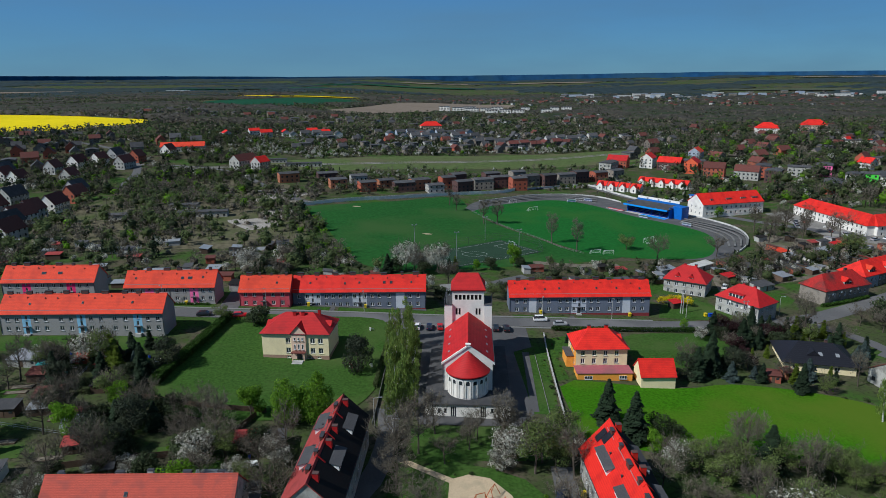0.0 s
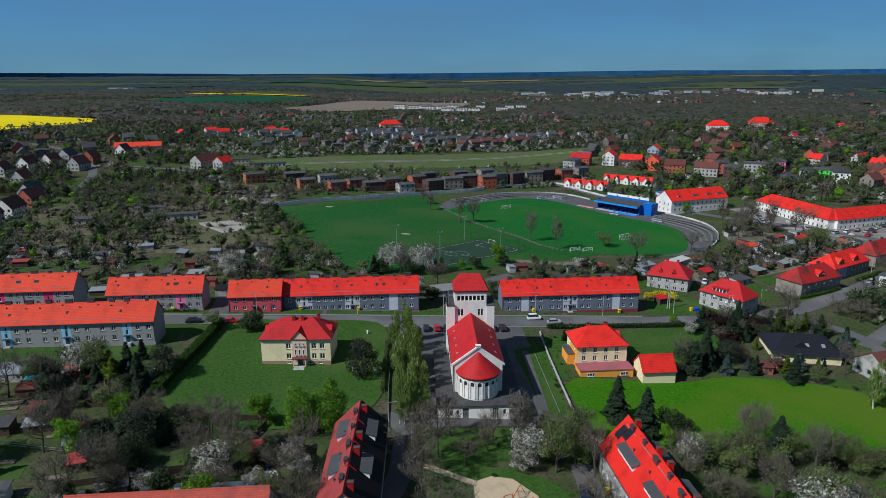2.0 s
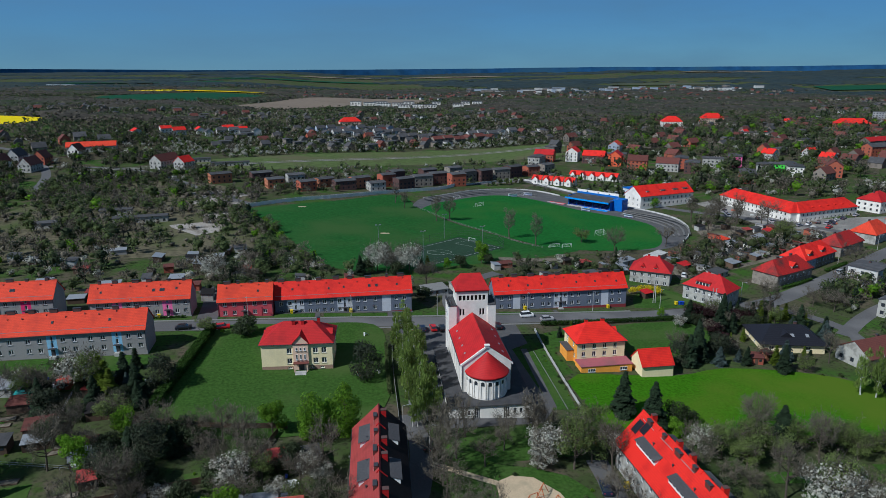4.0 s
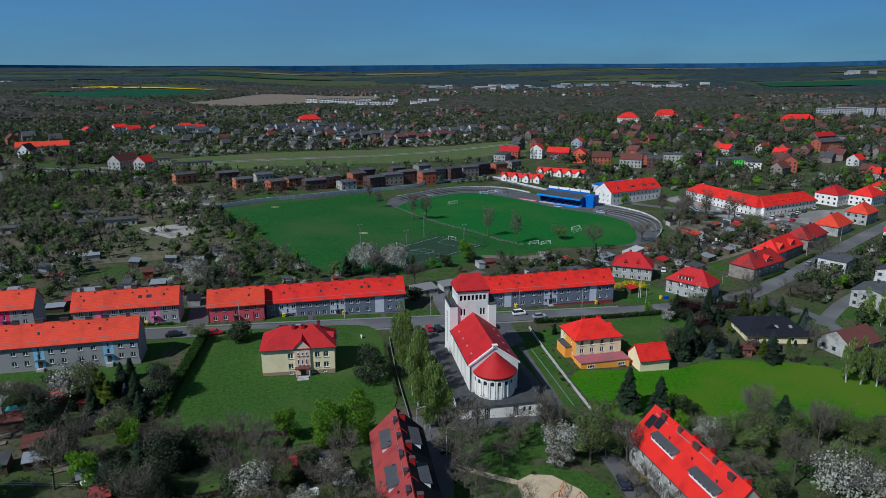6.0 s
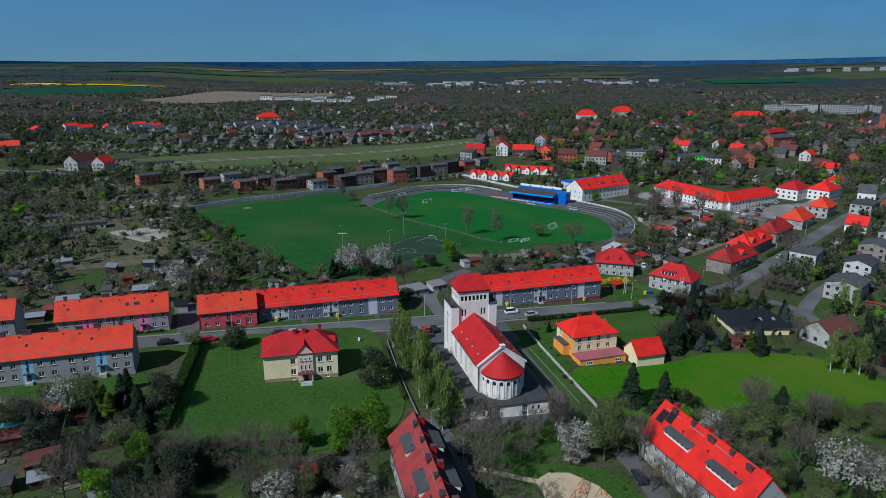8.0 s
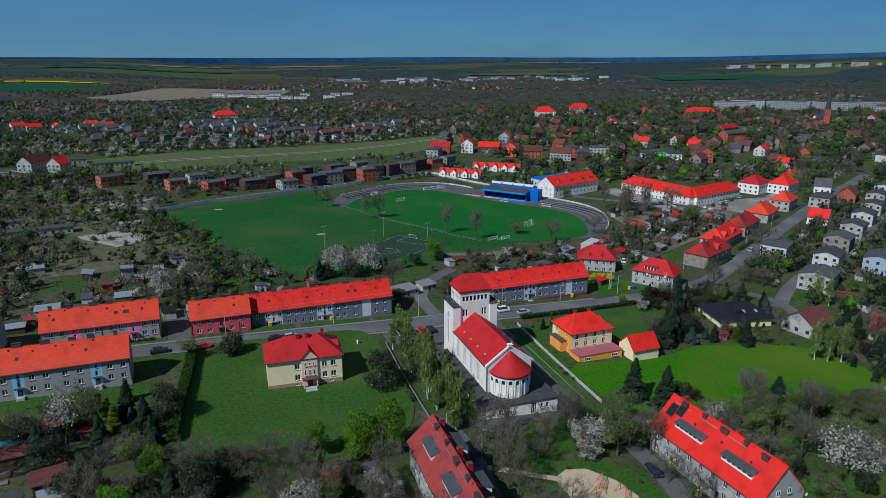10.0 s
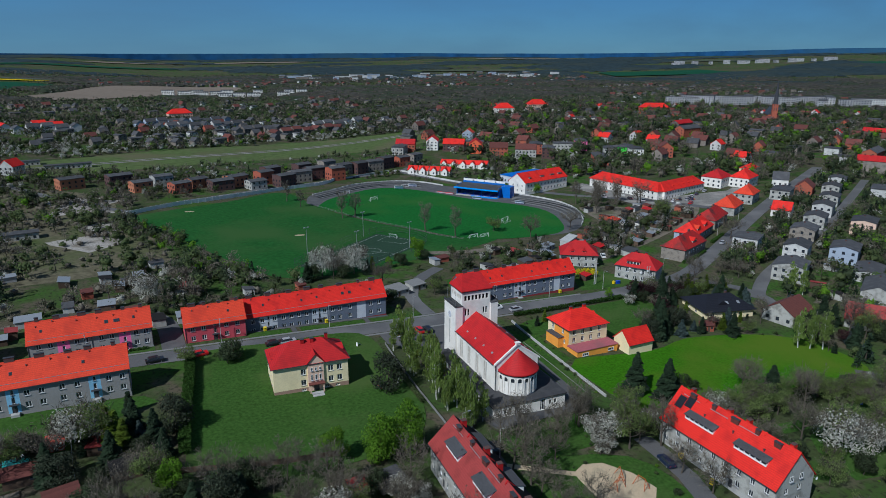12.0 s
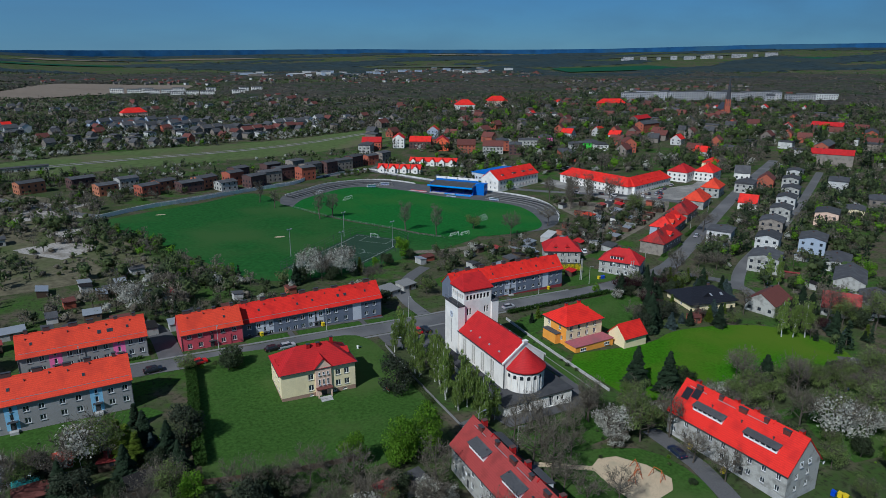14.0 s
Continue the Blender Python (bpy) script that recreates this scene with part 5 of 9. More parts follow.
    for sx in (-1, 1):
        xo, xi = sx * 6.75, sx * (tw + .01)
        part("tower_shoulder", Geo().box(min(xo, xi), max(xo, xi), y0 - .5, y1 - .2, base, hs), RENDER_WHITE, ob)
        part("shoulder_roof", Geo().box(min(xo, xi) - .12, max(xo, xi) + .12, y0 - .6, y1 - .1, hs + .004, hs + .22), ROOF_FELT, ob)
        part("parapet", Geo().box(min(xo - .1, xo + .1), max(xo - .1, xo + .1), y0 - .5, y1 - .2, hs + .22, hs + .7), METAL_DARK, ob)
    # clock and long slot on the side of the tower
    dial = Geo()
    ring = [(1.0 * math.cos(2 * math.pi * q / 24), 1.0 * math.sin(2 * math.pi * q / 24)) for q in range(24)]
    dial.sweep_x(ring, -.06, 0)
    clock = part("clock_dial", dial, RENDER_PALE, ob, "pale tower clock dial", at=pose(-6.76, y0 + 3.4, hs - 3.2))
    part("clock_hand", Geo().box(-.1, -.07, -.05, .05, -.1, .8), METAL_DARK, clock)
    part("clock_hand", Geo().box(-.1, -.07, -.05, .05, -.1, .55), METAL_DARK, clock, at=pose(0, 0, 0, 70, 0, 0))
    for q in range(12):
        a = 2 * math.pi * q / 12
        part("hour_mark", Geo().box(-.09, -.065, .82 * math.cos(a) - .06, .82 * math.cos(a) + .06, .82 * math.sin(a) - .06, .82 * math.sin(a) + .06), METAL_DARK, clock)
    part("slot", Geo().box(-6.82, -6.76, y0 + 3.15, y0 + 3.65, 6.0, hs - 4.6), CONCRETE, ob)
    # truncated hipped roof of the tower
    a, b, ez = tw + .45, (y1 - y0) / 2 + .45, ht + .18
    yc, rl, zr = (y0 + y1) / 2, 2.9, ht + 4.0
    r = Geo()
    e = [(-a, yc - b, ez), (a, yc - b, ez), (a, yc + b, ez), (-a, yc + b, ez)]
    t = [(-rl, yc, zr), (rl, yc, zr)]
    r.face([e[0], e[1], t[1], t[0]])
    r.face([e[1], e[2], t[1]])
    r.face([e[2], e[3], t[0], t[1]])
    r.face([e[3], e[0], t[0]])
    r.box(-a, a, yc - b, yc + b, ez - .25, ez - .004)
    part("tower_roof", r, ROOF_CRIMSON, ob)
    part("tower_cornice", Geo().box(-a + .1, a - .1, yc - b + .1, yc + b - .1, ez - .55, ez - .255), METAL_DARK, ob)
    keep_out(7.5, 165, 12.5, 24)
    return ob


make_church()


# ---- houses further off, one function for all ----
def small_house(x, y, rz, L, D, H, rise, wall, roof_m, label, kind="gable", group="", category="house", floors=(1.0, 3.8), step=2.9, chim=1, wins="flbr", ww=1.2, z=None, ridge=None, over=0.4, name="house"):
    n, k = max(1, int(L / step)), max(1, int(D / step))
    rl, rd = [L * (i + 0.5) / n for i in range(n)], [D * (i + 0.5) / k for i in range(k)]
    op = {s: win_row(rl if s in "fb" else rd, [f for f in floors if f + 1.5 < H], ww, 1.35) for s in wins}
    ch = [(L * (0.22 * (-1) ** i + 0.05 * i), D * 0.06, 0.8, 0.9) for i in range(chim)]
    return building(name, pose(x, y, height(x, y) if z is None else z, 0, 0, rz), L, D, H, rise, label, [wall], roof_m, kind, ridge, over, op, category=category, group=group, chimneys=ch, simple=True)


# stadium stand
def make_stand():
    ax = Vector((131.0 - 113.7, 378.3 - 401.5)).normalized()
    rz = math.degrees(math.atan2(ax.y, ax.x))
    cx, cy = 119.6, 391.8
    ob = thing("stadium_stand", pose(cx + 4.2, cy + 2.9, height(cx, cy) - 0.4, 0, 0, rz), "blue roofed stadium stand with rows of blue seats", "stadium stand")
    L = 30.0
    # local y grows away from the pitch? the front looks to local -y
    part("back_wall", Geo().box(-L / 2, L / 2, 10.0, 10.4, 0, 8.2), PAINT_BLUE, ob)
    for sx in (-1, 1):
        part("side_wall", Geo().box(sx * L / 2 - .2, sx * L / 2 + .2, 0.5, 9.995, 0, 6.9), PAINT_BLUE, ob)
    part("roof", Geo().sweep_x([(-2.6, 5.6), (-2.6, 5.95), (9.9, 7.1), (9.9, 6.8)], -L / 2 - .8, L / 2 + .8), ROOF_FELT, ob)
    part("fascia", Geo().box(-L / 2 - .8, L / 2 + .8, -2.75, -2.605, 5.1, 6.1), SEAT_BLUE, ob, "bright blue roof edge")
    part("parapet", Geo().box(-L / 2, L / 2, 10.41, 10.7, 6.6, 9.6), RENDER_WHITE, ob, "white parapet along the back")
    for q in range(7):
        rows = part("seat_row", Geo().box(-L / 2 + .25, L / 2 - .25, 1.0 + q * 1.2, 2.2 + q * 1.2, 0, 0.7 + q * .55), CONCRETE, ob)
        part("seats", Geo().box(-L / 2 + .4, L / 2 - .4, 1.35 + q * 1.2, 1.8 + q * 1.2, 0.71 + q * .55, 1.2 + q * .55), PAINT_NAVY, rows)
    for q in range(4):
        part("seat_row", Geo().box(-4, L / 2 - .3, -4.2 + q * 1.1, -3.1 + q * 1.1, 0, .35 + q * .12), SEAT_BLUE, ob, "light blue open seats")
        part("seat_row", Geo().box(-L / 2 - 17 + q, -L / 2 - 2, -4.0 + q * 1.1, -3.0 + q * 1.1, 0, .35 + q * .2), RENDER_RED if q % 2 else RENDER_SOFT, ob, "faded red open seats")
        part("terrace_step", Geo().box(-L / 2, -4.2, -4.2 + q * 1.1, -3.1 + q * 1.1, 0, .35 + q * .12), CONCRETE, ob)
    for q in range(6):
        part("post", Geo().tube((-L / 2 + .4 + q * (L - .8) / 5, .3, 0), (-L / 2 + .4 + q * (L - .8) / 5, .3, 5.9), .12, .12), PAINT_BLUE, ob)
    for q in range(3):
        part("vent", Geo().box(-8 + q * 8, -7.2 + q * 8, 10.32, 10.405, 8.3, 9.0), METAL_DARK, ob)
    part("annexe", Geo().box(L / 2 + .21, L / 2 + 6.5, 3.5, 10.4, 0, 7.6), PAINT_BLUE, ob, "windowless blue side block")
    keep_out(cx + 4, cy + 3, 20, 12, rz)


make_stand()
hall = building("hall", pose(171.5, 396.0, -0.6, 0, 0, 15.0), 42.0, 15.0, 7.2, 5.2, "long white hall with a red gabled roof and dormers", [RENDER_WHITE, RENDER_WHITE, CONCRETE], ROOF_RED, "gable",
                openings={"f": win_row([3 + 3.3 * k for k in range(12)], (1.0, 4.2), 1.2, 1.6), "l": win_row([4, 8, 12], (1.0, 4.2), 1.0, 1.3)}, category="hall", chimneys=[(8, 0.5, 1.0, 1.0)], chimney_mat=RENDER_WHITE)
for u in (-14, -2, 8, 16):
    dormer(hall, u, -5.2, 8.4, 3.6 if u > -10 else 1.8, 1.3, 3.4, RENDER_WHITE, ROOF_FELT)
solar = small_house(181, 428, 15, 34, 16, 5.0, 1.0, RENDER_PALE, PAINT_BLUE, "low hall roofed with blue panels", "flat", category="hall", chim=0)
# tiers of the old terraces, stepped up towards the outer wall
TIER = mat("mossy_terrace_concrete", (0.17, 0.165, 0.16), 0.95, 0.2, 0.2, (0.11, 0.11, 0.10))
for q in range(4):
    f = q / 3
    strip("terrace_tier", [(26 - 3 * f, 417 + 7 * f), (44 - 2 * f, 431 + 8 * f), (65 - f, 444 + 11 * f), (88 + f, 447 + 13 * f), (102 + 5 * f, 434 + 17 * f)], 1.0, .35 + .28 * q, TIER, "weathered concrete terrace step", thick=.3, category="terrace step")
    strip("terrace_tier", [(136 + 5 * f, 372 + 7 * f), (145 + 9 * f, 352 + 6 * f), (147 + 10 * f, 336 - f), (141 + 8 * f, 316 - f)], 1.0, .35 + .28 * q, TIER, "weathered concrete terrace step", thick=.3, category="terrace step")
# long white house in two wings
hz = -1.0
h1 = building("long_house", pose(219.5, 361.0, hz, 0, 0, -82.0), 58.0, 12.4, 6.0, 4.8, "long white house with an orange-red hipped roof", [RENDER_WHITE], ROOF_RED, "hip", 48, .5,
              {"f": win_row([3 + 3.2 * k for k in range(17)], (1.0, 3.9), 1.0, 1.4)}, category="institution", chimneys=[(-14, .5, 1, .9), (8, .5, 1, .9)], simple=True)
h2 = building("long_house", pose(243.0, 342.0, hz, 0, 0, 14.0), 46.0, 12.6, 6.0, 4.8, "long white house wing with an orange-red hipped roof", [RENDER_WHITE], ROOF_RED, "hip", 38, .5,
              {"f": win_row([3 + 3.2 * k for k in range(14)], (1.0, 3.9), 1.0, 1.4), "l": win_row([3, 6, 9], (1, 3.9), 1.0, 1.4)}, category="institution", chimneys=[(-10, .5, 1, .9), (10, .5, 1, .9)], simple=True)
for u in (-17, -11, -5, 1, 7, 13):
    dormer(h1, u, -4.2, 7.0, 1.5, .9, 2.0, RENDER_WHITE, ROOF_RED, 0, .6)
    if u > -15:
        dormer(h2, u, -4.2, 7.0, 1.5, .9, 2.0, RENDER_WHITE, ROOF_RED, 0, .6)
small_house(285, 348, 20, 17, 14, 6.8, 5.0, RENDER_WHITE, ROOF_CRIMSON, "white two-storey house with a crimson hipped roof", "hip", chim=2)
small_house(302, 340, 22, 18, 13, 6.6, 5.2, RENDER_WHITE, ROOF_RED, "white two-storey house with a red hipped roof", "hip", chim=2)
small_house(262, 303, 27, 16, 11, 6.0, 5.0, RENDER_OLD, ROOF_ORANGE, "grey house with a broad orange roof", "hip", chim=2)
small_house(345, 372, 25, 16, 10, 5.0, 3.0, RENDER_YELLOW, ROOF_RED, "cream house with a red roof", "hip")
# small houses of the residential street, gable ends towards the lower ground
STREET = [(166, 197, 14, 12, 6.2, 1.6, RENDER_OLD, ROOF_FELT, "weathered grey house with a low dark roof"), (181, 232, 11, 11, 6.4, 0.6, RENDER_SOFT, ROOF_FELT, "pale grey cube house with a flat dark roof"),
          (192, 214, 13, 10, 6.0, 1.6, RENDER_SOFT, ROOF_FELT, "white house with a low dark roof"), (219, 231, 13, 11, 6.0, 1.6, RENDER_TAN, ROOF_FELT, "tan house with a low dark roof"),
          (245, 244, 13, 10, 6.3, 1.4, RENDER_OLD, ROOF_FELT, "weathered grey house with a low dark roof"), (272, 259, 13, 10, 6.3, 1.4, RENDER_SOFT, ROOF_FELT, "pale house with a low dark roof"),
          (300, 275, 13, 10, 6.0, 1.2, RENDER_OLD, ROOF_FELT, "weathered grey house with a low dark roof"), (256, 225, 15, 11, 6.6, 1.0, RENDER_PEACH, ROOF_FELT, "peach house with a flat dark roof"),
          (208, 202, 15, 11, 6.2, 1.4, RENDER_BLUEGREY, ROOF_FELT, "blue-grey house with a low dark roof"), (196, 183, 18, 10, 3.6, 1.0, RENDER_SOFT, ROOF_FELT, "low white house with a dark roof"),
          (176, 166, 20, 11, 5.0, 2.6, RENDER_OLD, ROOF_FELT, "grey house with a broad dark roof"), (338, 268, 18, 11, 8.6, 0.4, RENDER_SOFT, ROOF_FELT, "three-storey white block with a flat roof"),
          (288, 228, 16, 9, 3.6, 0.8, RENDER_YELLOW, ROOF_FELT, "low cream bungalow with solar panels"), (330, 295, 13, 10, 6.0, 1.2, RENDER_OLD, ROOF_FELT, "grey house with a low dark roof"),
          (360, 312, 13, 10, 6.0, 1.2, RENDER_SOFT, ROOF_FELT, "white house with a low dark roof"), (196, 240, 8, 6, 3.0, 0.5, RENDER_OLD, ROOF_FELT, "low grey garage with a dark roof")]
for x, y, L, D, H, rise, wall, rf, lab in STREET:
    small_house(x, y, 28, L, D, H, rise, wall, rf, lab, "gable" if rise > 0.7 else "flat", group="houses of the residential street")
small_house(250, 268, -62, 10, 9, 4.2, 4.0, RENDER_WHITE, ROOF_RED, "white cottage with a bright red roof", group="houses of the residential street")
small_house(326, 330, -50, 10, 9, 5.0, 4.4, RENDER_WHITE, ROOF_FELT, "white gabled house with a dark roof")
small_house(318, 305, 30, 14, 10, 5.0, 4.0, BRICK_RED, ROOF_BROWN, "brick house with a brown gabled roof")
small_house(290, 300, 28, 16, 11, 6.0, 1.0, RENDER_OLD, ROOF_FELT, "grey house with a flat dark roof", "flat")
# bungalow with the black roof, brown-roofed neighbour, red-roofed one
bh = building("bungalow", pose(110.5, 184.0, -3.2, 0, 0, -14.0), 19.0, 15.0, 3.0, 3.8, "cream bungalow under a wide black tiled roof", [RENDER_YELLOW], ROOF_BLACK, "hip", 9.0, 0.9, {"f": win_row([3, 8, 14], (0.9,), 1.5, 1.3), "l": win_row([4, 9], (.9,), 1.2, 1.2)}, chimneys=[(3, .6, .8, .9)])
for u in (0.5, 5.0):
    part("skylight", Geo().box(-.5, .5, -.7, .7, 0, .1), METAL_GREY, bh, at=pose(u, -4.6, 4.75, 24, 0, 0))
dormer(bh, -1.5, -5.2, 3.6, 3.4, 1.0, 3.0, RENDER_YELLOW, ROOF_BLACK, 0, 1.4)
small_house(127.5, 168.0, 12, 14, 11, 4.0, 3.6, RENDER_OLD, ROOF_BROWN, "grey house with a steep brown roof")
small_house(147.0, 152.5, -58, 12, 9, 3.4, 4.6, RENDER_OLD, ROOF_MAROON, "grey house under a steep maroon roof")
small_house(161.0, 148.0, 30, 14, 10, 5.2, 1.6, RENDER_OLD, ROOF_FELT, "weathered house with a dark roof")
small_house(136.0, 122.0, 20, 11, 9, 4.2, 4.0, RENDER_PALE, ROOF_CRIMSON, "pale house with a dark red roof")

# terraces behind the field
rnd = random.Random(5)
ROWS = [(-118, 500), (-92, 512), (-80, 484), (-66, 500), (-58, 474), (-44, 492), (-34, 474), (-22, 490), (-12, 478), (0, 496), (10, 484), (24, 498), (36, 508), (50, 506), (62, 520), (76, 524), (90, 534), (104, 541), (120, 550), (137, 556), (30, 526), (52, 536), (8, 512)]
for i, (x, y) in enumerate(ROWS):
    wall = (BRICK_ORANGE, BRICK_DARK, BRICK_ORANGE, RENDER_OLD, BRICK_RED)[i % 5]
    if x > 0:
        wall = (BRICK_DARK, RENDER_TAN, BRICK_DARK, BRICK_RED, RENDER_SOOT)[i % 5]
    small_house(x + 5 + rnd.uniform(-2, 2), y - 19 + rnd.uniform(-4, 4), 20 + rnd.uniform(-6, 6), rnd.uniform(10.5, 14.5), 9.5, rnd.uniform(5.2, 7.0) if x < 0 else rnd.uniform(7.4, 9.0), 0.9, wall, ROOF_FELT, "brick terraced house with a dark flat roof" if wall in (BRICK_ORANGE, BRICK_DARK, BRICK_RED) else "rendered terraced house with a dark flat roof", "gable", group="terraces behind the field", wins="fl")
# row houses with little red gables
for (x0, y0), (x1, y1), n in (((122, 492), (149, 470), 4), ((158, 508), (187, 481), 5)):
    for k in range(n):
        x, y = x0 + (x1 - x0) * (k + .5) / n, y0 + (y1 - y0) * (k + .5) / n
        rz = math.degrees(math.atan2(y1 - y0, x1 - x0))
        small_house(x - 5, y + 3, rz, 7.4, 7, 3.4, 2.6, RENDER_WHITE, ROOF_RED, "white row house with a red gabled roof", group="white row houses", ww=1.0)
        small_house(x - 5 + 3.2 * math.sin(radians(rz)), y + 3 - 3.2 * math.cos(radians(rz)), rz + 90, 5.0, 3.6, 4.0, 1.8, RENDER_WHITE, ROOF_CRIMSON, "white gabled front of a row house", group="white row houses", ww=1.0, wins="l", chim=0, over=.25, name="gabled_front")
# brick quarter behind
BRICKS = [(160, 604, 18, BRICK_RED, ROOF_CRIMSON), (186, 600, 16, RENDER_WHITE, ROOF_RED), (200, 582, 20, BRICK_DARK, ROOF_RED), (222, 584, 18, BRICK_RED, ROOF_FELT), (212, 562, 15, RENDER_VERMILION, ROOF_CRIMSON), (240, 630, 14, RENDER_BLUEGREY, ROOF_ORANGE),
          (218, 530, 16, BRICK_RED, ROOF_BROWN), (240, 520, 18, RENDER_OLD, ROOF_BROWN), (258, 532, 16, BRICK_RED, ROOF_FELT), (254, 506, 14, BRICK_DARK, ROOF_FELT), (289, 532, 20, RENDER_OLD, ROOF_FELT), (306, 530, 16, RENDER_PINK, ROOF_FELT), (312, 482, 11, RENDER_GREEN, ROOF_FELT),
          (272, 458, 26, BRICK_RED, ROOF_FELT), (318, 468, 16, RENDER_WHITE, ROOF_FELT), (350, 466, 16, BRICK_RED, ROOF_BROWN), (330, 492, 18, RENDER_OLD, ROOF_FELT), (300, 480, 14, RENDER_OLD, ROOF_FELT), (148, 590, 18, RENDER_OLD, ROOF_FELT)]
for x, y, L, wall, rf in BRICKS:
    flat = rf == ROOF_FELT
    small_house(x, y, rnd.choice((-35, -30, 55, 60)), L, 11, 8.8 if L < 17 else 7.0, 1.0 if flat else 4.0, wall, rf, {BRICK_RED: "red brick", BRICK_DARK: "dark brick", RENDER_VERMILION: "vermilion", RENDER_BLUEGREY: "blue-grey", RENDER_GREEN: "bright green", RENDER_PINK: "pink"}.get(wall, "pale") + (" town house with a flat roof" if flat else " town house with a tiled roof"), "flat" if flat else "gable", group="brick quarter", floors=(1, 3.8, 6.6))

# left village: gabled houses in rows
VILLAGE = [(-216, 322), (-221, 340), (-224, 356), (-222, 374), (-226, 404), (-236, 424), (-268, 476), (-299, 466), (-300, 512), (-284, 552), (-284, 580), (-258, 540), (-295, 538), (-262, 572), (-318, 480), (-330, 500), (-250, 610), (-205, 305), (-240, 330), (-252, 365), (-262, 400)]
cols = [RENDER_WHITE, RENDER_SOFT, RENDER_OLD, RENDER_WHITE, BRICK_RED, RENDER_SOFT, RENDER_OLD, RENDER_WHITE, RENDER_SOFT]
for i, (x, y) in enumerate(VILLAGE):
    small_house(x, y, 84 + rnd.uniform(-6, 6), 13 + rnd.uniform(-2, 3), 9.5, 5.4, 5.2, cols[i % 9], ROOF_BROWN if i % 5 else ROOF_FELT, "gabled village house with a steep brown roof" if i % 5 else "gabled village house with a dark roof", group="village houses")
small_house(-247, 638, 12, 40, 11, 5.0, 3.6, RENDER_OLD, ROOF_ORANGE, "long low house with a bright orange roof", category="institution", chim=2)
small_house(-166, 556, 62, 22, 11, 6.4, 4.4, RENDER_OLD, ROOF_BROWN, "grey double house with a brown roof")
small_house(-150, 548, 62, 12, 10, 6.0, 4.2, RENDER_SOFT, ROOF_RED, "dull white house with a red roof")
for x, y, L in ((-172, 352, 18), (-132, 360, 26), (-150, 380, 16), (-118, 566, 30), (-150, 585, 26)):
    small_house(x, y, 8, L, 6, 2.8, 0.5, RENDER_OLD, ROOF_FELT, "row of low grey garages", "flat", category="garage", chim=0, wins="f", step=3.2, floors=(0.2,))

# long rows of terraced houses across the railway
for x0, y0, x1, y1, n, wall, rf, lab in ((-246, 748, -196, 776, 4, RENDER_SOFT, ROOF_RED, "pale terraced house with a red roof"), (-190, 786, -120, 812, 5, RENDER_SOFT, ROOF_RED, "pale terraced house with a red roof"), (-176, 770, -116, 790, 5, RENDER_SOFT, ROOF_FELT, "pale terraced house with a dark roof"),
                                     (-70, 826, 40, 872, 9, RENDER_BLUEGREY, ROOF_FELT, "blue-grey terraced house with a dark roof"), (-50, 792, 46, 830, 8, RENDER_SOFT, ROOF_FELT, "pale terraced house with a dark roof"), (24, 762, 84, 786, 5, RENDER_SOOT, ROOF_FELT, "dark terraced house with a felt roof"),
                                     (60, 742, 150, 778, 7, RENDER_SOOT, ROOF_BROWN, "dark terraced house with a brown roof"), (110, 800, 190, 824, 6, RENDER_SOFT, ROOF_FELT, "pale terraced house with a felt roof")):
    for k in range(n):
        f = (k + .5) / n
        if rf == ROOF_RED and k % 3 == 1:
            continue
        small_house(x0 + (x1 - x0) * f, y0 + (y1 - y0) * f + (k * 7 % 5 - 2) * 1.3, math.degrees(math.atan2(y1 - y0, x1 - x0)) + (90 if k * 3 % 4 == 0 else 0), math.hypot(x1 - x0, y1 - y0) / n - .6 - k % 3, 8.5, 5.2 + .8 * (k % 3), 2.6 + .5 * (k % 2), wall, rf, lab, group="terraces across the railway", wins="f", step=3.6, chim=0)

# scattered houses, a few kinds copied
KINDS = [small_house(400, 560, 20, 12, 10, 5.6, 4.0, RENDER_SOFT, ROOF_RED, "white house with a red tiled roof", group="town houses", step=4.2, ww=1.3, wins="fl"),
         small_house(420, 590, 70, 14, 10, 6.0, 1.0, RENDER_SOOT, ROOF_FELT, "grey house with a flat dark roof", "flat", group="town houses", step=4.2, ww=1.3, wins="fl"),
         small_house(380, 600, 40, 13, 9, 5.0, 4.2, BRICK_RED, ROOF_BROWN, "brick house with a brown tiled roof", group="town houses", step=4.2, ww=1.3, wins="fl"),
         small_house(450, 620, 10, 12, 10, 6.0, 1.0, RENDER_SOFT, ROOF_FELT, "white cube house with a flat roof", "flat", group="town houses", step=4.2, ww=1.3, wins="fl"),
         small_house(470, 560, 10, 30, 11, 9.0, 3.0, BRICK_RED, ROOF_FELT, "long brick tenement with a dark roof", group="town houses", step=4.2, ww=1.3, wins="fl", floors=(1, 3.8, 6.6)),
         small_house(360, 640, 30, 11, 9, 4.6, 4.0, RENDER_SOOT, ROOF_FELT, "grey house with a steep dark roof", group="town houses", step=4.2, ww=1.3, wins="fl"),
         small_house(500, 600, 15, 30, 11, 9.0, 3.4, RENDER_SOOT, ROOF_CRIMSON, "long tenement with a crimson roof", group="town houses", step=4.2, ww=1.3, wins="fl", floors=(1, 3.8, 6.6)),
         small_house(430, 540, 30, 13, 10, 5.6, 4.2, RENDER_SOOT, ROOF_BROWN, "grey house with a steep brown roof", group="town houses", step=4.2, ww=1.3, wins="fl")]


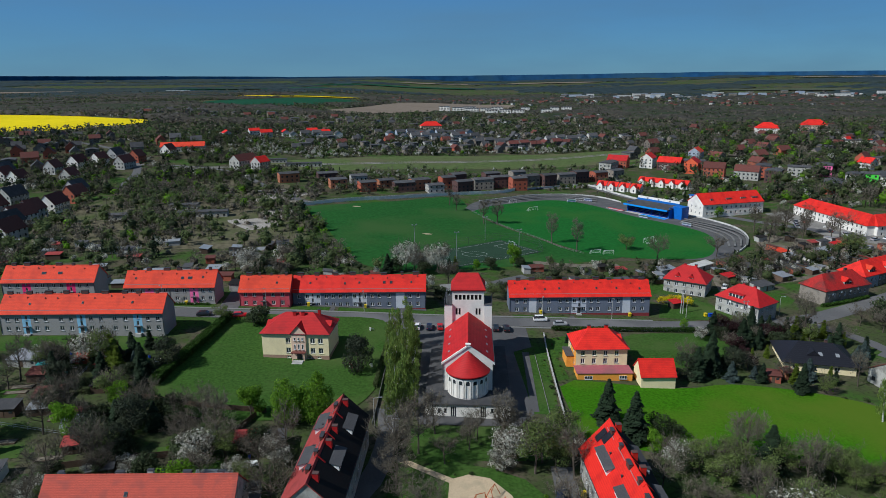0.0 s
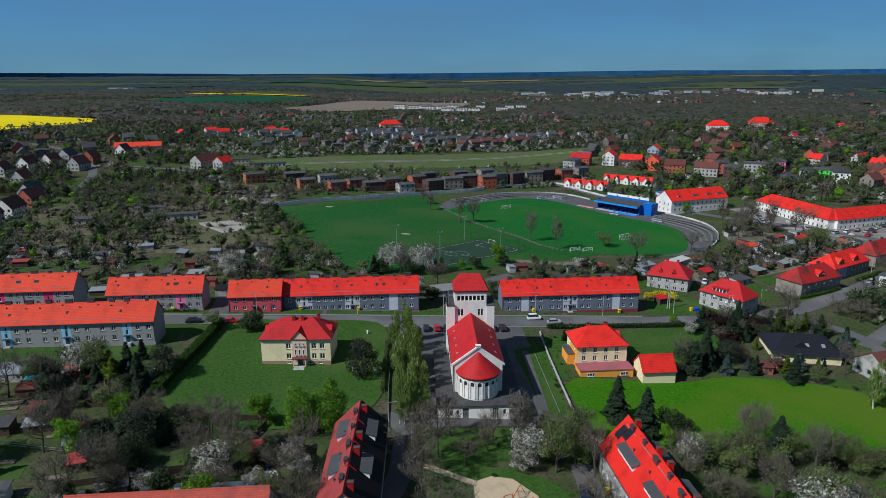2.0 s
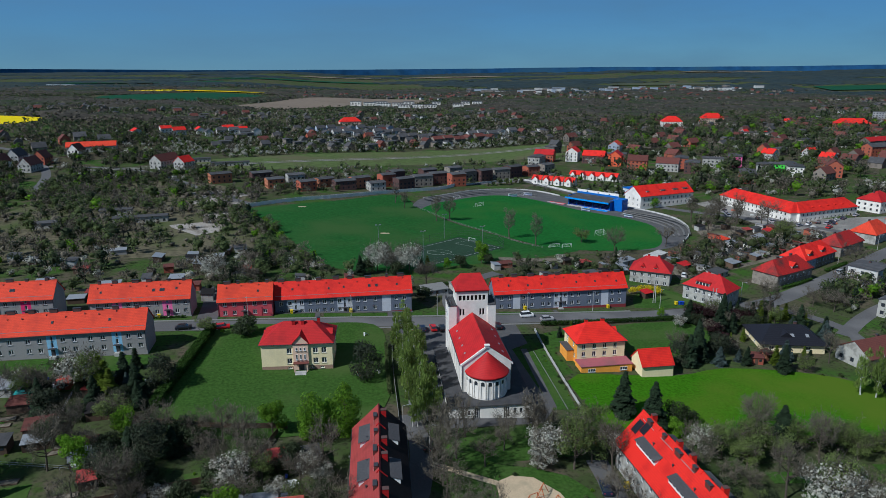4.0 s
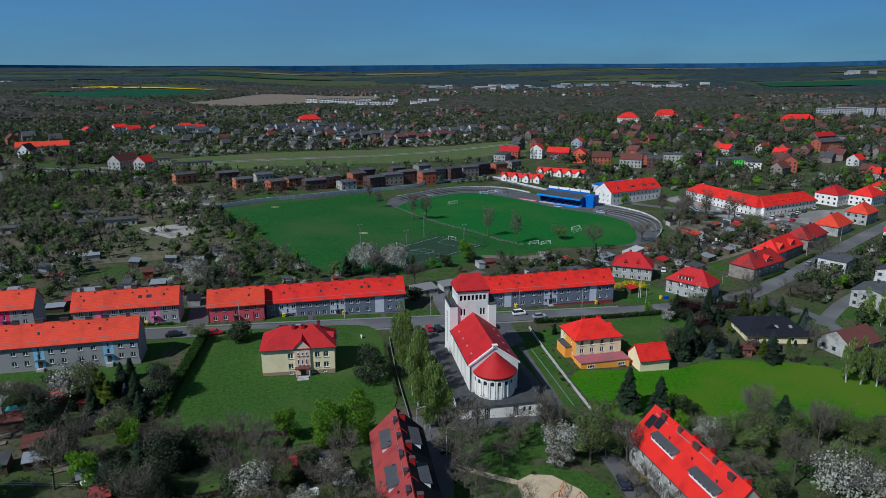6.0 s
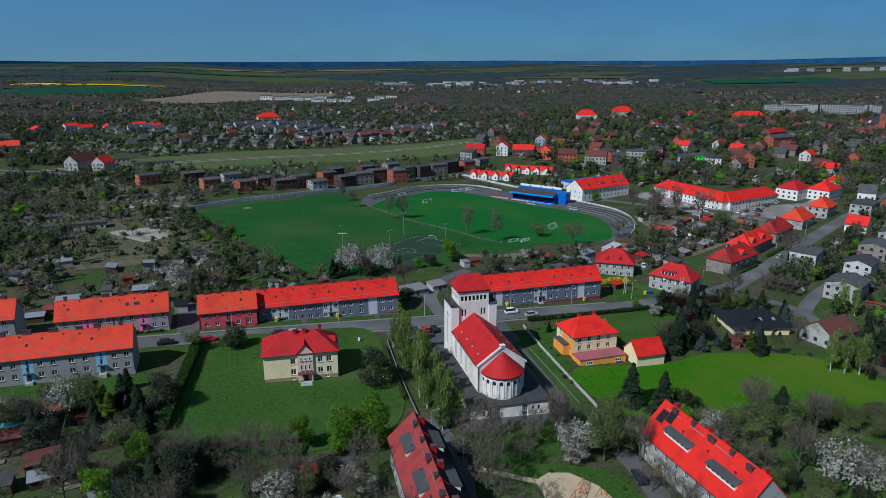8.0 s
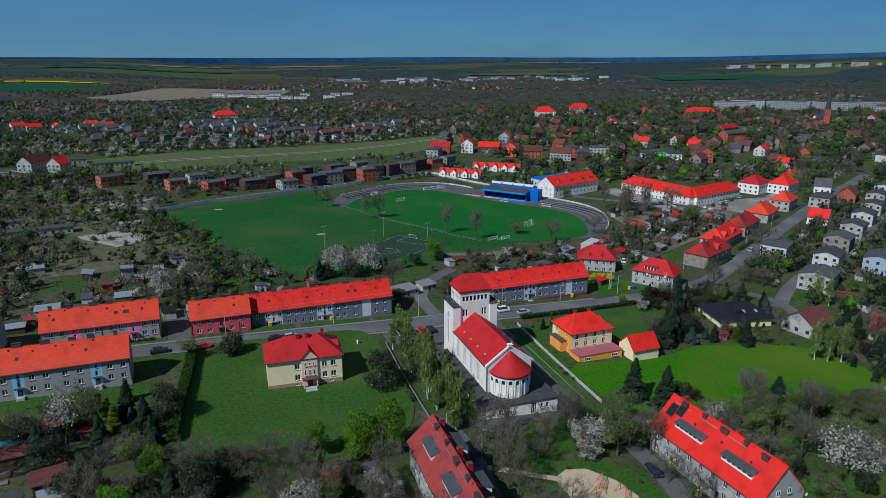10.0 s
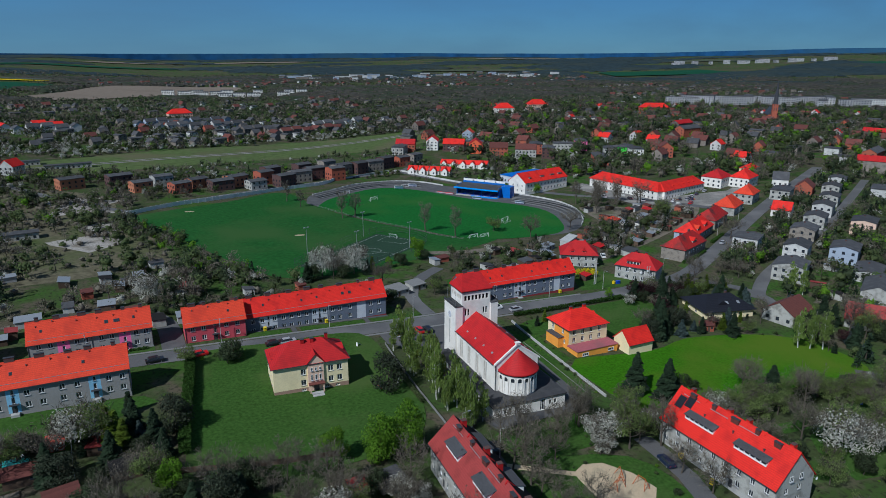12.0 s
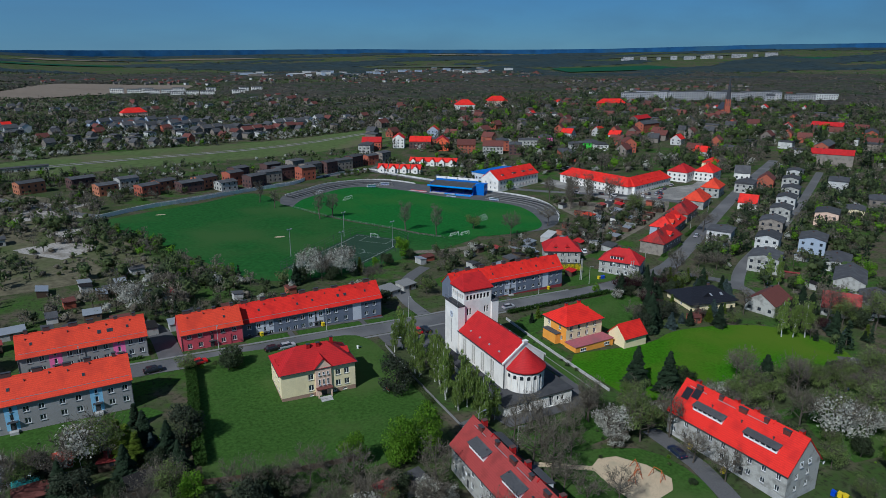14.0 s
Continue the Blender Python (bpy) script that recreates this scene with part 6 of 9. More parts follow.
def joined(name, items, label, category):
    """Many small far houses as one mass: (house, pose) pairs."""
    v, f, mi, mats = [], [], [], []
    for ob, m in items:
        for o in ob.children_recursive:
            if not o.data:
                continue
            w, i0 = m @ o.matrix_basis, len(v)
            v.extend(tuple(w @ q.co) for q in o.data.vertices)
            for p in o.data.polygons:
                k = o.data.materials[p.material_index]
                if k not in mats:
                    mats.append(k)
                f.append(tuple(i0 + e for e in p.vertices))
                mi.append(mats.index(k))
    g = Geo()
    g.v, g.f, g.m = v, f, mi
    return solid(name, g, mats, label, category, kind="stuff")


def scatter_houses(poly, n, picks, seed, gap=7.0, turns=(25, 115), mass=""):
    r = random.Random(seed)
    xs, ys = [p[0] for p in poly], [p[1] for p in poly]
    done, items = 0, []
    for _ in range(n * 12):
        x, y = r.uniform(min(xs), max(xs)), r.uniform(min(ys), max(ys))
        if done >= n or not inside(x, y, poly) or not is_free(x, y, gap) or any(inside(x, y, f) for f in FARFIELDS):
            continue
        k = KINDS[r.choice(picks)]
        rz = r.choice(turns) + r.uniform(-6, 6)
        if mass:
            items.append((k, ground_pose(x, y, rz) @ Matrix.Diagonal((.8, .8, .8, 1))))
        else:
            copy_thing(k, ground_pose(x, y, rz))
        keep_out(x, y, 9 if k not in (KINDS[4], KINDS[6]) else 16, 7, rz)
        done += 1
    if items:
        joined("far_houses", items, mass, "houses")


def inside(x, y, poly):
    ok, j = False, len(poly) - 1
    for i in range(len(poly)):
        (xi, yi), (xj, yj) = poly[i], poly[j]
        if (yi > y) != (yj > y) and x < (xj - xi) * (y - yi) / (yj - yi) + xi:
            ok = not ok
        j = i
    return ok


for pts, w in (([(85, 211), (130, 218), (165, 236), (240, 277), (308, 313), (420, 370)], 7), ([(134, 186), (214, 226), (327, 280), (400, 318)], 6), ([(112, 505), (140, 432), (180, 370), (235, 290)], 6), ([(-330, 560), (-180, 560), (-60, 520), (0, 470), (60, 478), (150, 540)], 6),
               ([(-260, 190), (-140, 205), (-60, 207), (85, 211)], 6.5), ([(-210, 528), (-128, 555), (29, 626), (180, 684)], 14), ([(124, 214), (133, 203), (138, 190), (124, 168)], 4), ([(8, 214), (9, 232), (34, 262)], 4), ([(-24, 104), (-13, 138)], 4.5), ([(20, 98), (25.5, 128)], 4.0), ([(-520, 690), (-330, 650), (-240, 520), (-220, 440)], 6)):
    for (xa, ya), (xb, yb) in zip(pts, pts[1:]):
        d = math.hypot(xb - xa, yb - ya)
        keep_out((xa + xb) / 2, (ya + yb) / 2, d / 2 + 2, w, math.degrees(math.atan2(yb - ya, xb - xa)))
FIELDS = [[(-84, 390), (8, 440), (22, 427), (63, 459), (90, 464), (109, 455), (152, 385), (161, 358), (147, 313), (118, 290), (60, 280), (-10, 262), (-34, 266), (-62, 340)],
          [(-73, 150), (-70, 205), (-20, 206), (-17, 185), (-18, 160), (-26, 147), (-60, 147)], [(33, 140), (31, 165), (36, 169), (64, 166), (95, 161), (108, 140), (98, 129), (57, 133)], [(57, 180), (58, 200), (92, 201), (86, 186)],
          [(-150, 540), (-112, 536), (-11, 572), (144, 622), (188, 640), (188, 712), (163, 714), (-10, 660), (-134, 600), (-160, 566)], [(.5, 108), (.5, 123), (9, 124), (15, 112)], [(21, 150), (21, 186), (54, 200), (54, 187), (33, 168)], [(-135, 177), (-88, 180), (-82, 188), (-135, 188)]]
FARFIELDS = [[(-1150, 1050), (-662, 1030), (-370, 880), (-370, 800), (-482, 725), (-1150, 770)], [(-510, 1340), (-530, 1620), (-274, 1800), (-180, 1630), (-360, 1230)], [(-240, 1200), (-165, 1480), (-100, 1800), (74, 1850), (210, 1750), (110, 1450), (-140, 1190)],
             [(-590, 1770), (-590, 2020), (-360, 2080), (-210, 1970), (-230, 1820), (-384, 1730)], [(1430, 1780), (2050, 1900), (2120, 2180), (1560, 2240)]]
scatter_houses([(-150, 660), (0, 680), (160, 745), (300, 760), (280, 860), (120, 900), (-160, 830)], 80, (2, 1, 1, 3, 5, 5, 5, 7), 1, 4, mass="distant village houses with red and dark roofs")
scatter_houses([(-480, 560), (-300, 640), (-330, 700), (-430, 735), (-540, 720)], 40, (5, 5, 5, 7), 2, 4, mass="distant new houses with dark roofs")
scatter_houses([(-420, 460), (-330, 440), (-300, 600), (-240, 700), (-280, 720), (-420, 640)], 26, (5, 2, 1), 3, 6)
scatter_houses([(300, 420), (420, 380), (600, 420), (820, 560), (760, 700), (420, 690), (310, 560)], 60, (0, 1, 2, 7, 7, 5, 1, 2), 4, 7)
scatter_houses([(420, 320), (560, 300), (820, 420), (760, 520), (480, 420)], 24, (4, 4, 6, 1, 3, 2, 7), 5, 7)
scatter_houses([(160, 620), (330, 560), (420, 680), (380, 780), (200, 730)], 16, (1, 2, 5, 7, 7), 6, 8)
scatter_houses([(420, 700), (760, 700), (700, 900), (380, 980), (300, 880)], 70, (0, 1, 7, 5, 2, 1, 7, 5, 2, 1), 7, 7, mass="distant town houses among trees")
scatter_houses([(170, 100), (260, 120), (460, 240), (400, 300), (230, 205)], 16, (3, 1, 5, 0), 8, 8, (28, 118))
scatter_houses([(-250, 900), (0, 960), (320, 1000), (300, 1250), (60, 1200), (-200, 1050)], 60, (1, 1, 5, 3, 5, 7, 7), 9, 8, mass="distant village houses among trees")
scatter_houses([(-500, 1000), (-300, 900), (-220, 1080), (-420, 1160)], 30, (7, 5, 1), 10, 8, mass="distant village houses among trees")
scatter_houses([(500, 1500), (900, 1500), (1400, 1900), (1300, 2350), (500, 2050)], 130, (3, 3, 7, 7, 5, 1), 11, 10, mass="pale houses of a far suburb")
scatter_houses([(700, 950), (1100, 800), (1500, 1300), (1100, 1500)], 110, (3, 7, 7, 5, 1, 1), 12, 10, mass="pale houses of a far suburb")
scatter_houses([(-100, 1600), (500, 1700), (420, 2100), (-200, 2000)], 70, (3, 7, 7, 5), 13, 10, mass="pale houses of a far village")

# landmarks on the skyline
small_house(409, 846, -15, 26, 16, 9, 7, RENDER_WHITE, ROOF_RED, "white villa school with a red hipped roof", "hip", category="school", chim=2, floors=(1, 4, 6.5))
small_house(487, 882, -15, 30, 15, 9, 7, RENDER_PEACH, ROOF_RED, "school with a red hipped roof", "hip", category="school", chim=2, floors=(1, 4, 6.5))
small_house(612, 768, -25, 40, 14, 9, 6, BRICK_RED, ROOF_RED, "red school building with a red roof", "hip", category="school", chim=2, floors=(1, 4, 7))
small_house(446, 710, -20, 36, 16, 7, .4, RENDER_WHITE, ROOF_FELT, "low white modern building", "flat", category="house", chim=0)
small_house(-15, 905, 10, 28, 13, 9, 5.5, RENDER_PEACH, ROOF_RED, "large house with a bright red hipped roof", "hip", category="school", chim=2, floors=(1, 4, 6.5))
for x, y, L in ((6, 1420, 22), (34, 1400, 24), (62, 1385, 26), (92, 1410, 22), (98, 1335, 24), (126, 1345, 22), (150, 1330, 24), (176, 1430, 18), (232, 1395, 18), (256, 1390, 20), (205, 1325, 22), (60, 1450, 26), (120, 1460, 24)):
    small_house(x, y, -8, L, 14, 11.5, .4, RENDER_WHITE, ROOF_FELT, "white modern block of flats with balconies", "flat", group="new white flats", category="apartment building", chim=0, floors=(1, 4, 7, 9.6), ww=2.0)


def slab(x, y, rz, L, floors, label="long white prefabricated block of flats"):
    H, L = 2.8 * (floors + 1) + 1, L * 1.1
    small_house(x, y, rz, L, 12, H, .3, (PREFAB, RENDER_SOFT, PREFAB, PREFAB)[int(x) % 4], ROOF_FELT, label, "flat", group="prefabricated slabs", category="apartment building", chim=0, floors=[1.2 + 2.8 * k for k in range(floors + 1)], ww=1.6, step=3.4, wins="fl")


for x, y, rz, L, fl in ((800, 862, -48, 58, 4), (876, 826, -40, 50, 4), (960, 760, 40, 44, 4), (985, 690, -48, 54, 4), (742, 846, -48, 46, 4), (778, 822, 40, 40, 5), (800, 790, -48, 46, 5), (838, 800, 42, 50, 5), (848, 752, -48, 44, 5), (872, 776, 40, 46, 5), (900, 740, -48, 44, 5), (880, 700, 35, 40, 4), (934, 728, 40, 50, 5), (940, 690, -48, 40, 4), (1060, 520, -55, 46, 5), (1092, 560, 35, 40, 5), (1040, 480, -55, 40, 4)):
    slab(x, y, rz, L, fl)
for x, y, rz, L, fl in [(2250 + 640 * ((k * 37) % 24) / 24, 2440 - 380 * ((k * 37) % 24) / 24 + 60 * ((k * 7) % 5) / 5, -38 + 90 * (k % 3 == 0), 26 + 8 * (k % 4), 3 + k % 3) for k in range(15)]:
    slab(x, y, rz, L, fl, "far tall block of flats on the hill")
r9 = random.Random(9)
for k in range(46):
    x = r9.uniform(380, 1400)
    y = 2060 + r9.uniform(0, 260) - (x - 480) * .05
    small_house(x, y, -12 + r9.choice((0, 90)), r9.uniform(14, 44), r9.uniform(12, 26), r9.uniform(6, 13), .5, (RENDER_SOFT, RENDER_BLUEGREY, RENDER_SOFT, RENDER_SOOT)[k % 4], METAL_GREY if k % 2 else ROOF_FELT, "large pale warehouse far off", "flat", group="warehouses", category="warehouse", chim=0, step=12, floors=(3,), ww=5, wins="f", name="warehouse")
small_house(-900, 2350, -12, 90, 30, 6, .5, METAL_WHITE, METAL_GREY, "large pale warehouse far off", "flat", group="warehouses", category="warehouse", chim=0, step=12, floors=(3,), ww=5, wins="f", name="warehouse")


def steeple():
    x, y = 646, 596
    ob = thing("brick_church", pose(x, y, height(x, y), 0, 0, -40) @ Matrix.Diagonal((.72, .72, .82, 1)), "red brick neo-gothic church with a slender spire", "church")
    part("tower", Geo().box(-4.2, 4.2, -4.2, 4.2, -3, 30), BRICK_RED, ob)
    g = Geo()
    for k in range(8):
        a, b = math.pi * k / 4 + .39, math.pi * (k + 1) / 4 + .39
        g.face([(4.6 * math.cos(a), 4.6 * math.sin(a), 30), (4.6 * math.cos(b), 4.6 * math.sin(b), 30), (0, 0, 66)])
    part("spire", g, METAL_DARK, ob)
    part("nave", Geo().box(-8, 8, 4.21, 44, -3, 14), BRICK_RED, ob)
    g = Geo()
    g.face([(-8.6, 4.3, 13.6), (0, 4.3, 24), (0, 44.5, 24), (-8.6, 44.5, 13.6)])
    g.face([(8.6, 4.3, 13.6), (8.6, 44.5, 13.6), (0, 44.5, 24), (0, 4.3, 24)])
    g.face([(-8.6, 4.3, 13.6), (8.6, 4.3, 13.6), (0, 4.3, 24)])
    part("roof", g, METAL_DARK, ob)
    for s in (-1, 1):
        for q in range(2):
            part("belfry_opening", Geo().box(s * 1.8 - .6, s * 1.8 + .6, -4.24, -4.205, 20 + q * 7, 25 + q * 7), METAL_DARK, ob)


steeple()


# ---- trees ----
def blades(name, centre, ax, ay, material):
    """The corners of loose little blades: leaf tufts, twigs or needles."""
    v = np.empty((len(centre), 3, 3))
    v[:, 0], v[:, 1], v[:, 2] = centre - ax - ay, centre + ax - ay * .8, centre + ay * 1.4 + ax * .15
    return v.reshape(-1, 3)


def mesh_from_blades(name, v, material):
    me = bpy.data.meshes.new(name)
    n = len(v) // 3
    me.vertices.add(3 * n)
    me.vertices.foreach_set("co", v.ravel())
    me.loops.add(3 * n)
    me.loops.foreach_set("vertex_index", np.arange(3 * n, dtype=np.int32))
    me.polygons.add(n)
    me.polygons.foreach_set("loop_start", np.arange(0, 3 * n, 3, dtype=np.int32))
    me.polygons.foreach_set("loop_total", np.full(n, 3, dtype=np.int32))
    me.update(calc_edges=True)
    me.materials.append(material)
    return me


def unit(rs, n):
    a = rs.normal(size=(n, 3))
    return a / np.linalg.norm(a, axis=1, keepdims=True)


def tufts(rs, centre, size, out=None):
    """Leaf tufts at the given points, turned at random or loosely outwards."""
    n = len(centre)
    if out is None:
        a = unit(rs, n)
        b = np.cross(a, unit(rs, n))
    else:
        d = out + unit(rs, n) * 0.75 + np.array([0, 0, 0.25])
        a = np.cross(d, unit(rs, n))
        a /= np.linalg.norm(a, axis=1, keepdims=True) + 1e-9
        b = np.cross(d, a)
    b /= np.linalg.norm(b, axis=1, keepdims=True) + 1e-9
    s = size * rs.uniform(0.6, 1.35, (n, 1))
    return blades("", centre, a * s * 0.5, b * s * 0.5 * rs.uniform(0.5, 1.0, (n, 1)), None)


def lobes_points(rs, n, lobes, shell=0.55):
    """Points in the outer part of overlapping balls: (x, y, z, radius)."""
    lob = np.array(lobes, float)
    w = lob[:, 3] ** 2
    k = rs.choice(len(lob), n, p=w / w.sum())
    d = unit(rs, n)
    r = lob[k, 3] * (shell + (1 - shell) * rs.uniform(0, 1, n) ** 0.6)
    return lob[k, :3] + d * r[:, None] * np.array([1, 1, 0.85]), d


def crown_points(rs, n, lobes, size, shell=0.55):
    p, d = lobes_points(rs, n, lobes, shell)
    return p, size, d


def limbs(rs, h, trunk_h, spread, n, r0, lobes=None):
    """A tapered trunk with limbs that carry the crown; height 1 unit = 1 m."""
    g = Geo()
    bend = rs.uniform(-0.03, 0.03, 2) * h
    p1 = (bend[0], bend[1], trunk_h)
    g.tube((0, 0, -0.4), p1, r0, r0 * 0.72, 7)
    g.tube(p1, (bend[0] * 1.6, bend[1] * 1.6, h * 0.86), r0 * 0.72, r0 * 0.12, 6)
    ends = []
    for k in range(n):
        f = rs.uniform(0.0, 0.7)
        z0 = trunk_h * 0.85 + (h * 0.8 - trunk_h * 0.85) * f
        a = 2 * math.pi * (k * 0.382 + rs.uniform(-0.05, 0.05))
        ln = spread * (1 - 0.55 * f) * rs.uniform(0.7, 1.1)
        mid = (bend[0] + math.cos(a) * ln * 0.5, bend[1] + math.sin(a) * ln * 0.5, z0 + ln * 0.35)
        end = (bend[0] + math.cos(a) * ln, bend[1] + math.sin(a) * ln, z0 + ln * rs.uniform(0.55, 0.95))
        g.tube((bend[0], bend[1], z0), mid, r0 * 0.42 * (1 - .5 * f), r0 * 0.24, 5)
        g.tube(mid, end, r0 * 0.24, r0 * 0.06, 4)
        ends.append((mid, end))
    return g, ends


def twig_points(rs, ends, n, length):
    """Thin twigs that spread from the limbs."""
    base, way = [], []
    for _ in range(n):
        m, e = ends[rs.randint(len(ends))]
        t = rs.uniform(0.1, 1.15)
        m, e = np.array(m), np.array(e)
        p = m + (e - m) * t
        d = (e - m) / (np.linalg.norm(e - m) + 1e-6) * 0.6 + unit(rs, 1)[0] * 0.8 + np.array([0, 0, 0.35])
        d /= np.linalg.norm(d)
        base.append(p + unit(rs, 1)[0] * length * 0.35)
        way.append(d * length * rs.uniform(0.5, 1.2))
    return np.array(base), np.array(way)


def tree_broad(seed, h, w, leaf_mat, label, n=800, size=0.5, trunk=0.25, bark=None, name="tree", lobe_n=9, twig=0, category="tree"):
    rs = np.random.RandomState(seed)
    ob = thing(name, Matrix(), label, category)
    g, ends = limbs(rs, h, h * trunk, w * 0.42, 9, 0.028 * h)
    if category != "shrub":
        part("trunk", g, bark or BARK, ob)
    lobes = [(0, 0, h * 0.66, w * 0.34)]
    for k in range(lobe_n):
        a, zz = 2 * math.pi * k * 0.382, rs.uniform(trunk + 0.12, 0.86)
        rr = w * 0.5 * (1 - abs(zz - 0.52) * 0.95) * rs.uniform(0.45, 0.85)
        lobes.append((math.cos(a) * rr, math.sin(a) * rr, zz * h, w * rs.uniform(0.13, 0.24)))
    v = tufts(rs, *crown_points(rs, n, lobes, size))
    part("crown", mesh_from_blades("crown", v, leaf_mat), None, ob)
    return ob


def tree_bare(seed, h, w, label, n=900, buds=120, name="tree"):
    rs = np.random.RandomState(seed)
    ob = thing(name, Matrix(), label, "tree")
    g, ends = limbs(rs, h, h * 0.26, w * 0.5, 14, 0.022 * h)
    more = []
    for m, e in ends:
        for _ in range(3):
            m2, e2 = np.array(m), np.array(e)
            p = m2 + (e2 - m2) * rs.uniform(0.0, 0.9)
            q = p + (unit(rs, 1)[0] * 0.7 + np.array([0, 0, 0.55])) * w * 0.22
            g.tube(tuple(p), tuple(q), 0.05, 0.015, 3)
            more.append((tuple(p), tuple(q)))
    part("trunk", g, BARK, ob)
    p, d = twig_points(rs, ends + more + more, n, w * 0.13)
    side = np.cross(d, unit(rs, len(d)))
    side /= np.linalg.norm(side, axis=1, keepdims=True) + 1e-9
    v = blades("", p + d * 0.5, d * 0.5, side * 0.028, None)
    b = tufts(rs, p[:buds] + d[:buds], 0.3)
    part("crown", mesh_from_blades("crown", np.concatenate([v, b]), LEAF_TWIG), None, ob)
    return ob


def tree_half(seed, h, w, leaf_mat, label, n=330, leaves=2300, size=.28, name="tree"):
    """Twigs that are just breaking into leaf."""
    ob = tree_bare(seed, h, w, label, n, 60, name)
    rs = np.random.RandomState(seed + 500)
    lobes = [(0, 0, h * .62, w * .36)] + [(math.cos(2.4 * k) * w * .3, math.sin(2.4 * k) * w * .3, h * rs.uniform(.35, .85), w * rs.uniform(.14, .22)) for k in range(9)]
    part("foliage", mesh_from_blades("foliage", tufts(rs, *crown_points(rs, leaves, lobes, size, .35)), leaf_mat), None, ob)
    return ob


def tree_conifer(seed, h, w, mat_, label, n=900, name="conifer", droop=0.35, bare=0.06):
    rs = np.random.RandomState(seed)
    ob = thing(name, Matrix(), label, "conifer")
    part("trunk", Geo().tube((0, 0, -0.4), (0, 0, h * 0.97), 0.018 * h + .05, 0.02, 6), BARK, ob)
    tiers = max(7, int(h * 1.1))
    k = rs.randint(0, tiers, n)
    f = (k + rs.uniform(0, 0.7, n)) / tiers
    z = h * (bare + (1 - bare) * f)
    a = rs.uniform(0, 2 * math.pi, n)
    lump = 1 + .24 * np.sin(3 * a + 5 * k) + .22 * np.sin(2 * a + 2.3 * k + 1) + .12 * np.sin(7 * k)
    rad = w * 0.5 * (1 - f ** 1.25) ** 0.95 * rs.uniform(0.2, 1.08, n) ** 0.6 * lump + 0.05
    c = np.stack([np.cos(a) * rad, np.sin(a) * rad, z - rad * droop], 1)
    out = np.stack([np.cos(a), np.sin(a), np.full(n, -droop)], 1)
    tan = np.stack([-np.sin(a), np.cos(a), rs.uniform(-.4, .4, n)], 1)
    s = (0.20 + 0.06 * w * (1 - f))[:, None]
    v = blades("", c, out * s * 1.5, tan * s * 0.9, None)
    part("crown", mesh_from_blades("crown", v, mat_), None, ob)
    return ob


def tree_upright(seed, h, w, leaf_mat, label, n=3000, size=.3):
    """A leafy tree whose crown narrows to the top and reaches almost to the ground."""
    rs = np.random.RandomState(seed)
    ob = thing("tree", Matrix(), label, "tree")
    g, ends = limbs(rs, h, h * .14, w * .36, 9, .022 * h)
    part("trunk", g, BARK, ob)
    lobes = []
    for z, r in ((.16, .26), (.24, .30), (.36, .34), (.48, .34), (.60, .31), (.72, .26), (.83, .20), (.92, .12)):
        lobes += [(math.cos(a) * w * r * .55, math.sin(a) * w * r * .55, h * (z + rs.uniform(-.03, .03)), w * r * rs.uniform(.55, .75)) for a in rs.uniform(0, 6.28, 3)]
    part("crown", mesh_from_blades("crown", tufts(rs, *crown_points(rs, n, lobes, size)), leaf_mat), None, ob)
    return ob


def tree_birch(seed, h, w, label, n=700):
    rs = np.random.RandomState(seed)
    ob = thing("birch", Matrix(), label, "tree")
    g, ends = limbs(rs, h, h * 0.30, w * 0.4, 10, 0.014 * h)
    part("trunk", g, BARK_BIRCH, ob)
    lobes = [(rs.uniform(-.15, .15) * w, rs.uniform(-.15, .15) * w, h * z, w * r) for z, r in ((.20, .26), (.32, .34), (.46, .38), (.58, .36), (.70, .30), (.82, .23), (.92, .13))]
    p, _ = lobes_points(rs, n, lobes, 0.1)
    s = rs.uniform(.10, .22, (n, 1))
    v = blades("", p, unit(rs, n) * s * 0.65, np.stack([rs.uniform(-.3, .3, n), rs.uniform(-.3, .3, n), np.full(n, 1.0)], 1) * s * 1.9, None)
    part("crown", mesh_from_blades("crown", v, LEAF_SPRING_PALE), None, ob)
    return ob


